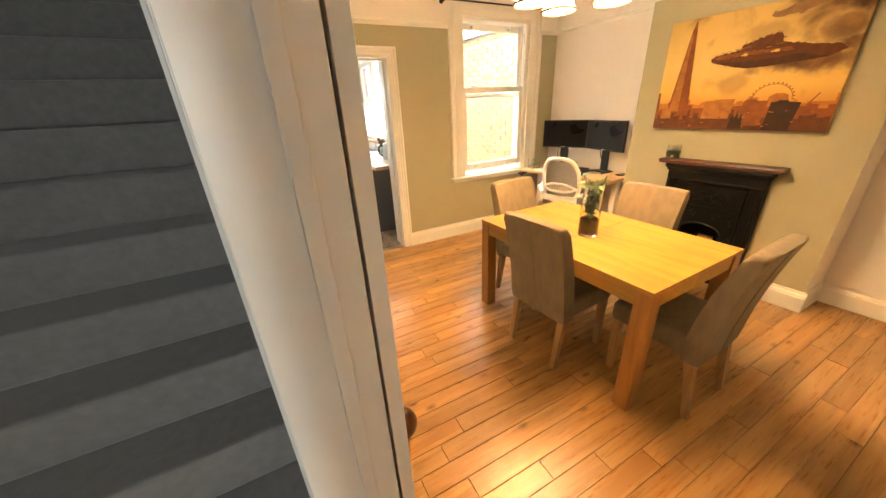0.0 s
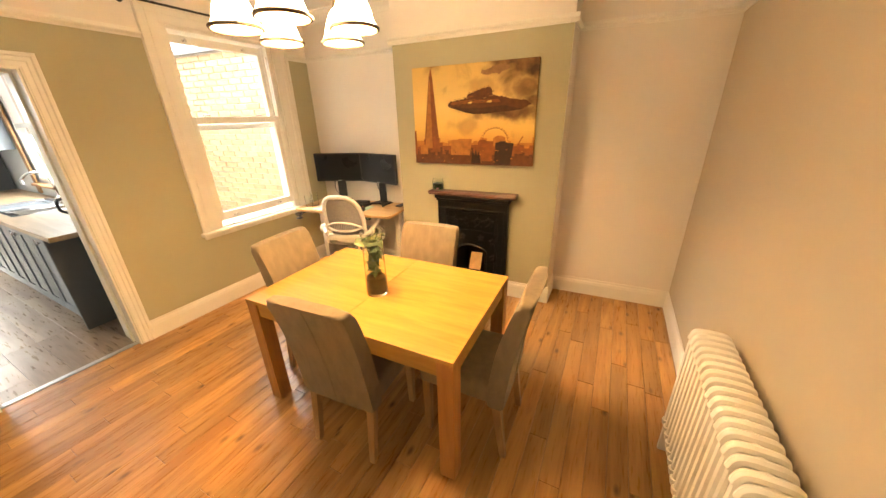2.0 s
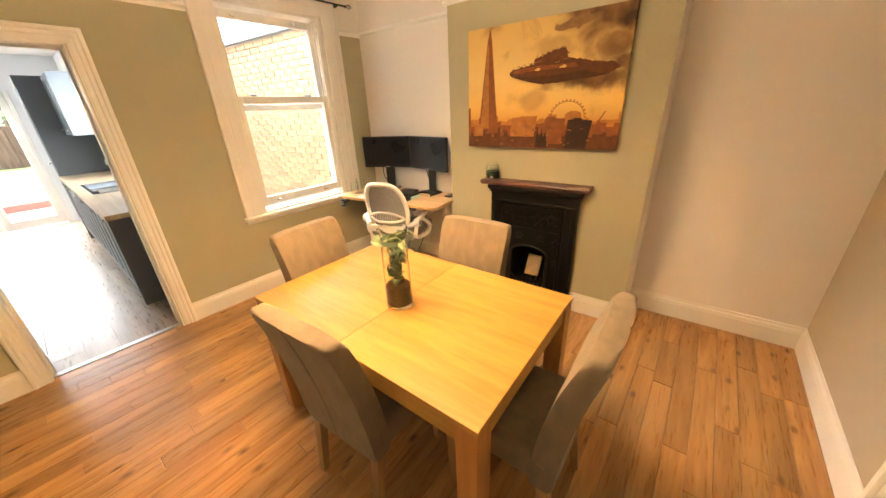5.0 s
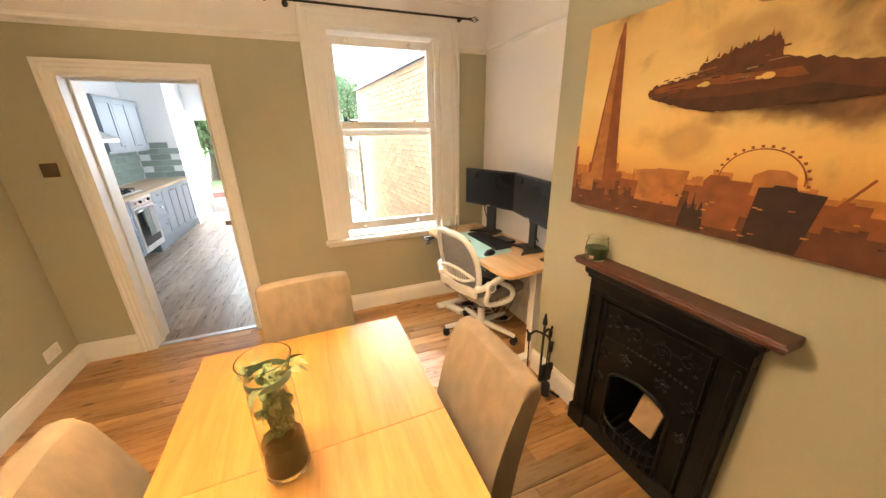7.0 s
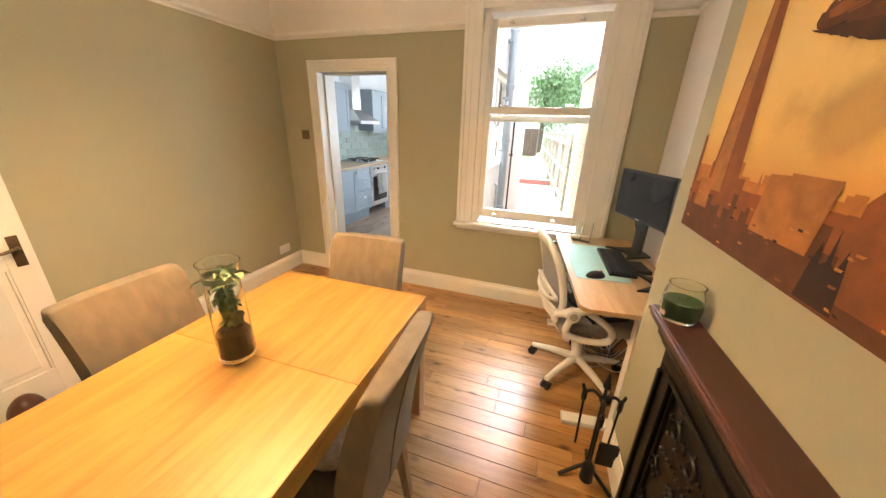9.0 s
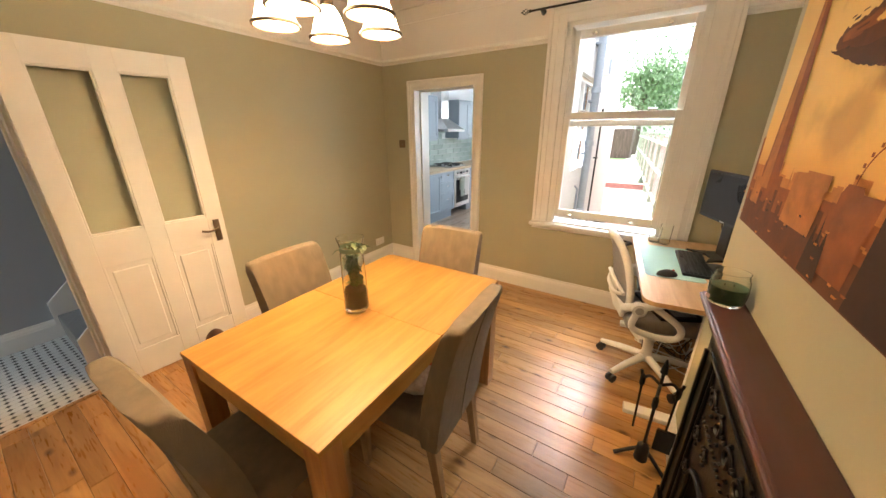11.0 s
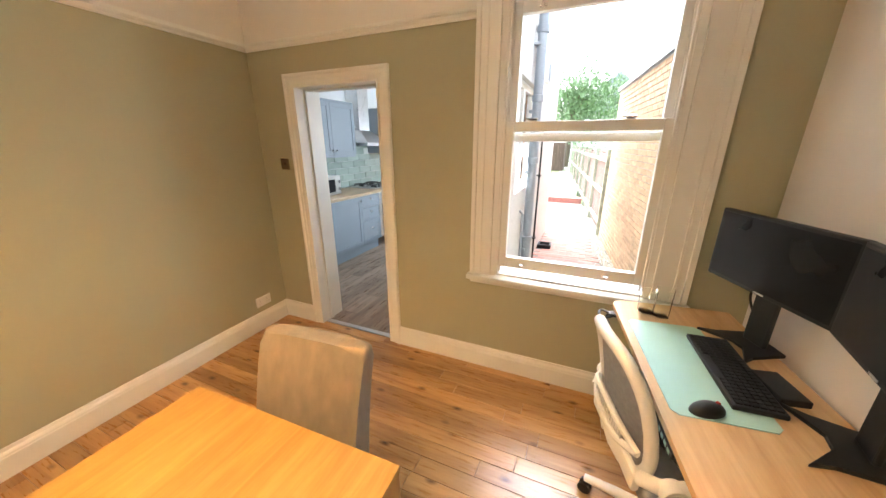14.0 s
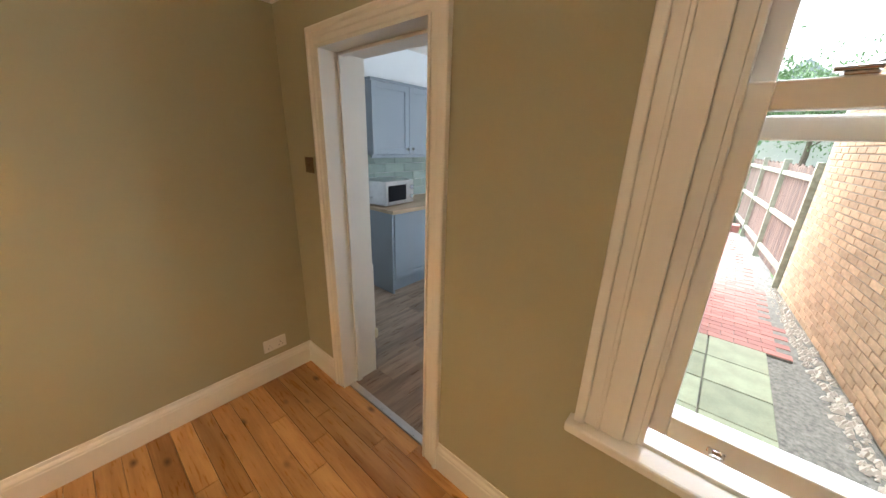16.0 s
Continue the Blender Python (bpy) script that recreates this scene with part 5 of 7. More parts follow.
def office_chair():
    c = thing("office_chair", pose(2.975, -0.80, 0, 0, 0, -74), "white office chair with grey mesh back and castors", "office chair")
    # local +y is forward
    for k in range(5):
        a = radians(72 * k + 20)
        e = Vector((math.cos(a), math.sin(a), 0))
        bm = tube([e * 0.03 + Vector((0, 0, 0.115)), e * 0.17 + Vector((0, 0, 0.10)), e * 0.30 + Vector((0, 0, 0.075))], 0.02, None, 10, True, [0.026, 0.022, 0.017])
        leg = part("base_leg", bm, WHITEPL, c, smooth=True)
        q = e * 0.295
        s = e.cross(Vector((0, 0, 1)))
        bm = bmesh.new()
        for w in (-1, 1):
            tube([q + s * (w * 0.022) + Vector((0, 0, 0.028)), q + s * (w * 0.008) + Vector((0, 0, 0.028))], 0.028, bm, 14)
        part("castor", bm, BLACKPL, leg, "black twin castor", smooth=True)
    bm = lathe([(0.038, 0.09), (0.038, 0.14), (0.03, 0.15), (0.03, 0.26)], None, 16)
    part("column", bm, WHITEPL, c, smooth=True)
    part("gas_lift", lathe([(0.016, 0.26), (0.016, 0.40)], None, 12), CHROME, c, smooth=True)
    part("mechanism", box(-0.09, 0.09, -0.12, 0.1, 0.385, 0.42, 0.01), BLACKPL, c)
    bm = box(-0.235, 0.235, -0.22, 0.25, 0.42, 0.505, 0.035, None, 4)
    part("seat", bm, SEATGREY, c, smooth=True)
    # back frame: rounded loop
    loop = []
    for k in range(36):
        a = 2 * math.pi * k / 36
        ca, sa = math.cos(a), math.sin(a)
        x = 0.205 * math.copysign(abs(ca) ** 0.6, ca) * (1 - 0.12 * max(0, sa))
        z = 0.73 + 0.24 * math.copysign(abs(sa) ** 0.7, sa)
        loop.append((x, -0.245 - 0.10 * ((z - 0.49) / 0.5) + 0.05 * (abs(x) / 0.2) ** 2, z))
    bm = tube(loop + loop[:2], 0.021, None, 10, False)
    tube(curve_points([(-0.19, -0.26, 0.645), (-0.1, -0.295, 0.69), (0, -0.30, 0.70), (0.1, -0.295, 0.69), (0.19, -0.26, 0.645)], 6), 0.012, bm, 8)
    tube(curve_points([(-0.19, -0.26, 0.645), (-0.1, -0.29, 0.615), (0, -0.295, 0.61), (0.1, -0.29, 0.615), (0.19, -0.26, 0.645)], 6), 0.012, bm, 8)
    box(-0.2, 0.2, -0.262, -0.232, 0.49, 0.56, 0.012, bm)
    part("back_frame", bm, WHITEPL, c, smooth=True)
    # lumbar grille bars
    bm = bmesh.new()
    for k in range(13):
        x = -0.12 + 0.02 * k
        h = 0.042 * (1 - (x / 0.19) ** 2)
        tube([(x, -0.285, 0.655 - h), (x, -0.285, 0.655 + h)], 0.004, bm, 5)
    part("lumbar_grille", bm, WHITEPL, c)
    bm = bmesh.new()
    n = 12
    grid = [[bm.verts.new((x * 0.185 * (1 - 0.1 * max(0, (z - 0.73) / 0.24)), -0.245 - 0.10 * ((z - 0.49) / 0.5) + 0.05 * x * x, z)) for x in (-1 + 2 * i / n for i in range(n + 1))] for z in (0.52 + 0.42 * j / n for j in range(n + 1))]
    for j in range(n):
        for i in range(n):
            bm.faces.new((grid[j][i], grid[j][i + 1], grid[j + 1][i + 1], grid[j + 1][i]))
    r = bmesh.ops.solidify(bm, geom=bm.faces[:], thickness=0.004)
    part("back_mesh", bm, MESHGREY, c, "grey mesh fabric", smooth=True)
    for s in (-1, 1):
        bm = tube(curve_points([(s * 0.21, -0.25, 0.57), (s * 0.27, -0.19, 0.61), (s * 0.285, -0.05, 0.66), (s * 0.275, 0.1, 0.685), (s * 0.27, 0.16, 0.685)], 6), 0.024, None, 10)
        tube(curve_points([(s * 0.275, -0.12, 0.63), (s * 0.285, 0.03, 0.52), (s * 0.28, 0.02, 0.44), (s * 0.26, -0.1, 0.43), (s * 0.255, -0.2, 0.47), (s * 0.27, -0.19, 0.58)], 6), 0.019, bm, 10)
        tube([(s * 0.255, -0.19, 0.60), (s * 0.30, -0.19, 0.60)], 0.038, bm, 16)
        arm = part("armrest", bm, WHITEPL, c, smooth=True)
        part("arm_hub", tube([(s * 0.30, -0.19, 0.60), (s * 0.304, -0.19, 0.60)], 0.022, None, 16), MESHGREY, arm)
    lp = thing("laptop", pose(2.975, -0.80, 0.507, 0, 0, -74) @ pose(0.02, 0.04, 0, 0, 0, 12), "dark laptop lying on the office chair seat", "laptop")
    part("body", box(-0.17, 0.17, -0.12, 0.12, 0, 0.02, 0.004), BLACKPL, lp)
    bm = bmesh.new()
    for i in range(12):
        for j in range(5):
            box(-0.145 + i * 0.0243, -0.125 + i * 0.0243, -0.03 + j * 0.026, -0.009 + j * 0.026, 0.02, 0.0225, 0, bm)
    part("keys", bm, PIPEGREY, lp, "grey laptop keys")


def fire_tools():
    f = thing("fire_tool_stand", side(BREAST - 0.13, -1.55), "black iron fireside tool set on a tripod", "fire tools")
    bm = bmesh.new()
    for k in range(3):
        a = radians(120 * k + 200)
        tube(curve_points([(0, 0, 0.07), (0.05 * math.cos(a), 0.05 * math.sin(a), 0.05), (0.13 * math.cos(a), 0.13 * math.sin(a), 0.008)], 5), 0.009, bm, 8)
    tube([(0, 0, 0.05), (0, 0, 0.52)], 0.007, bm, 8)
    lathe([(0.007, 0.52), (0.016, 0.53), (0.012, 0.56), (0.004, 0.60)], bm, 10)
    for k in range(3):
        a = radians(120 * k + 20)
        tube(curve_points([(0, 0, 0.46), (0.05 * math.cos(a), 0.05 * math.sin(a), 0.47), (0.085 * math.cos(a), 0.085 * math.sin(a), 0.44), (0.10 * math.cos(a), 0.10 * math.sin(a), 0.47)], 5), 0.007, bm, 8)
    part("stand", bm, IRONMATT, f, smooth=True)
    for k, nm in enumerate(("shovel", "poker", "brush")):
        a = radians(120 * k + 20)
        x, y = 0.085 * math.cos(a), 0.085 * math.sin(a)
        bm = tube([(x, y, 0.445), (x * 0.9, y * 0.9, 0.13)], 0.005, None, 8)
        lathe([(0.004, 0.38), (0.012, 0.40), (0.012, 0.44), (0.004, 0.455)], bm, 8, (x, y, 0))
        if nm == "shovel":
            prism([(x - 0.045, y - 0.012), (x + 0.045, y - 0.012), (x + 0.04, y + 0.006), (x - 0.04, y + 0.006)], 0.06, 0.19, bm, 0.004)
        elif nm == "brush":
            lathe([(0.012, 0.06), (0.03, 0.07), (0.026, 0.15), (0.008, 0.17)], bm, 10, (x * 0.9, y * 0.9, 0))
        part(nm, bm, IRONMATT, f, smooth=True)


def vase():
    v = thing("glass_vase", pose(1.66, -2.12, 0.731), "tall glass vase with a leafy plant in soil", "vase")
    part("vessel", lathe([(0.05, 0.0), (0.054, 0.005), (0.054, 0.02), (0.052, 0.14), (0.050, 0.26), (0.047, 0.31), (0.051, 0.34), (0.058, 0.365), (0.0555, 0.365), (0.0485, 0.34), (0.0445, 0.31), (0.0475, 0.26), (0.0495, 0.14), (0.0515, 0.016), (0.001, 0.013)], None, 36), CLEAR, v, smooth=True)
    part("soil", lathe([(0.001, 0.015), (0.0505, 0.017), (0.049, 0.105), (0.03, 0.12), (0.001, 0.115)], None, 24), MAT_SOILDARK, v, "dark wet soil")
    part("ribbon", lathe([(0.0485, 0.302), (0.0492, 0.302), (0.0492, 0.322), (0.0485, 0.322)], None, 36, (0, 0, 0), True), MAT_RIBBON, v, "pale green ribbon round the neck")
    rnd = random.Random(11)
    for k in range(9):
        a = rnd.random() * 6.28
        z1 = rnd.uniform(0.2, 0.31)
        part("stem", tube(curve_points([(0.01 * math.cos(a), 0.01 * math.sin(a), 0.11), (0.022 * math.cos(a + 1), 0.022 * math.sin(a + 1), 0.19), (0.026 * math.cos(a + 2), 0.026 * math.sin(a + 2), z1)], 5), 0.002, None, 5), LEAF, v)
    for k in range(110):
        a, z = rnd.random() * 6.28, rnd.uniform(0.12, 0.315)
        r = rnd.uniform(0.006, 0.034)
        size = rnd.uniform(0.028, 0.042)
        if k > 102:
            z, r, size = rnd.uniform(0.30, 0.33), 0.062, 0.06
        bm = leaf_mesh(size, size * rnd.uniform(0.5, 0.65))
        m = pose(r * math.cos(a), r * math.sin(a), z, rnd.uniform(-60, 60), rnd.uniform(-60, 60), math.degrees(a) + rnd.uniform(-40, 40))
        part("leaf", bm, (LEAF, LEAFPALE)[k % 3 == 0 or k > 102], v, m=m)
    v.scale = (1.12, 1.12, 1.02)


MAT_RIBBON = mat("green_ribbon", (0.25, 0.36, 0.25), 0.6, var=0.08, scale=30, bump=0.02, bscale=200)


def leaf_mesh(length, width):
    bm = bmesh.new()
    n = 5
    mid, lft, rgt = [], [], []
    for i in range(n + 1):
        t = i / n
        w = width / 2 * math.sin(math.pi * (0.08 + 0.92 * t) ** 0.8)
        z = 0.012 * math.sin(math.pi * t)
        mid.append(bm.verts.new(((t - 0.5) * length, 0, z)))
        lft.append(bm.verts.new(((t - 0.5) * length, w, z + w * 0.3)))
        rgt.append(bm.verts.new(((t - 0.5) * length, -w, z + w * 0.3)))
    for i in range(n):
        bm.faces.new((mid[i], mid[i + 1], lft[i + 1], lft[i]))
        bm.faces.new((rgt[i], rgt[i + 1], mid[i + 1], mid[i]))
    return bm


MAT_SOILDARK = mat("wet_soil", (0.045, 0.02, 0.01), 0.7, var=0.4, scale=80, bump=0.1, bscale=200)
LEAFPALE = mat("pale_leaf", (0.22, 0.28, 0.14), 0.55, var=0.25, scale=20, bump=0.02, bscale=60)
WAX = mat("green_wax", (0.03, 0.10, 0.035), 0.5, var=0.1, scale=15, bump=0.01, bscale=60)


def candle():
    c = thing("jar_candle", side(BREAST, -1.77, 1.0225) @ pose(-0.062, 0, 0), "green wax candle in a glass jar on the mantel", "candle")
    part("jar", lathe([(0.044, 0.0), (0.05, 0.008), (0.054, 0.04), (0.052, 0.08), (0.045, 0.105), (0.047, 0.112), (0.044, 0.112), (0.042, 0.105), (0.049, 0.08), (0.051, 0.04), (0.046, 0.01), (0.001, 0.008)], None, 32), CLEAR, c, smooth=True)
    part("wax", lathe([(0.001, 0.009), (0.0455, 0.0105), (0.0505, 0.04), (0.05, 0.062), (0.001, 0.060)], None, 28), WAX, c, smooth=True)
    for k in range(2):
        part("wick", tube([(0.012 - 0.024 * k, 0, 0.058), (0.012 - 0.024 * k, 0.002, 0.068)], 0.0015, None, 6), BLACKPL, c)
    bm = bmesh.new()
    for i in range(4):
        a0 = math.pi * (1.05 + 0.03 * i)
        a1 = a0 + math.pi * 0.03
        bm.faces.new([bm.verts.new((0.0552 * math.cos(a), 0.0552 * math.sin(a), z)) for a, z in ((a0, 0.016), (a1, 0.016), (a1, 0.03), (a0, 0.03))])
    part("label", bm, MAT_PINK, c, "small pale pink label")


MAT_PINK = mat("pink_label", (0.75, 0.5, 0.45), 0.6, var=0.05, scale=20, bump=0.0)


def chandelier():
    c = thing("chandelier", pose(1.53, -1.985, 0), "brass five-arm chandelier with frosted glass shades, lit", "ceiling lamp")
    bm = lathe([(0.06, CEILZ - 0.03), (0.06, CEILZ - 0.02), (0.045, CEILZ)], None, 20)
    tube([(0, 0, 2.42), (0, 0, CEILZ - 0.02)], 0.008, bm, 10)
    lathe([(0.003, 2.17), (0.012, 2.18), (0.016, 2.2), (0.01, 2.215), (0.02, 2.24), (0.04, 2.27), (0.032, 2.31), (0.014, 2.34), (0.022, 2.38), (0.01, 2.43)], bm, 16)
    part("stem", bm, BRASS, c, smooth=True)
    for k in range(5):
        a = radians(72 * k - 2)
        e = Vector((math.cos(a), math.sin(a), 0))
        R, zr = 0.235, LAMPZ
        at = e * R
        pts = curve_points([e * 0.03 + Vector((0, 0, 2.29)), e * 0.10 + Vector((0, 0, 2.25)), e * 0.19 + Vector((0, 0, 2.33)), e * 0.235 + Vector((0, 0, 2.32)), e * R + Vector((0, 0, zr + 0.175))], 6)
        arm = part("arm", tube(pts, 0.0065, None, 8), BRASS, c, smooth=True)
        part("lamp_holder", lathe([(0.012, zr + 0.185), (0.028, zr + 0.17), (0.032, zr + 0.125), (0.024, zr + 0.12)], None, 16, at), BRONZE, arm, smooth=True)
        sh = part("shade", lathe([(0.033, zr + 0.135), (0.052, zr + 0.11), (0.07, zr + 0.065), (0.08, zr + 0.028), (0.093, zr + 0.006), (0.090, zr + 0.006), (0.077, zr + 0.028), (0.067, zr + 0.065), (0.049, zr + 0.108), (0.030, zr + 0.132)], None, 32, at, True), SHADE, c, "frosted white glass bell shade", smooth=True)
        part("rim", lathe([(0.090, zr - 0.004), (0.099, zr - 0.002), (0.1, zr + 0.006), (0.093, zr + 0.011), (0.089, zr + 0.006)], None, 32, at, True), BRONZE, sh, "bronze rim", smooth=True)
        bulb = part("bulb", lathe([(0.001, zr + 0.03), (0.018, zr + 0.036), (0.024, zr + 0.055), (0.02, zr + 0.08), (0.012, zr + 0.11), (0.012, zr + 0.13)], None, 16, at), BULB, c, smooth=True)
        bulb.visible_shadow = False
        data = bpy.data.lights.new("bulb_light", "POINT")
        data.energy, data.shadow_soft_size, data.color = LAMP_WATT, 0.03, (1.0, 0.63, 0.30)
        li = new("bulb_light", data)
        li.location = (1.53 + at.x, -1.985 + at.y, zr + 0.05)


LAMPZ, LAMP_WATT = 1.995, 1.25
SHADE = mat("frosted_shade_glass", (1.0, 0.74, 0.44), 0.5, var=0, bump=0, emit=4.6)
BULB = mat("lit_bulb", (1.0, 0.74, 0.42), 0.5, var=0, bump=0, emit=10.0)


def curtain_pole():
    c = thing("curtain_pole", pose(0, 0, 0), "black iron curtain pole with cage finials", "curtain pole")
    y, z = -0.09, 2.475
    part("rod", tube([(1.72, y, z), (3.17, y, z)], 0.008, None, 12), IRONMATT, c, smooth=True)
    for x, s in ((1.72, -1), (3.17, 1)):
        bm = lathe([(0.008, 0), (0.014, 0.006), (0.009, 0.014)], None, 12)
        for k in range(4):
            a = k * 1.57
            pts = []
            for q in range(9):
                t = q / 8
                r = 0.02 * math.sin(math.pi * t)
                pts.append((r * math.cos(a + 3 * t), r * math.sin(a + 3 * t), 0.014 + 0.06 * t))
            tube(pts, 0.0025, bm, 5)
        lathe([(0.001, 0.07), (0.006, 0.076), (0.001, 0.084)], bm, 8)
        part("finial", bm, IRONMATT, c, m=pose(x, y, z, 0, 90 * s, 0), smooth=True)
    for x in (1.80, 3.10):
        part("bracket", tube([(x, -0.001, z), (x, -0.012, z), (x, y, z)], 0.007, None, 10, True, [0.022, 0.02, 0.006]), IRONMATT, c)


def wall_plates():
    s = thing("light_switch", pose(0.246, 0, 1.428), "dark metal dimmer switch plate", "light switch")
    part("plate", box(-0.043, 0.043, -0.006, 0.0, -0.043, 0.043, 0.002), BRONZE, s)
    part("knob", tube([(0, -0.006, 0), (0, -0.014, 0)], 0.009, None, 14), BRONZE, s)
    s = thing("power_socket", side(0.0, -0.243, 0.255), "white double power socket", "power socket")
    part("plate", box(0.0, 0.009, -0.073, 0.073, -0.043, 0.043, 0.003), WHITEPL, s)
    for y in (-0.035, 0.035):
        part("switch", box(0.009, 0.012, y - 0.008, y + 0.008, 0.012, 0.03, 0.001), WHITEPL, s)
        bm = bmesh.new()
        for dy, dz in ((0, 0.002), (-0.011, -0.018), (0.011, -0.018)):
            box(0.0088, 0.0094, y + dy - 0.003, y + dy + 0.003, dz - 0.002, dz + 0.002, 0, bm)
        part("pin_holes", bm, BLACKPL, s)


def doorstop():
    """A squat brown leather animal-shaped doorstop."""
    d = thing("doorstop", pose(0.245, -2.29, 0, 0, 0, 60), "round brown leather doorstop on the floor", "doorstop")
    bm = bmesh.new()
    bmesh.ops.create_uvsphere(bm, u_segments=24, v_segments=16, radius=1)
    for v in bm.verts:
        x, y, z = v.co
        v.co = Vector((x * 0.07 * (1 - 0.15 * z), y * 0.08, 0.09 + z * 0.09 if z > -0.9 else 0.008))
    part("body", bm, MAT_LEATHER, d, smooth=True)
    part("tag", box(0.06, 0.067, -0.012, 0.012, 0.01, 0.045, 0.001), WHITEPL, d, "small white tag")


MAT_LEATHER = mat("brown_leather", (0.085, 0.03, 0.012), 0.42, var=0.35, scale=16, bump=0.08, bscale=70)


def cushion_bag():
    """A printed bag on the seat of the east chair."""
    b = thing("patterned_bag", pose(2.03, -2.13, 0.477, 0, 0, 12), "white and red printed cloth bag on a chair seat", "bag")
    bm = bmesh.new()
    bmesh.ops.create_uvsphere(bm, u_segments=20, v_segments=12, radius=1)
    for v in bm.verts:
        x, y, z = v.co
        k = 1 + 0.08 * noise.noise(v.co * 3)
        v.co = Vector((math.copysign(abs(x) ** 0.6, x) * 0.13 * k, math.copysign(abs(y) ** 0.6, y) * 0.15 * k, 0.055 + 0.055 * z * k))
    part("cloth", bm, MAT_CLOTH, b, smooth=True)
    part("red_panel", box(-0.06, 0.09, -0.02, 0.13, 0.098, 0.118, 0.008), MAT_RED, b, "red printed panel")


MAT_CLOTH = mat("printed_cloth", (0.7, 0.66, 0.6), 0.8, var=0.0, scale=30, bump=0.05, bscale=80, color2=(0.16, 0.10, 0.07))

dining_table()
chairs()
radiator()
fireplace()
picture()
desk()
desk_items()
office_chair()
fire_tools()
vase()
candle()
chandelier()
curtain_pole()
wall_plates()
doorstop()
cushion_bag()


# ---- kitchen ----
KW, KE, KN, KC = -1.0, 1.66, 5.35, 2.55


def kitchen_shell():
    bm = box(KW - 0.15, KW, 0.24, KN + 0.2, 0, KC)
    part("wall_kitchen_west", bm, COOLWHITE, None, "white painted kitchen wall", "structure")
    bm = bmesh.new()
    y0, y1, z0, z1 = 1.6, 2.9, 1.05, 2.25
    for a, b, c, d in ((0.24, y0, 0, KC), (y1, KN + 0.2, 0, KC), (y0, y1, 0, z0), (y0, y1, z1, KC)):
        box(KE, KE + 0.10, a, b, c, d, bm=bm)
    part("wall_kitchen_east", bm, COOLWHITE, None, "white painted kitchen wall", "structure")
    bm = bmesh.new()
    for a, b, c, d in ((0.24, y0, -0.3, 4.6), (y1, KN + 0.2, -0.3, 4.6), (y0, y1, -0.3, z0), (y0, y1, z1, 4.6)):
        box(KE + 0.10, KE + 0.16, a, b, c, d, bm=bm)
    part("wall_outrigger", bm, RENDERW, None, "pale roughcast rendered outside wall", "structure")
    bm = bmesh.new()
    for a, b, c, d in ((KW, -0.42, 0, KC), (0.98, KE, 0, KC), (-0.42, 0.98, 2.02, KC)):
        box(a, b, KN, KN + 0.2, c, d, bm=bm)
    part("wall_kitchen_north", bm, COOLWHITE, None, "white kitchen wall with garden doors", "structure")
    part("ceiling_kitchen", box(KW - 0.1, KE + 0.1, 0.24, KN + 0.2, KC, KC + 0.1), CEIL, None, "white kitchen ceiling", "structure")
    part("floor_kitchen", box(KW, KE, 0.0, KN + 0.2, -0.08, -0.009), CABDARK, None, "grey-brown wood-look kitchen floor", "structure")
    for a, b, o in (((KW, 0.24), (0.437, 0.24), (0, 1)), ((1.183, 0.24), (KE, 0.24), (0, 1)), ((-0.40, 4.45), (-0.40, KN), (1, 0)),):
        part("skirting", moulding(SKIRT, a, b, None, o), WHITE, None, "white painted moulded skirting board", "structure")
    # window on the garden side with an oak post beside it
    w = thing("window_2", pose(0, 0, 0), "white framed kitchen window", "window")
    w["kind"] = "structure"
    bm = bmesh.new()
    for a, b in ((y0, y0 + 0.06), (y1 - 0.06, y1), (2.22, 2.28)):
        box(KE + 0.02, KE + 0.08, a, b, z0, z1, 0.004, bm)
    for a, b in ((z0, z0 + 0.06), (z1 - 0.06, z1), (1.66, 1.71)):
        box(KE + 0.02, KE + 0.08, y0 + 0.06, y1 - 0.06, a, b, 0.004, bm)
    part("window_frame", bm, WHITE, w)
    g = part("pane", box(KE + 0.048, KE + 0.052, y0 + 0.05, y1 - 0.05, z0 + 0.05, z1 - 0.05), GLASS, w)
    g.visible_shadow = False
    part("window_sill", box(KE - 0.06, KE + 0.02, y0 - 0.03, y1 + 0.03, z0 - 0.03, z0, 0.005), POSTWOOD, w)
    for a, b in ((y0 - 0.09, y0), (y1, y1 + 0.09)):
        part("post", box(KE - 0.02, KE + 0.02, a, b, 0.92, 2.35, 0.004), POSTWOOD, w, "oak window post")


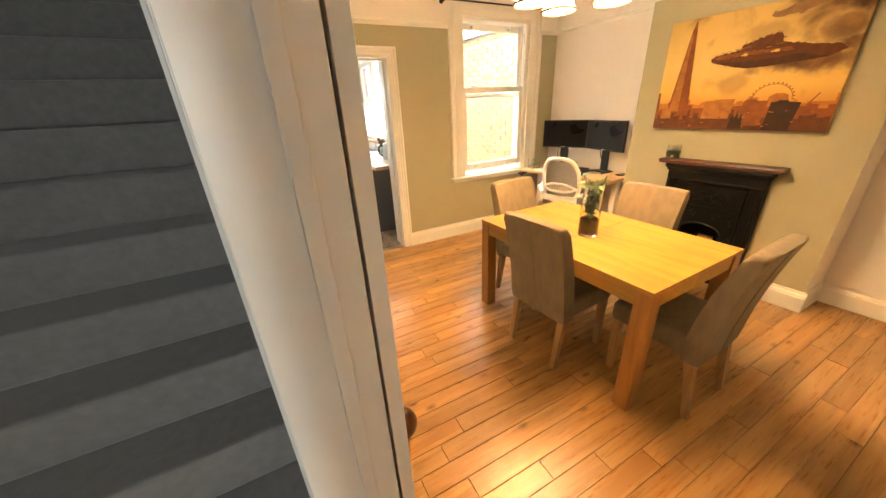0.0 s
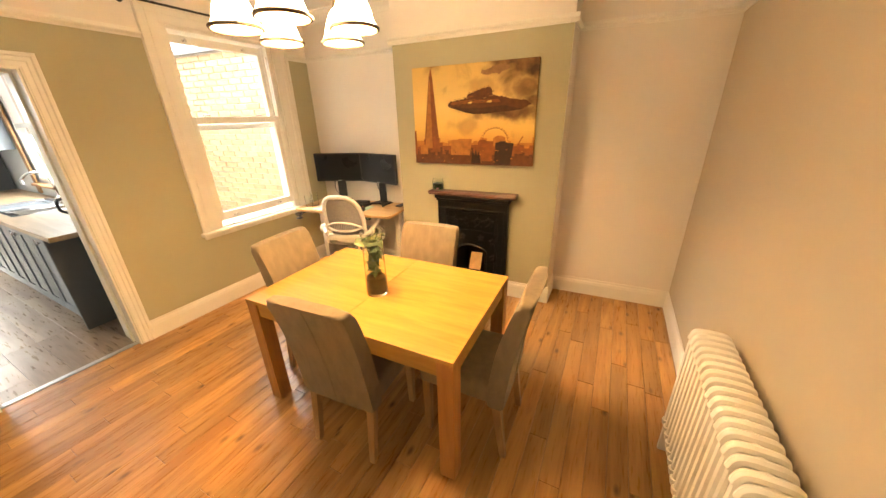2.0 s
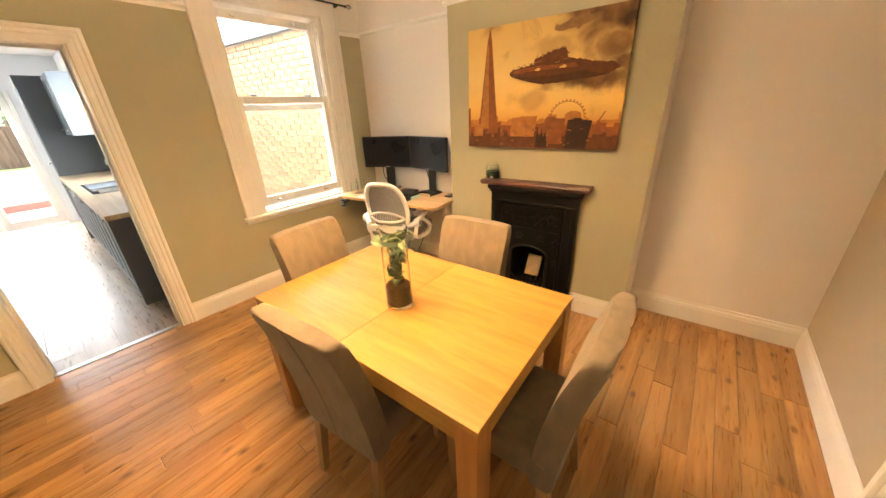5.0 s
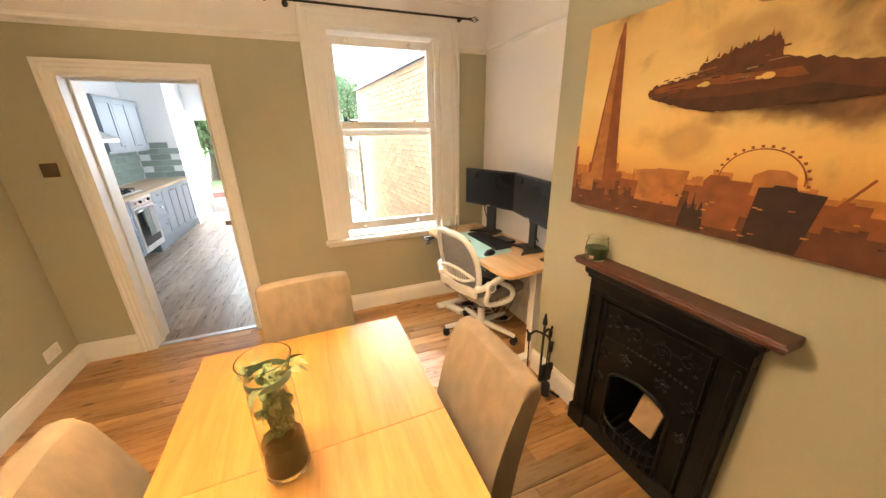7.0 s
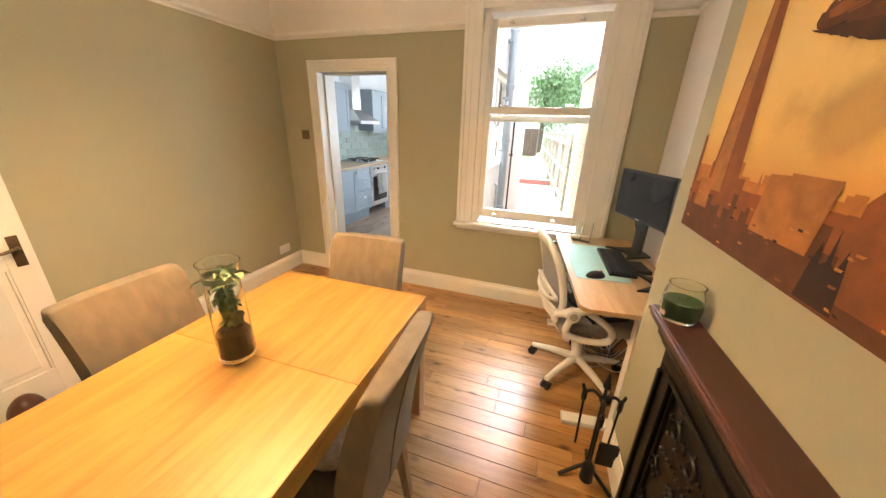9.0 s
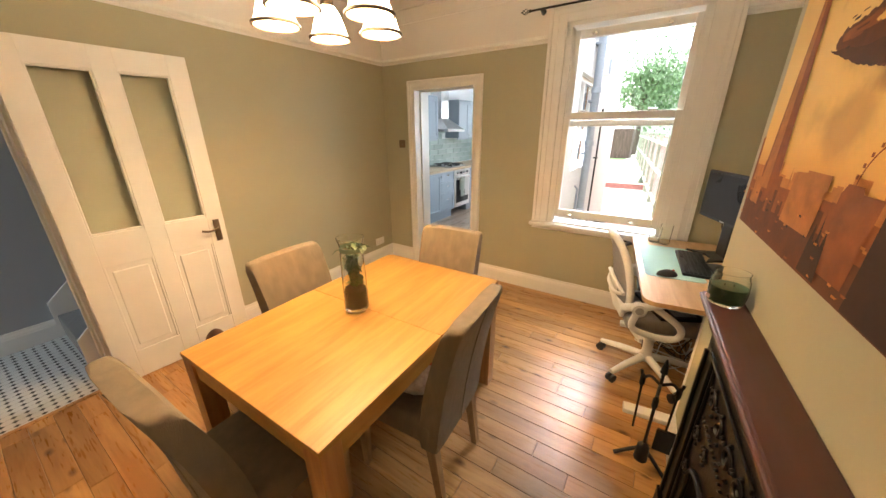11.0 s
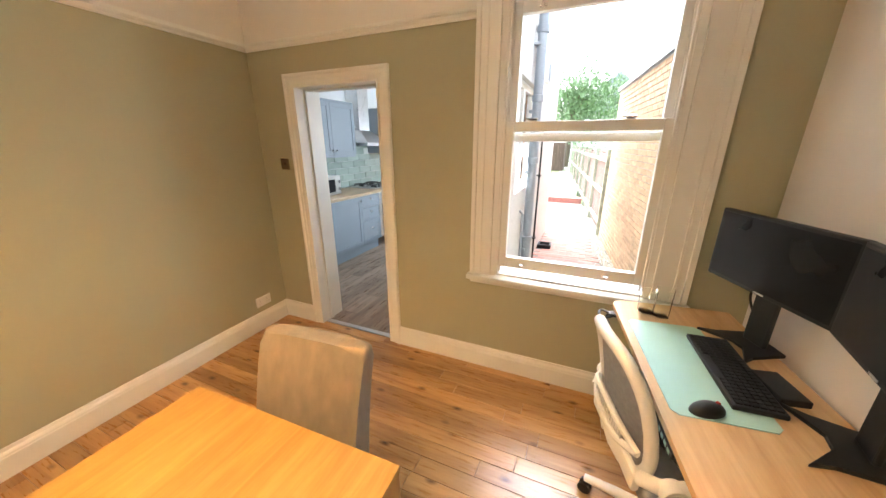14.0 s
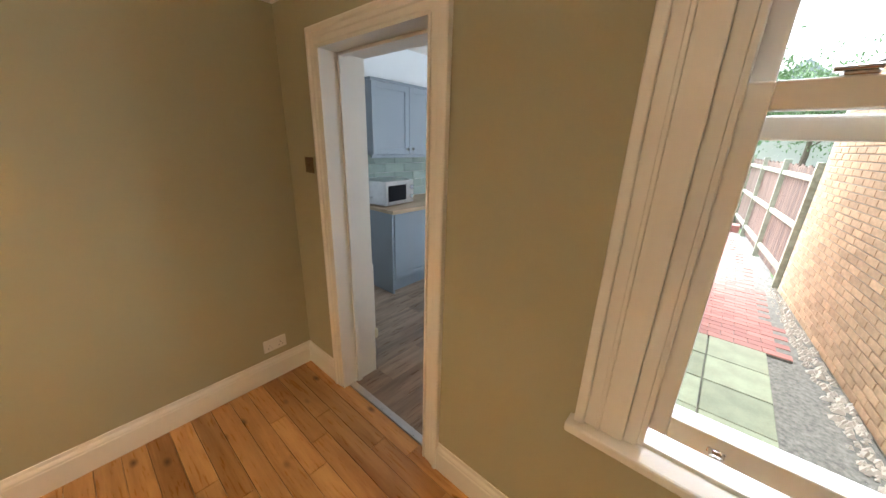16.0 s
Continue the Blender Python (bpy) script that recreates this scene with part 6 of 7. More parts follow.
def garden_doors():
    d = thing("door_2", pose(0, 0, 0), "white glazed double doors to the garden", "door")
    for x0, x1 in ((-0.41, 0.28), (0.285, 0.97)):
        bm = bmesh.new()
        y0, y1 = KN + 0.06, KN + 0.11
        for a, b in ((x0, x0 + 0.09), (x1 - 0.09, x1)):
            box(a, b, y0, y1, 0.02, 2.0, 0.006, bm)
        for a, b in ((0.02, 0.16), (1.90, 2.0)):
            box(x0 + 0.09, x1 - 0.09, y0, y1, a, b, 0.006, bm)
        lf = part("leaf", bm, WHITE, d)
        g = part("pane", box(x0 + 0.085, x1 - 0.085, y0 + 0.023, y0 + 0.027, 0.15, 1.91), GLASS, lf)
        g.visible_shadow = False
        hx = x1 - 0.045 if x0 < 0 else x0 + 0.045
        bm = box(hx - 0.014, hx + 0.014, y0 - 0.008, y0, 0.93, 1.15, 0.003)
        tube([(hx, y0, 1.06), (hx, y0 - 0.05, 1.06), (hx - 0.09, y0 - 0.05, 1.06)], 0.009, bm, 8)
        part("door_handle", bm, CHROME, lf)
    bm = bmesh.new()
    for a, b, c, e in ((-0.46, -0.41, 0, 2.06), (0.97, 1.02, 0, 2.06), (-0.41, 0.97, 2.0, 2.06)):
        box(a, b, KN - 0.01, KN + 0.15, c, e, 0.004, bm)
    part("door_frame", bm, WHITE, d)


def shaker(parent, m, w, h, knob=None, cup=False):
    """A shaker door or drawer front in its own plane: x across, z up, -y to the room."""
    bm = bmesh.new()
    r = 0.06 if h > 0.25 else 0.03
    for a, b, c, d in ((0.002, r, 0.002, h - 0.002), (w - r, w - 0.002, 0.002, h - 0.002), (r, w - r, 0.002, r), (r, w - r, h - r, h - 0.002)):
        box(a, b, -0.02, 0, c, d, 0.002, bm)
    box(r - 0.003, w - r + 0.003, -0.011, -0.001, r - 0.003, h - r + 0.003, 0, bm)
    f = part("door" if h > 0.25 else "drawer_front", bm, CABGREY, parent, m=m)
    if knob:
        if cup:
            b2 = bmesh.new()
            bmesh.ops.create_uvsphere(b2, u_segments=14, v_segments=8, radius=1)
            for v in b2.verts:
                v.co = Vector((knob[0] + v.co.x * 0.035, -0.02 - max(0, -v.co.y) * 0.022, knob[1] + max(-0.1, v.co.z) * 0.02))
            part("cup_handle", b2, CHROME, f, "chrome cup handle", smooth=True)
        else:
            b2 = lathe([(0.005, 0), (0.005, 0.012), (0.014, 0.018), (0.015, 0.024), (0.009, 0.03)], None, 14)
            k = part("knob", b2, CHROME, f, "chrome knob", smooth=True)
            k.matrix_local = pose(knob[0], -0.02, knob[1], 90, 0, 0)
    return f


def west_run():
    """Base units, worktop, oven, hob, hood and wall units along the west wall."""
    xf = -0.40
    R = lambda y, z, off=0.0: pose(xf + off, y, z, 0, 0, 90)
    # each unit: start, width, kind
    units = ((1.16, 0.62, "single"), (1.78, 0.45, "drawers"), (2.23, 0.60, "oven"), (2.83, 0.40, "drawers"), (3.23, 0.60, "double"), (3.83, 0.57, "double"))
    for y, w, kind in units:
        if kind == "oven":
            o = thing("built_in_oven", pose(0, 0, 0), "stainless built-in oven with towels on its rail", "oven")
            part("body", box(KW + 0.02, xf, y, y + w, 0.15, 0.87), CABGREY, o)
            part("fascia", box(xf, xf + 0.02, y + 0.004, y + w - 0.004, 0.76, 0.865, 0.003), STEEL, o)
            dr = part("oven_door", box(xf, xf + 0.025, y + 0.004, y + w - 0.004, 0.16, 0.75, 0.004), STEEL, o)
            part("oven_glass", box(xf + 0.024, xf + 0.028, y + 0.06, y + w - 0.06, 0.24, 0.68, 0.001), SCREEN, dr, "dark oven glass")
            bm = tube([(xf + 0.055, y + 0.05, 0.71), (xf + 0.055, y + w - 0.05, 0.71)], 0.009, None, 10)
            for q in (y + 0.07, y + w - 0.07):
                tube([(xf + 0.02, q, 0.71), (xf + 0.055, q, 0.71)], 0.006, bm, 8)
            part("handle", bm, CHROME, dr)
            for q in range(4):
                yy = y + 0.12 + 0.12 * q
                part("dial", tube([(xf + 0.02, yy, 0.81), (xf + 0.042, yy, 0.81)], 0.02, None, 14), BLACKPL if q % 2 else STEEL, o)
            for q, c in ((y + 0.16, MAT_TOWEL), (y + 0.32, MAT_TOWEL2)):
                tw = thing("kitchen_towel", pose(0, 0, 0), "hanging kitchen towel over the oven rail", "towel", "towels on the oven")
                bm = bmesh.new()
                n = 8
                for s, zz in ((0.068, 0.36), (0.044, 0.48)):
                    vs = []
                    for i in range(n + 1):
                        yy = q + 0.14 * i / n
                        dx = 0.006 * math.sin(i * 1.7)
                        vs.append((bm.verts.new((xf + s + dx * 0.3, yy, 0.722)), bm.verts.new((xf + s + dx, yy, zz))))
                    for a, b in zip(vs, vs[1:]):
                        bm.faces.new((a[0], b[0], b[1], a[1]))
                bmesh.ops.solidify(bm, geom=bm.faces[:], thickness=0.003)
                part("cloth", bm, c, tw, smooth=True)
            continue
        u = thing("base_unit", pose(0, 0, 0), "grey shaker kitchen base unit", "kitchen cabinet", "west base units")
        part("body", box(KW + 0.02, xf - 0.001, y + 0.001, y + w - 0.001, 0.15, 0.87), CABGREY, u)
        part("plinth", box(KW + 0.02, xf - 0.05, y, y + w, 0.0, 0.15), CABGREY, u)
        if kind == "single":
            shaker(u, R(y, 0.152), w, 0.715, (w - 0.04, 0.66))
        elif kind == "double":
            for q in range(2):
                shaker(u, R(y + q * w / 2, 0.152), w / 2, 0.715, (w / 2 - 0.04 if q == 0 else 0.04, 0.66))
        else:
            for z, h in ((0.152, 0.34), (0.494, 0.19), (0.686, 0.18)):
                shaker(u, R(y, z), w, h, (w / 2, h * 0.62), True)
    e = thing("end_panel", pose(0, 0, 0), "grey end panel of the kitchen units", "panel")
    part("board", box(KW + 0.02, xf + 0.01, 1.135, 1.157, 0.0, 0.875, 0.002), CABGREY, e)
    wt = thing("worktop", pose(0, 0, 0), "oak-look laminate kitchen worktop", "worktop")
    part("slab", box(KW + 0.016, xf + 0.045, 1.12, 4.42, 0.875, 0.913, 0.004), WORKTOP, wt)
    # hob
    h = thing("gas_hob", pose(-0.70, 2.53, 0.913), "steel gas hob with black pan supports", "hob")
    part("tray", box(-0.25, 0.25, -0.29, 0.29, 0, 0.012, 0.004), STEEL, h)
    for x, y in ((-0.12, -0.14), (0.12, -0.14), (-0.12, 0.14), (0.12, 0.14)):
        part("burner", lathe([(0.045, 0.012), (0.045, 0.024), (0.03, 0.03), (0.001, 0.03)], None, 18, (x, y, 0)), IRONMATT, h)
        bm = bmesh.new()
        for a in range(4):
            c, s = math.cos(a * 1.571 + 0.785), math.sin(a * 1.571 + 0.785)
            tube([(x + 0.03 * c, y + 0.03 * s, 0.05), (x + 0.105 * c, y + 0.105 * s, 0.05), (x + 0.11 * c, y + 0.11 * s, 0.012)], 0.006, bm, 6)
        tube([(x + 0.1 * math.cos(k * 0.785), y + 0.1 * math.sin(k * 0.785), 0.046) for k in range(9)], 0.005, bm, 6)
        part("pan_support", bm, IRONMATT, h)
    for q in range(4):
        part("knob", lathe([(0.018, 0.012), (0.018, 0.03), (0.012, 0.034)], None, 12, (0.2, -0.2 + 0.09 * q, 0)), BLACKPL, h)
    # wall units
    for y, w, n in ((1.14, 0.98, 2), (2.86, 0.40, 1), (3.26, 0.80, 2)):
        u = thing("wall_unit", pose(0, 0, 0), "grey shaker kitchen wall unit", "kitchen cabinet", "west wall units")
        bm = box(KW + 0.016, -0.68, y, y + w, 1.43, 2.11, 0.002)
        box(KW + 0.016, -0.665, y - 0.004, y + w + 0.004, 2.11, 2.135, 0.004, bm)
        box(-0.70, -0.68, y, y + w, 1.40, 1.43, 0.002, bm)
        part("body", bm, CABGREY, u)
        for q in range(n):
            shaker(u, pose(-0.68, y + q * w / n, 1.432, 0, 0, 90), w / n, 0.676, (w / n - 0.04 if q == 0 else 0.04, 0.06))
    hd = thing("cooker_hood", pose(-0.78, 2.50, 0), "stainless chimney cooker hood", "cooker hood")
    bm = bmesh.new()
    a = [bm.verts.new(p) for p in ((-0.2, -0.3, 1.60), (0.27, -0.3, 1.60), (0.27, 0.3, 1.60), (-0.2, 0.3, 1.60))]
    b = [bm.verts.new(p) for p in ((-0.2, -0.13, 1.78), (0.02, -0.13, 1.78), (0.02, 0.13, 1.78), (-0.2, 0.13, 1.78))]
    bm.faces.new(a), bm.faces.new(b)
    for k in range(4):
        bm.faces.new((a[k], a[(k + 1) % 4], b[(k + 1) % 4], b[k]))
    part("canopy", bm, STEEL, hd)
    part("rim", box(-0.2, 0.28, -0.305, 0.305, 1.55, 1.60, 0.004), STEEL, hd)
    part("flue", box(-0.2, 0.02, -0.13, 0.13, 1.78, KC), STEEL, hd)
    m = thing("microwave", pose(-0.66, 1.16, 0.913, 0, 0, 6), "silver microwave oven on the worktop", "microwave")
    part("body", box(-0.26, 0.1, 0.02, 0.46, 0.008, 0.26, 0.006), STEEL, m)
    dr = part("door", box(0.1, 0.118, 0.022, 0.36, 0.012, 0.256, 0.004), STEEL, m)
    part("door_window", box(0.117, 0.12, 0.055, 0.33, 0.05, 0.215, 0.001), SCREEN, dr, "dark door window")
    part("control_panel", box(0.1, 0.116, 0.362, 0.458, 0.012, 0.256, 0.004), STEEL, m)
    for z in (0.08, 0.18):
        part("dial", tube([(0.116, 0.41, z), (0.134, 0.41, z)], 0.024, None, 16), CHROME, m)
    r = thing("kitchen_radiator", pose(0, 0, 0), "white panel radiator by the kitchen doorway", "radiator")
    part("panel", box(-0.45, 0.335, 0.29, 0.35, 0.16, 0.76, 0.012), RADWHITE, r)
    part("grille", box(-0.44, 0.325, 0.295, 0.345, 0.76, 0.768, 0.002), RADWHITE, r)
    bm = bmesh.new()
    for k in range(24):
        box(-0.43 + k * 0.032, -0.42 + k * 0.032, 0.35, 0.356, 0.18, 0.74, 0.002, bm)
    part("flutes", bm, RADWHITE, r)
    bm = tube([(0.36, 0.32, 0.0), (0.36, 0.32, 0.13), (0.335, 0.32, 0.19)], 0.0085, None, 10)
    part("pipe", bm, CHROME, r)
    part("valve_head", lathe([(0.016, 0.0), (0.02, 0.01), (0.02, 0.06), (0.012, 0.07)], None, 14, (0.362, 0.32, 0.20)), MAT_VALVE, r, "cream valve head", smooth=True)
    part("bleed_valve", tube([(0.335, 0.32, 0.71), (0.343, 0.32, 0.71)], 0.012, None, 12), BLACKPL, r)


MAT_TOWEL = mat("green_towel", (0.16, 0.2, 0.15), 0.95, var=0.0, scale=40, bump=0.05, bscale=200, color2=(0.55, 0.55, 0.5))
MAT_TOWEL2 = mat("pale_towel", (0.55, 0.52, 0.5), 0.95, var=0.1, scale=40, bump=0.05, bscale=200)
MAT_VALVE = mat("cream_plastic", (0.7, 0.62, 0.42), 0.45, var=0.05, scale=12, bump=0.0)


def east_run():
    xf = 1.07
    e = thing("end_panel", pose(0, 0, 0), "dark end panel of the sink units", "panel")
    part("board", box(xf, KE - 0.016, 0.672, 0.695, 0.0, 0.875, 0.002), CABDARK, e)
    for k in range(5):
        y = 0.70 + k * 0.62
        u = thing("base_unit", pose(0, 0, 0), "pale grey shaker kitchen base unit", "kitchen cabinet", "east base units")
        part("body", box(xf + 0.021, KE - 0.016, y + 0.001, y + 0.619, 0.15, 0.87), CABGREY, u)
        part("plinth", box(xf + 0.06, KE - 0.016, y, y + 0.62, 0.0, 0.15), CABGREY, u)
        for q in range(2):
            shaker(u, pose(xf + 0.02, y + 0.31 + q * 0.31, 0.152, 0, 0, -90), 0.31, 0.715, (0.04 if q else 0.27, 0.66))
    w = thing("worktop", pose(0, 0, 0), "oak-look kitchen worktop with inset sink", "worktop")
    bm = bmesh.new()
    for a, b, c, d in ((xf - 0.03, KE - 0.016, 0.36, 1.55), (xf - 0.03, KE - 0.016, 2.45, 3.8), (xf - 0.03, 1.13, 1.55, 2.45), (1.58, KE - 0.016, 1.55, 2.45)):
        box(a, b, c, d, 0.875, 0.913, 0.0, bm)
    part("slab", bm, WORKTOP, w)
    s = thing("kitchen_sink", pose(0, 0, 0), "stainless steel sink with drainer", "sink")
    bm = bmesh.new()
    for a, b, c, d in ((1.12, 1.15, 1.54, 2.46), (1.55, 1.59, 1.54, 2.46), (1.15, 1.55, 1.54, 1.57), (1.15, 1.55, 2.43, 2.46), (1.15, 1.55, 1.92, 1.97)):
        box(a, b, c, d, 0.905, 0.919, 0.003, bm)
    box(1.15, 1.55, 1.97, 2.43, 0.74, 0.75, 0, bm)
    for a, b, c, d in ((1.15, 1.156, 1.97, 2.43), (1.544, 1.55, 1.97, 2.43), (1.15, 1.55, 1.97, 1.976), (1.15, 1.55, 2.424, 2.43)):
        box(a, b, c, d, 0.75, 0.905, 0, bm)
    box(1.15, 1.55, 1.57, 1.92, 0.90, 0.908, 0, bm)
    for k in range(8):
        tube([(1.19, 1.6 + k * 0.04, 0.91), (1.52, 1.6 + k * 0.04, 0.91)], 0.005, bm, 6)
    part("bowl", bm, CHROME, s)
    t = thing("swan_neck_tap", pose(1.56, 2.0, 0.919), "chrome swan-neck kitchen tap", "tap")
    part("spout", tube(curve_points([(0, 0, 0), (0, 0, 0.22), (-0.05, 0, 0.31), (-0.13, 0, 0.32), (-0.19, 0, 0.27), (-0.195, 0, 0.22)], 7), 0.012, lathe([(0.026, 0), (0.024, 0.05), (0.012, 0.06)], None, 14), 12), CHROME, t, smooth=True)
    for s2 in (-1, 1):
        part("lever", tube([(0, s2 * 0.02, 0.04), (0, s2 * 0.06, 0.055)], 0.008, None, 10), CHROME, t, smooth=True)
    b = thing("soap_bottle", pose(1.57, 1.62, 0.913), "clear bottle of green washing-up liquid", "bottle")
    part("bottle", lathe([(0.03, 0), (0.034, 0.01), (0.034, 0.13), (0.014, 0.16), (0.012, 0.175)], None, 18), CLEAR, b, smooth=True)
    part("liquid", lathe([(0.028, 0.004), (0.031, 0.01), (0.031, 0.08), (0.001, 0.08)], None, 18), MAT_LIQUID, b)
    part("cap", lathe([(0.014, 0.175), (0.016, 0.2), (0.006, 0.215)], None, 14), MAT_LIQUID, b)
    o = thing("bird_ornament", pose(1.50, 1.40, 0.913, 0, 0, 200), "small brown bird ornament", "ornament")
    bm = bmesh.new()
    bmesh.ops.create_uvsphere(bm, u_segments=16, v_segments=10, radius=1)
    for v in bm.verts:
        v.co = Vector((v.co.x * 0.085, v.co.y * 0.045, 0.16 + v.co.z * 0.05 + 0.4 * v.co.x * 0.085))
    lathe([(0.03, 0), (0.012, 0.02), (0.01, 0.13)], bm, 10)
    lathe([(0.001, -0.03), (0.03, 0.0), (0.001, 0.03)], bm, 10, (0.075, 0, 0.22))
    me = part("ornament_body", bm, MAT_BIRD, o, smooth=True)
    k = thing("toaster", pose(1.42, 1.0, 0.913), "white and black kettle on the worktop", "kettle")
    part("jug", lathe([(0.07, 0), (0.075, 0.02), (0.06, 0.18), (0.05, 0.2), (0.02, 0.21)], None, 20), WHITEPL, k, smooth=True)
    part("handle", tube(curve_points([(-0.06, 0.0, 0.17), (-0.11, 0, 0.16), (-0.115, 0, 0.08), (-0.07, 0, 0.04)], 5), 0.012, None, 8), BLACKPL, k, smooth=True)
    k.name = "kettle"
    # wall unit and tall unit by the garden
    u = thing("wall_unit", pose(0, 0, 0), "grey shaker kitchen wall unit", "kitchen cabinet", "east wall units")
    part("body", box(1.32, KE - 0.016, 3.05, 3.75, 1.43, 2.13, 0.002), CABGREY, u)
    for q in range(2):
        shaker(u, pose(1.32, 3.40 + q * 0.35, 1.432, 0, 0, -90), 0.35, 0.69, (0.04 if q else 0.31, 0.06))
    u = thing("tall_unit", pose(0, 0, 0), "tall dark grey kitchen unit", "kitchen cabinet")
    part("body", box(1.09, KE - 0.016, 3.82, 4.45, 0.0, 2.13, 0.002), CABGREY, u)
    part("side_panel", box(1.06, KE - 0.016, 3.803, 3.82, 0.0, 2.14, 0.002), CABDARK, u)
    shaker(u, pose(1.09, 4.45, 0.152, 0, 0, -90), 0.63, 1.97, (0.05, 0.9))


MAT_LIQUID = mat("green_soap", (0.05, 0.4, 0.2), 0.2, var=0, bump=0)
MAT_BIRD = mat("brown_ornament", (0.16, 0.08, 0.045), 0.6, var=0.25, scale=20, bump=0.04, bscale=60)


# ---- garden ----
GZ = -0.28
FENCE_C, FENCE_K = 3.45, 0.096


def fx(y, off=0.0):
    return FENCE_C + off - FENCE_K * y


def garden():
    part("ground", box(-60, 60, 0.26, 120, GZ - 0.5, GZ - 0.045), GRASSM, None, "lawn and soil reaching the horizon", "structure")
    part("garden_bed", prism([(KE + 0.16, 0.26), (fx(0.26, 0.05), 0.26), (fx(9.4, 0.05), 9.4), (KE - 3.0, 9.4), (KE - 3.0, KN + 0.22), (KE + 0.16, KN + 0.22)], GZ - 0.045, GZ - 0.03), SOIL, None, "grey gravel bed beside the paving", "structure")
    # brick steps up to the upper garden
    part("garden_step", box(-4.0, 2.5, 9.4, 9.75, GZ - 0.04, GZ + 0.16, 0.01), PAVER, None, "low brick garden step", "structure")
    part("garden_path", box(1.0, 2.3, 9.75, 30, GZ - 0.04, GZ + 0.165), SLAB, None, "pale paved garden path", "structure")
    part("upper_lawn", box(-12, 1.0, 9.75, 30, GZ - 0.04, GZ + 0.15), GRASSM, None, "garden lawn", "structure")
    # dark flashing along the neighbour's wall top
    c = prism([(fx(0.26, -0.03), 0.26), (fx(5.48, -0.03), 5.48), (fx(5.48, 0.3), 5.48), (fx(0.26, 0.3), 0.26)], 2.507, 2.56)
    part("roof_edge", c, PIPEGREY, None, "grey roof edge of the neighbouring extension", "structure")
    # soil pipe on the rendered wall
    p = thing("soil_pipe", pose(KE + 0.235, 2.25, 0), "grey painted soil pipe with collars and a branch", "drain pipe")
    part("pipe", tube([(0, 0, GZ - 0.02), (0, 0, 4.2)], 0.055, None, 18), PIPEGREY, p, smooth=True)
    for z in (0.35, 1.35, 2.05, 2.75, 3.4):
        part("collar", lathe([(0.057, z), (0.068, z + 0.004), (0.068, z + 0.07), (0.057, z + 0.075)], None, 18), PIPEGREY, p, smooth=True)
        part("clip", box(-0.08, 0.0, -0.075, 0.075, z - 0.12, z - 0.09, 0.004), PIPEGREY, p)
    part("branch", tube([(0, 0, 2.45), (0.0, 0.12, 2.58), (0.0, 0.3, 2.64)], 0.05, None, 14), PIPEGREY, p, smooth=True)
    p = thing("waste_pipe", pose(KE + 0.2, 3.3, 0), "thin dark waste pipe on the outside wall", "drain pipe")
    part("pipe", tube([(0, 0, GZ - 0.02), (0, 0, 1.9)], 0.014, None, 10), IRONMATT, p, smooth=True)
    for z in (0.1, 1.1):
        part("clip", box(-0.045, 0.03, -0.035, 0.035, z, z + 0.025, 0.004), IRONMATT, p)
    p = thing("overflow_pipe", pose(KE + 0.2, 2.02, 0), "thin grey overflow pipe on the outside wall", "drain pipe")
    part("pipe", tube([(0, 0, GZ - 0.02), (0, 0, 0.75), (-0.05, 0, 0.8)], 0.016, None, 10), PIPEGREY, p, smooth=True)
    t = thing("vent_terminal", pose(KE + 0.16, 2.95, 2.35), "white slatted flue terminal on the outside wall", "vent")
    part("housing", box(0.0, 0.10, -0.09, 0.09, 0.0, 0.24, 0.01), WHITEPL, t)
    for k in range(5):
        part("slat", box(0.10, 0.112, -0.08 + 0.036 * k, -0.064 + 0.036 * k, 0.02, 0.22, 0.002), PIPEGREY, t)
    g = thing("drain_gully", pose(KE + 0.30, 4.15, GZ - 0.02), "square black drain gully in the paving", "drain")
    bm = bmesh.new()
    for a, b, c2, d in ((-0.12, -0.09, -0.12, 0.12), (0.09, 0.12, -0.12, 0.12), (-0.09, 0.09, -0.12, -0.09), (-0.09, 0.09, 0.09, 0.12)):
        box(a, b, c2, d, 0, 0.09, 0.004, bm)
    part("surround", bm, IRONMATT, g)
    bm = bmesh.new()
    for k in range(6):
        box(-0.09, 0.09, -0.085 + k * 0.03, -0.07 + k * 0.03, 0.03, 0.04, 0, bm)
    part("grid", bm, IRONMATT, g)
    # fence along the boundary: posts, rails, upright boards
    f = thing("garden_fence", pose(0, 0, 0), "weathered dark wooden garden fence with pale rails", "fence")
    for k in range(8):
        y = 5.52 + 1.8 * k
        a, b = (fx(y), y), (fx(y + 1.8), y + 1.8)
        part("post", box(fx(y) - 0.05, fx(y) + 0.05, y - 0.05, y + 0.05, GZ - 0.04, GZ + 1.75, 0.006), FENCERAIL, f)
        for z in (0.2, 0.85, 1.5):
            q = prism([(a[0] - 0.03, a[1] + 0.05), (a[0] + 0.015, a[1] + 0.05), (b[0] + 0.015, b[1] - 0.05), (b[0] - 0.03, b[1] - 0.05)], GZ + z, GZ + z + 0.07)
            part("rail", q, FENCERAIL, f)
        if k < 6:
            for j in range(14):
                t0, t1 = (j + 0.04) / 14, (j + 0.97) / 14
                ya, yb = y + 1.8 * t0, y + 1.8 * t1
                q = prism([(fx(ya) + 0.016, ya), (fx(yb) + 0.016, yb), (fx(yb) + 0.034, yb), (fx(ya) + 0.034, ya)], GZ + 0.05, GZ + 1.68 + 0.02 * math.sin(j * 2.1))
                part("board", q, FENCEWOOD, f)
    s = thing("garden_shed", pose(0.1, 21.0, GZ), "small dark wooden shed at the end of the garden", "shed")
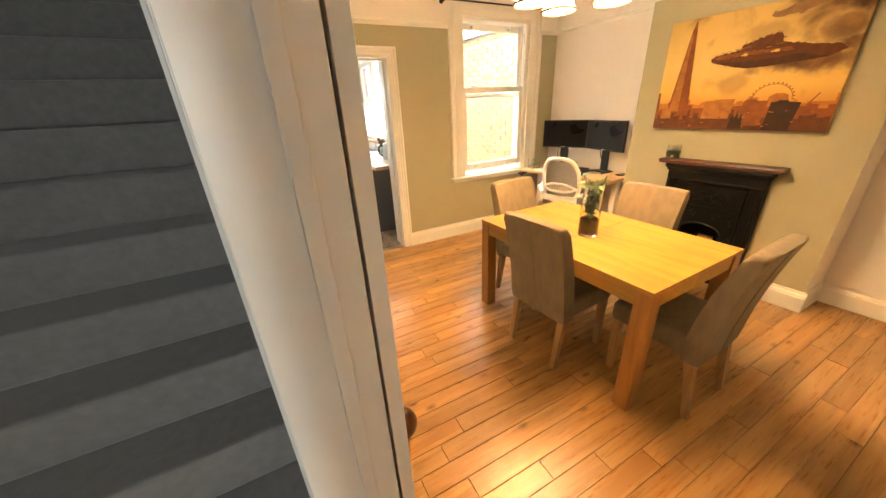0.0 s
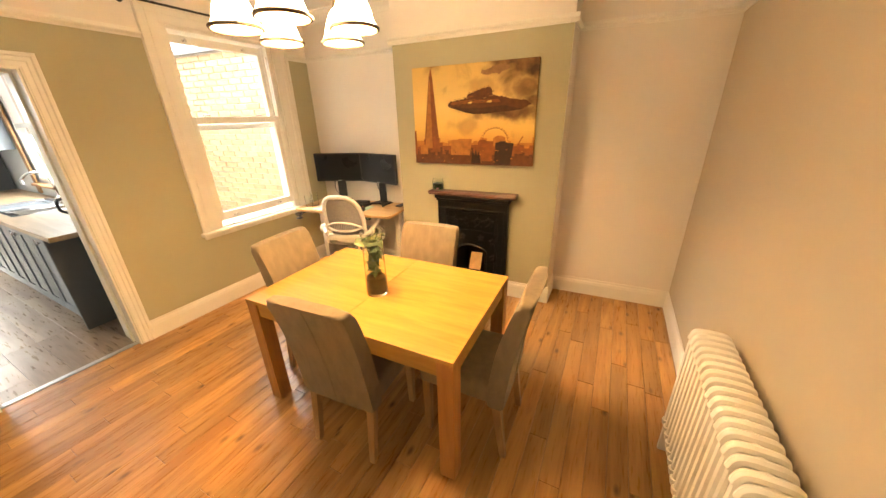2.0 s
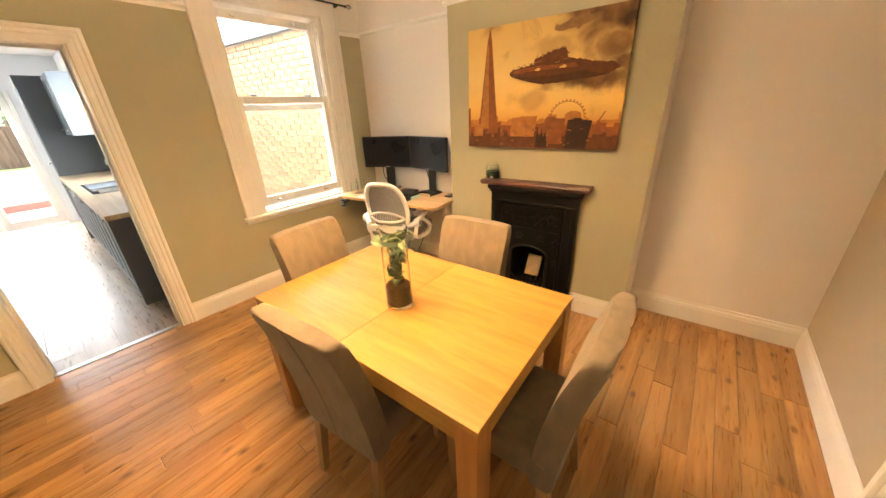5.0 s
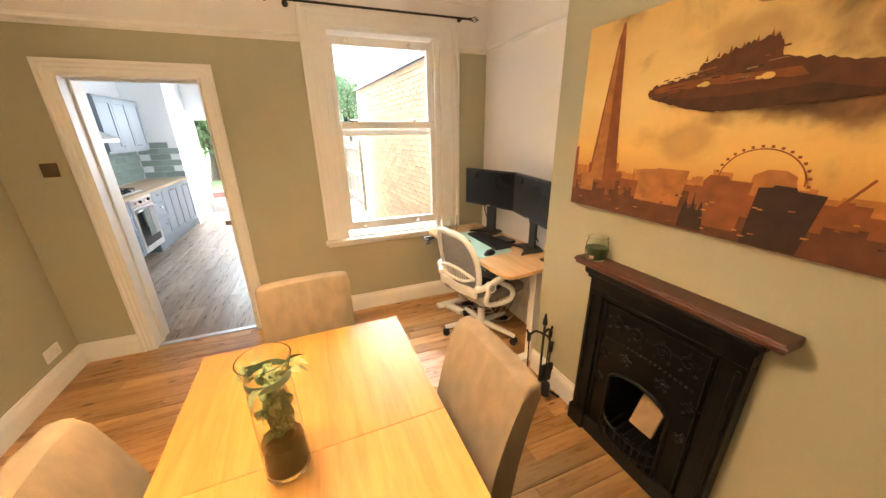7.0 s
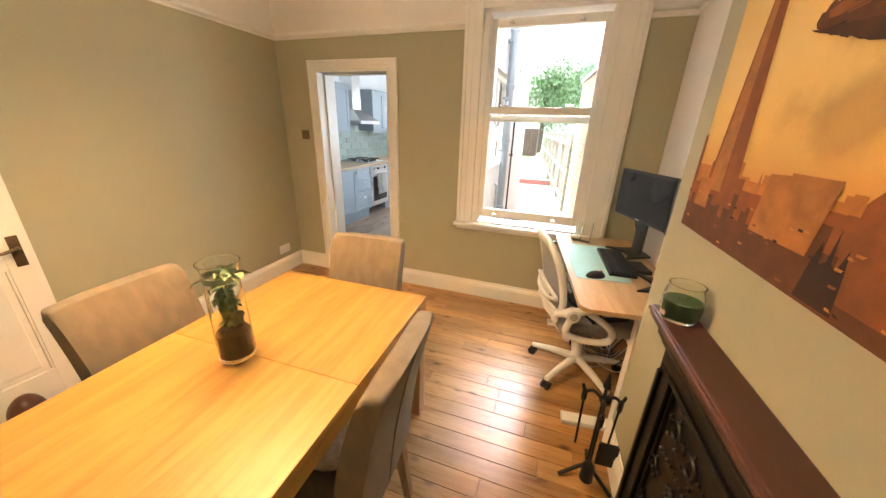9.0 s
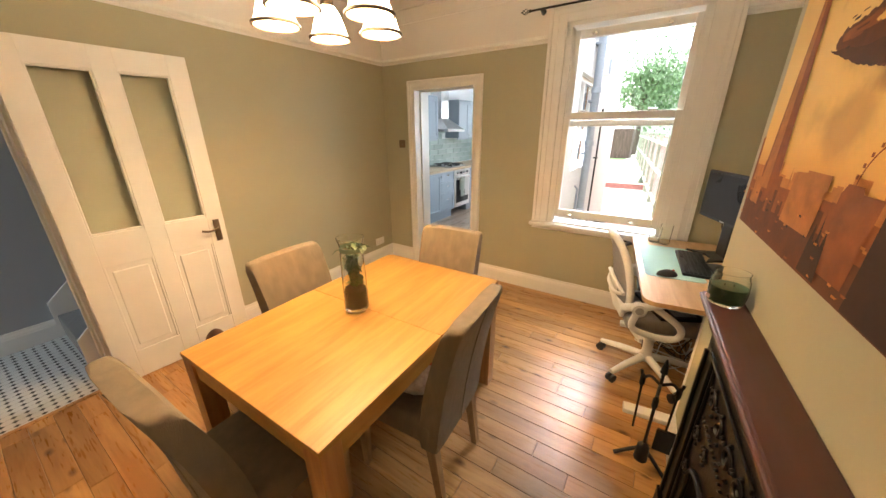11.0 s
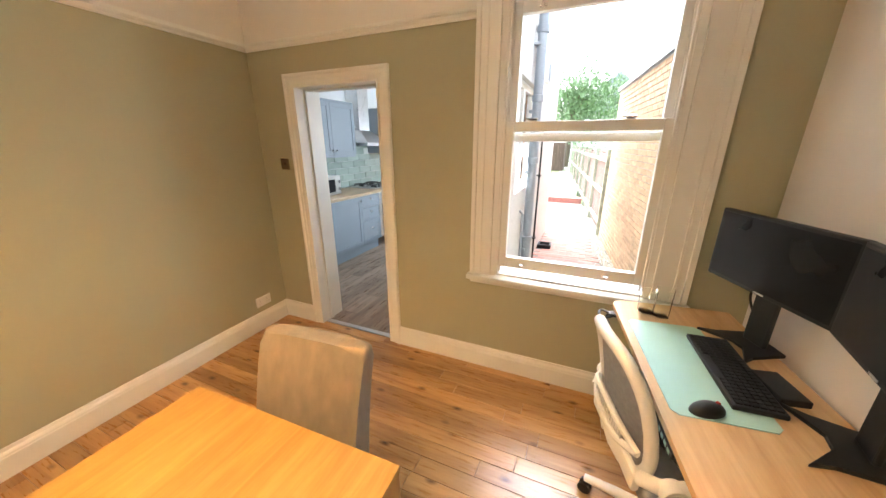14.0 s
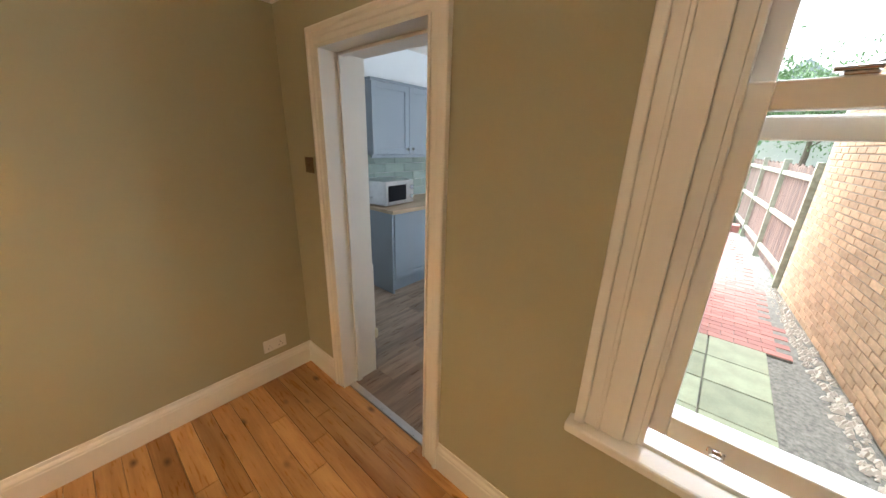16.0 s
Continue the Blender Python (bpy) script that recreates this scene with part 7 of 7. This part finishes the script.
    part("wall", box(-1.0, 1.0, 0, 1.6, 0, 1.9, 0.01), FENCEWOOD, s)
    part("door", box(0.0, 0.7, -0.03, 0, 0.05, 1.75, 0.01), FENCEWOOD, s)
    # gabled house beyond
    h = thing("distant_house", pose(4.5, 38, GZ), "distant pale rendered house with a tiled gable roof", "house")
    part("wall", box(-4.5, 4.5, 0, 8, 0, 5.0), RENDERW, h)
    bm = bmesh.new()
    v = [bm.verts.new(p) for p in ((-4.8, -0.4, 4.9), (4.8, -0.4, 4.9), (0, -0.4, 8.6), (-4.8, 8.4, 4.9), (4.8, 8.4, 4.9), (0, 8.4, 8.6))]
    for q in ((0, 1, 2), (3, 4, 5), (0, 2, 5, 3), (1, 2, 5, 4), (0, 1, 4, 3)):
        bm.faces.new([v[i] for i in q])
    part("roof", bm, PIPEGREY, h)
    for x in (-2.4, 1.6):
        part("window", box(x - 0.6, x + 0.6, -0.05, 0.02, 2.9, 4.2, 0.01), SCREEN, h)


def tree(x, y, h, spread, seed, leaves):
    rnd = random.Random(seed)
    t = thing("garden_tree", pose(x, y, GZ), "leafy green garden tree", "tree", "garden trees")
    bm = tube([(0, 0, 0), (0.1, 0.05, h * 0.25), (0.05, 0.1, h * 0.5), (0, 0, h * 0.8)], 0.1, None, 9, True, [0.22, 0.17, 0.12, 0.04])
    tips = []
    for k in range(14):
        a, z = rnd.random() * 6.28, h * rnd.uniform(0.3, 0.75)
        r = spread * rnd.uniform(0.5, 1.0) * (1.1 - 0.5 * z / h)
        e = (r * math.cos(a), r * math.sin(a), z + rnd.uniform(0.2, 0.3) * h)
        tube([(0.05, 0.05, z), (e[0] * 0.5, e[1] * 0.5, z + 0.12 * h), e], 0.04, bm, 6, True, [0.07, 0.04, 0.012])
        tips += [e, (e[0] * 0.6, e[1] * 0.6, z + 0.16 * h)]
    part("trunk", bm, BARK, t)
    bm = bmesh.new()
    for k in range(leaves):
        c = tips[rnd.randrange(len(tips))]
        s = spread * 0.34
        p = Vector((c[0] + rnd.gauss(0, s), c[1] + rnd.gauss(0, s), c[2] + rnd.gauss(0, s * 0.8)))
        q = Euler((rnd.random() * 6.28, rnd.random() * 6.28, rnd.random() * 6.28)).to_matrix()
        L = rnd.uniform(0.09, 0.17)
        v = [bm.verts.new(p + q @ Vector(o)) for o in ((-L, 0, 0), (0, -L * 0.45, 0.02), (L, 0, 0), (0, L * 0.45, 0.02))]
        bm.faces.new(v)
    part("crown", bm, LEAF, t, "loose green foliage", "stuff")


kitchen_shell()
garden_doors()
west_run()
east_run()
garden()
tree(1.0, 25.0, 6.2, 2.4, 1, 5200)
tree(5.6, 34.0, 7.0, 3.0, 2, 4200)
tree(-2.0, 13.0, 4.2, 1.8, 3, 4200)
tree(-5.5, 16.0, 6.0, 2.4, 4, 4200)


# ---- pieces of floors, walls and paving ----
def piece_mesh(name, w, l, t, material, bevel=0.0025):
    """A board or brick lying flat, centred, top at z = 0, with soft top edges."""
    me = bpy.data.meshes.new(name)
    x, y, b = w / 2, l / 2, bevel
    v = [(sx * x, sy * y, -t) for sx, sy in ((-1, -1), (1, -1), (1, 1), (-1, 1))]
    v += [(sx * x, sy * y, -b) for sx, sy in ((-1, -1), (1, -1), (1, 1), (-1, 1))]
    v += [(sx * (x - b), sy * (y - b), 0) for sx, sy in ((-1, -1), (1, -1), (1, 1), (-1, 1))]
    f = [(8, 9, 10, 11)]
    for k in range(4):
        j = (k + 1) % 4
        f += [(k, j, j + 4, k + 4), (k + 4, j + 4, j + 8, k + 8)]
    me.from_pydata(v, [], f)
    me.materials.append(material)
    return me


def lay(parent, name, me, m):
    ob = new(name, me)
    ob.parent = parent
    ob.matrix_world = m
    return ob


def floorboards():
    """Random-length boards of one width, along the window wall."""
    rnd = random.Random(21)
    floor = bpy.data.objects["floor"]
    bw = 0.0985
    y = 0.028
    while y > SOUTH - 0.02:
        y0, y1 = y, y - bw
        left, right = wx(min(y0, 0)) - 0.02, wx(y1, WALL_E) + 0.02
        if y0 > -0.02:
            left, right = 0.0, WALL_E
        x = left - rnd.uniform(0, 0.5)
        while x < right:
            l = rnd.choice((0.45, 0.6, 0.75, 0.9, 1.05, 1.2, 1.4))
            a, b = max(x, left), min(x + l, right)
            if b - a > 0.05:
                me = piece_mesh("plank", b - a - 0.0014, bw - 0.0016, 0.012, FLOORWOOD, 0.0016)
                lay(floor, "plank", me, pose((a + b) / 2, (y0 + y1) / 2, rnd.uniform(-0.0004, 0.0004)))
            x += l
        y -= bw
    # strip of boards inside the hall doorway is closed by a sill
    part("threshold", prism([(wx(-2.83) - 0.03, -2.83), (wx(-2.83), -2.83), (wx(-3.59), -3.59), (wx(-3.59) - 0.03, -3.59)], -0.02, 0.004), FLOORWOOD, None, "oak strip in the hall doorway", "structure")


def kitchen_boards():
    rnd = random.Random(8)
    floor = bpy.data.objects["floor_kitchen"]
    bw, x = 0.18, KW
    while x < KE:
        y = 0.076 - rnd.uniform(0, 1.0)
        while y < KN + 0.2:
            a, b = max(y, 0.26 if not (0.45 <= x and x + bw <= 1.18) else 0.076), min(y + 1.22, KN + 0.2)
            if b - a > 0.05:
                me = piece_mesh("plank", bw - 0.0012, b - a - 0.0012, 0.009, VINYL, 0.0012)
                lay(floor, "plank", me, pose(x + bw / 2, (a + b) / 2, 0))
            y += 1.22
        x += bw
    part("floor_kitchen_edge", box(0.448, 1.172, 0.07, 0.27, -0.009, -0.001), VINYL, None, "wood-look floor in the doorway", "structure")


def splashback():
    w = bpy.data.objects["wall_kitchen_west"]
    part("grout_bed", box(KW, KW + 0.004, 1.10, 4.45, 0.913, 1.75), GROUT, w)
    me = piece_mesh("tile", 0.296, 0.096, 0.008, TILEGREEN, 0.003)
    for r in range(8):
        y = 1.10 + (0.15 if r % 2 else 0.0)
        z = 0.915 + 0.05 + r * 0.1
        while y < 4.3:
            if not (z > 1.42 and not (2.1 < y + 0.15 < 2.86)):
                lay(w, "tile", me, pose(KW + 0.0125, y + 0.15, z, 90, 0, 90))
            y += 0.3
    n = bpy.data.objects["wall_kitchen_north"]
    part("return_wall", box(KW + 0.002, -0.40, 4.45, KN - 0.002, 0, KC), COOLWHITE, n)
    for r in range(6):
        x = KW + 0.012 + (0.15 if r % 2 else 0.0)
        while x < -0.55:
            w2 = min(0.296, -0.40 - x)
            if w2 > 0.05:
                lay(n, "tile", piece_mesh("tile", w2, 0.096, 0.008, TILEGREEN, 0.003), pose(x + w2 / 2, 4.4415, 0.965 + r * 0.1, 90, 0, 0))
            x += 0.3


def brick_wall():
    """Neighbour's yellow brick wall: stretcher courses, nearest bricks as pieces."""
    a = math.atan(FENCE_K)
    y0, y1 = 0.26, 5.45
    L = (y1 - y0) / math.cos(a)
    base = pose(fx(y0), y0, GZ - 0.03, 0, 0, math.degrees(a))
    w = new("garden_wall")
    bm = bmesh.new()
    box(0.012, 0.22, 0, L, 0, 2.815, 0, bm)
    wall = part("wall_garden_brick", bm, MORTAR, None, "yellow stock brick wall of the neighbouring extension", "structure")
    wall.matrix_world = base
    bpy.data.objects.remove(w)
    me = piece_mesh("brick", 0.215, 0.065, 0.10, BRICK, 0.004)
    rest_v, rest_f = [], []
    count = 0
    for r in range(37):
        z = 0.02 + 0.0375 + r * 0.075
        y = -0.1125 if r % 2 else 0.0
        while y + 0.225 < L + 0.1:
            if y >= 0 and y + 0.215 <= L:
                m = base @ pose(0, y + 0.1075, z) @ Matrix(((0, 0, -1, 0), (1, 0, 0, 0), (0, 1, 0, 0), (0, 0, 0, 1)))
                m = base @ Matrix.Translation((0.0, y + 0.1075, z)) @ Euler((radians(90), 0, radians(-90))).to_matrix().to_4x4()
                if 0.9 < y < 3.4 and 0.7 < z < 2.8 and count < 300:
                    lay(wall, "brick", me, m)
                    count += 1
                else:
                    o = len(rest_v)
                    rest_v += [tuple(m @ v.co) for v in me.vertices]
                    rest_f += [tuple(o + i for i in p.vertices) for p in me.polygons]
            y += 0.225
    rest = bpy.data.meshes.new("bricks")
    rest.from_pydata(rest_v, [], rest_f)
    rest.materials.append(BRICKREST)
    ob = new("bricks", rest)
    ob.parent = wall
    ob.matrix_world = Matrix()
    tagged(ob, kind="stuff")


def island_brick():
    m = mat("yellow_stock_bricks", (0.60, 0.41, 0.25), 0.85, var=0.16, scale=14, bump=0.09, bscale=120)
    nt = m.node_tree
    n, l = nt.nodes, nt.links
    b = n["Principled BSDF"]
    src = b.inputs["Base Color"].links[0].from_socket
    geo = n.new("ShaderNodeNewGeometry")
    mr = n.new("ShaderNodeMapRange")
    mr.inputs["To Min"].default_value, mr.inputs["To Max"].default_value = 0.84, 1.16
    hsv = n.new("ShaderNodeHueSaturation")
    l.new(geo.outputs["Random Per Island"], mr.inputs["Value"])
    l.new(mr.outputs["Result"], hsv.inputs["Value"])
    l.new(src, hsv.inputs["Color"])
    l.new(hsv.outputs["Color"], b.inputs["Base Color"])
    return m


BRICKREST = island_brick()


def paving():
    g = bpy.data.objects["garden_bed"]
    x = KE + 0.18
    # mossy slabs nearest the house, then red brick pavers
    rnd = random.Random(4)
    me = piece_mesh("paving_slab", 0.44, 0.44, 0.05, SLAB, 0.006)
    for i in range(3):
        for j in range(6):
            xx, yy = KE + 0.16 + 0.225 + i * 0.45, 0.72 + j * 0.45
            if xx + 0.22 < fx(yy + 0.22) - 0.12:
                lay(g, "paving_slab", me, pose(xx, yy, GZ + rnd.uniform(-0.003, 0.003)))
    me = piece_mesh("paver", 0.212, 0.104, 0.05, PAVER, 0.004)
    n, rest = 0, bmesh.new()
    for j in range(57):
        yy = 3.24 + j * 0.108
        for i in range(-13, 8):
            xx = KE + 0.27 + i * 0.216 + (0.108 if j % 2 else 0)
            if yy < KN + 0.35 and xx < KE + 0.27:
                continue
            if xx + 0.11 > fx(yy) - 0.16 or yy > 9.3:
                continue
            if n < 300:
                lay(g, "paver", me, pose(xx, yy, GZ + rnd.uniform(-0.002, 0.002)))
                n += 1
            else:
                box(xx - 0.106, xx + 0.106, yy - 0.052, yy + 0.052, GZ - 0.04, GZ + rnd.uniform(-0.002, 0.002), 0, rest)
    part("paver_field", rest, PAVER, None, "red brick paving", "stuff")
    bed = box(KE + 0.17, 2.9, 3.18, 9.4, GZ - 0.06, GZ - 0.008)
    box(-3.0, KE + 0.17, KN + 0.22, 9.4, GZ - 0.06, GZ - 0.008, 0, bed)
    part("paving_bed", bed, SOIL, None, "dark sand joints under the paving", "structure")
    # gravel along the wall
    bm = bmesh.new()
    for k in range(900):
        y = rnd.uniform(0.3, 9.0)
        xg = fx(y) - rnd.uniform(0.0, 0.16)
        s = rnd.uniform(0.012, 0.03)
        v = [bm.verts.new((xg + s * rnd.uniform(0.6, 1.2) * a, y + s * rnd.uniform(0.6, 1.2) * b, GZ - 0.025 + s * c * 0.8)) for a, b, c in ((-1, -1, 0), (1, -1, 0), (1, 1, 0), (-1, 1, 0), (0, 0, 1.6))]
        for q in ((0, 1, 4), (1, 2, 4), (2, 3, 4), (3, 0, 4)):
            bm.faces.new([v[i] for i in q])
    part("gravel", bm, MORTAR, None, "loose grey gravel along the wall", "stuff")


floorboards()
kitchen_boards()
splashback()
brick_wall()
paving()
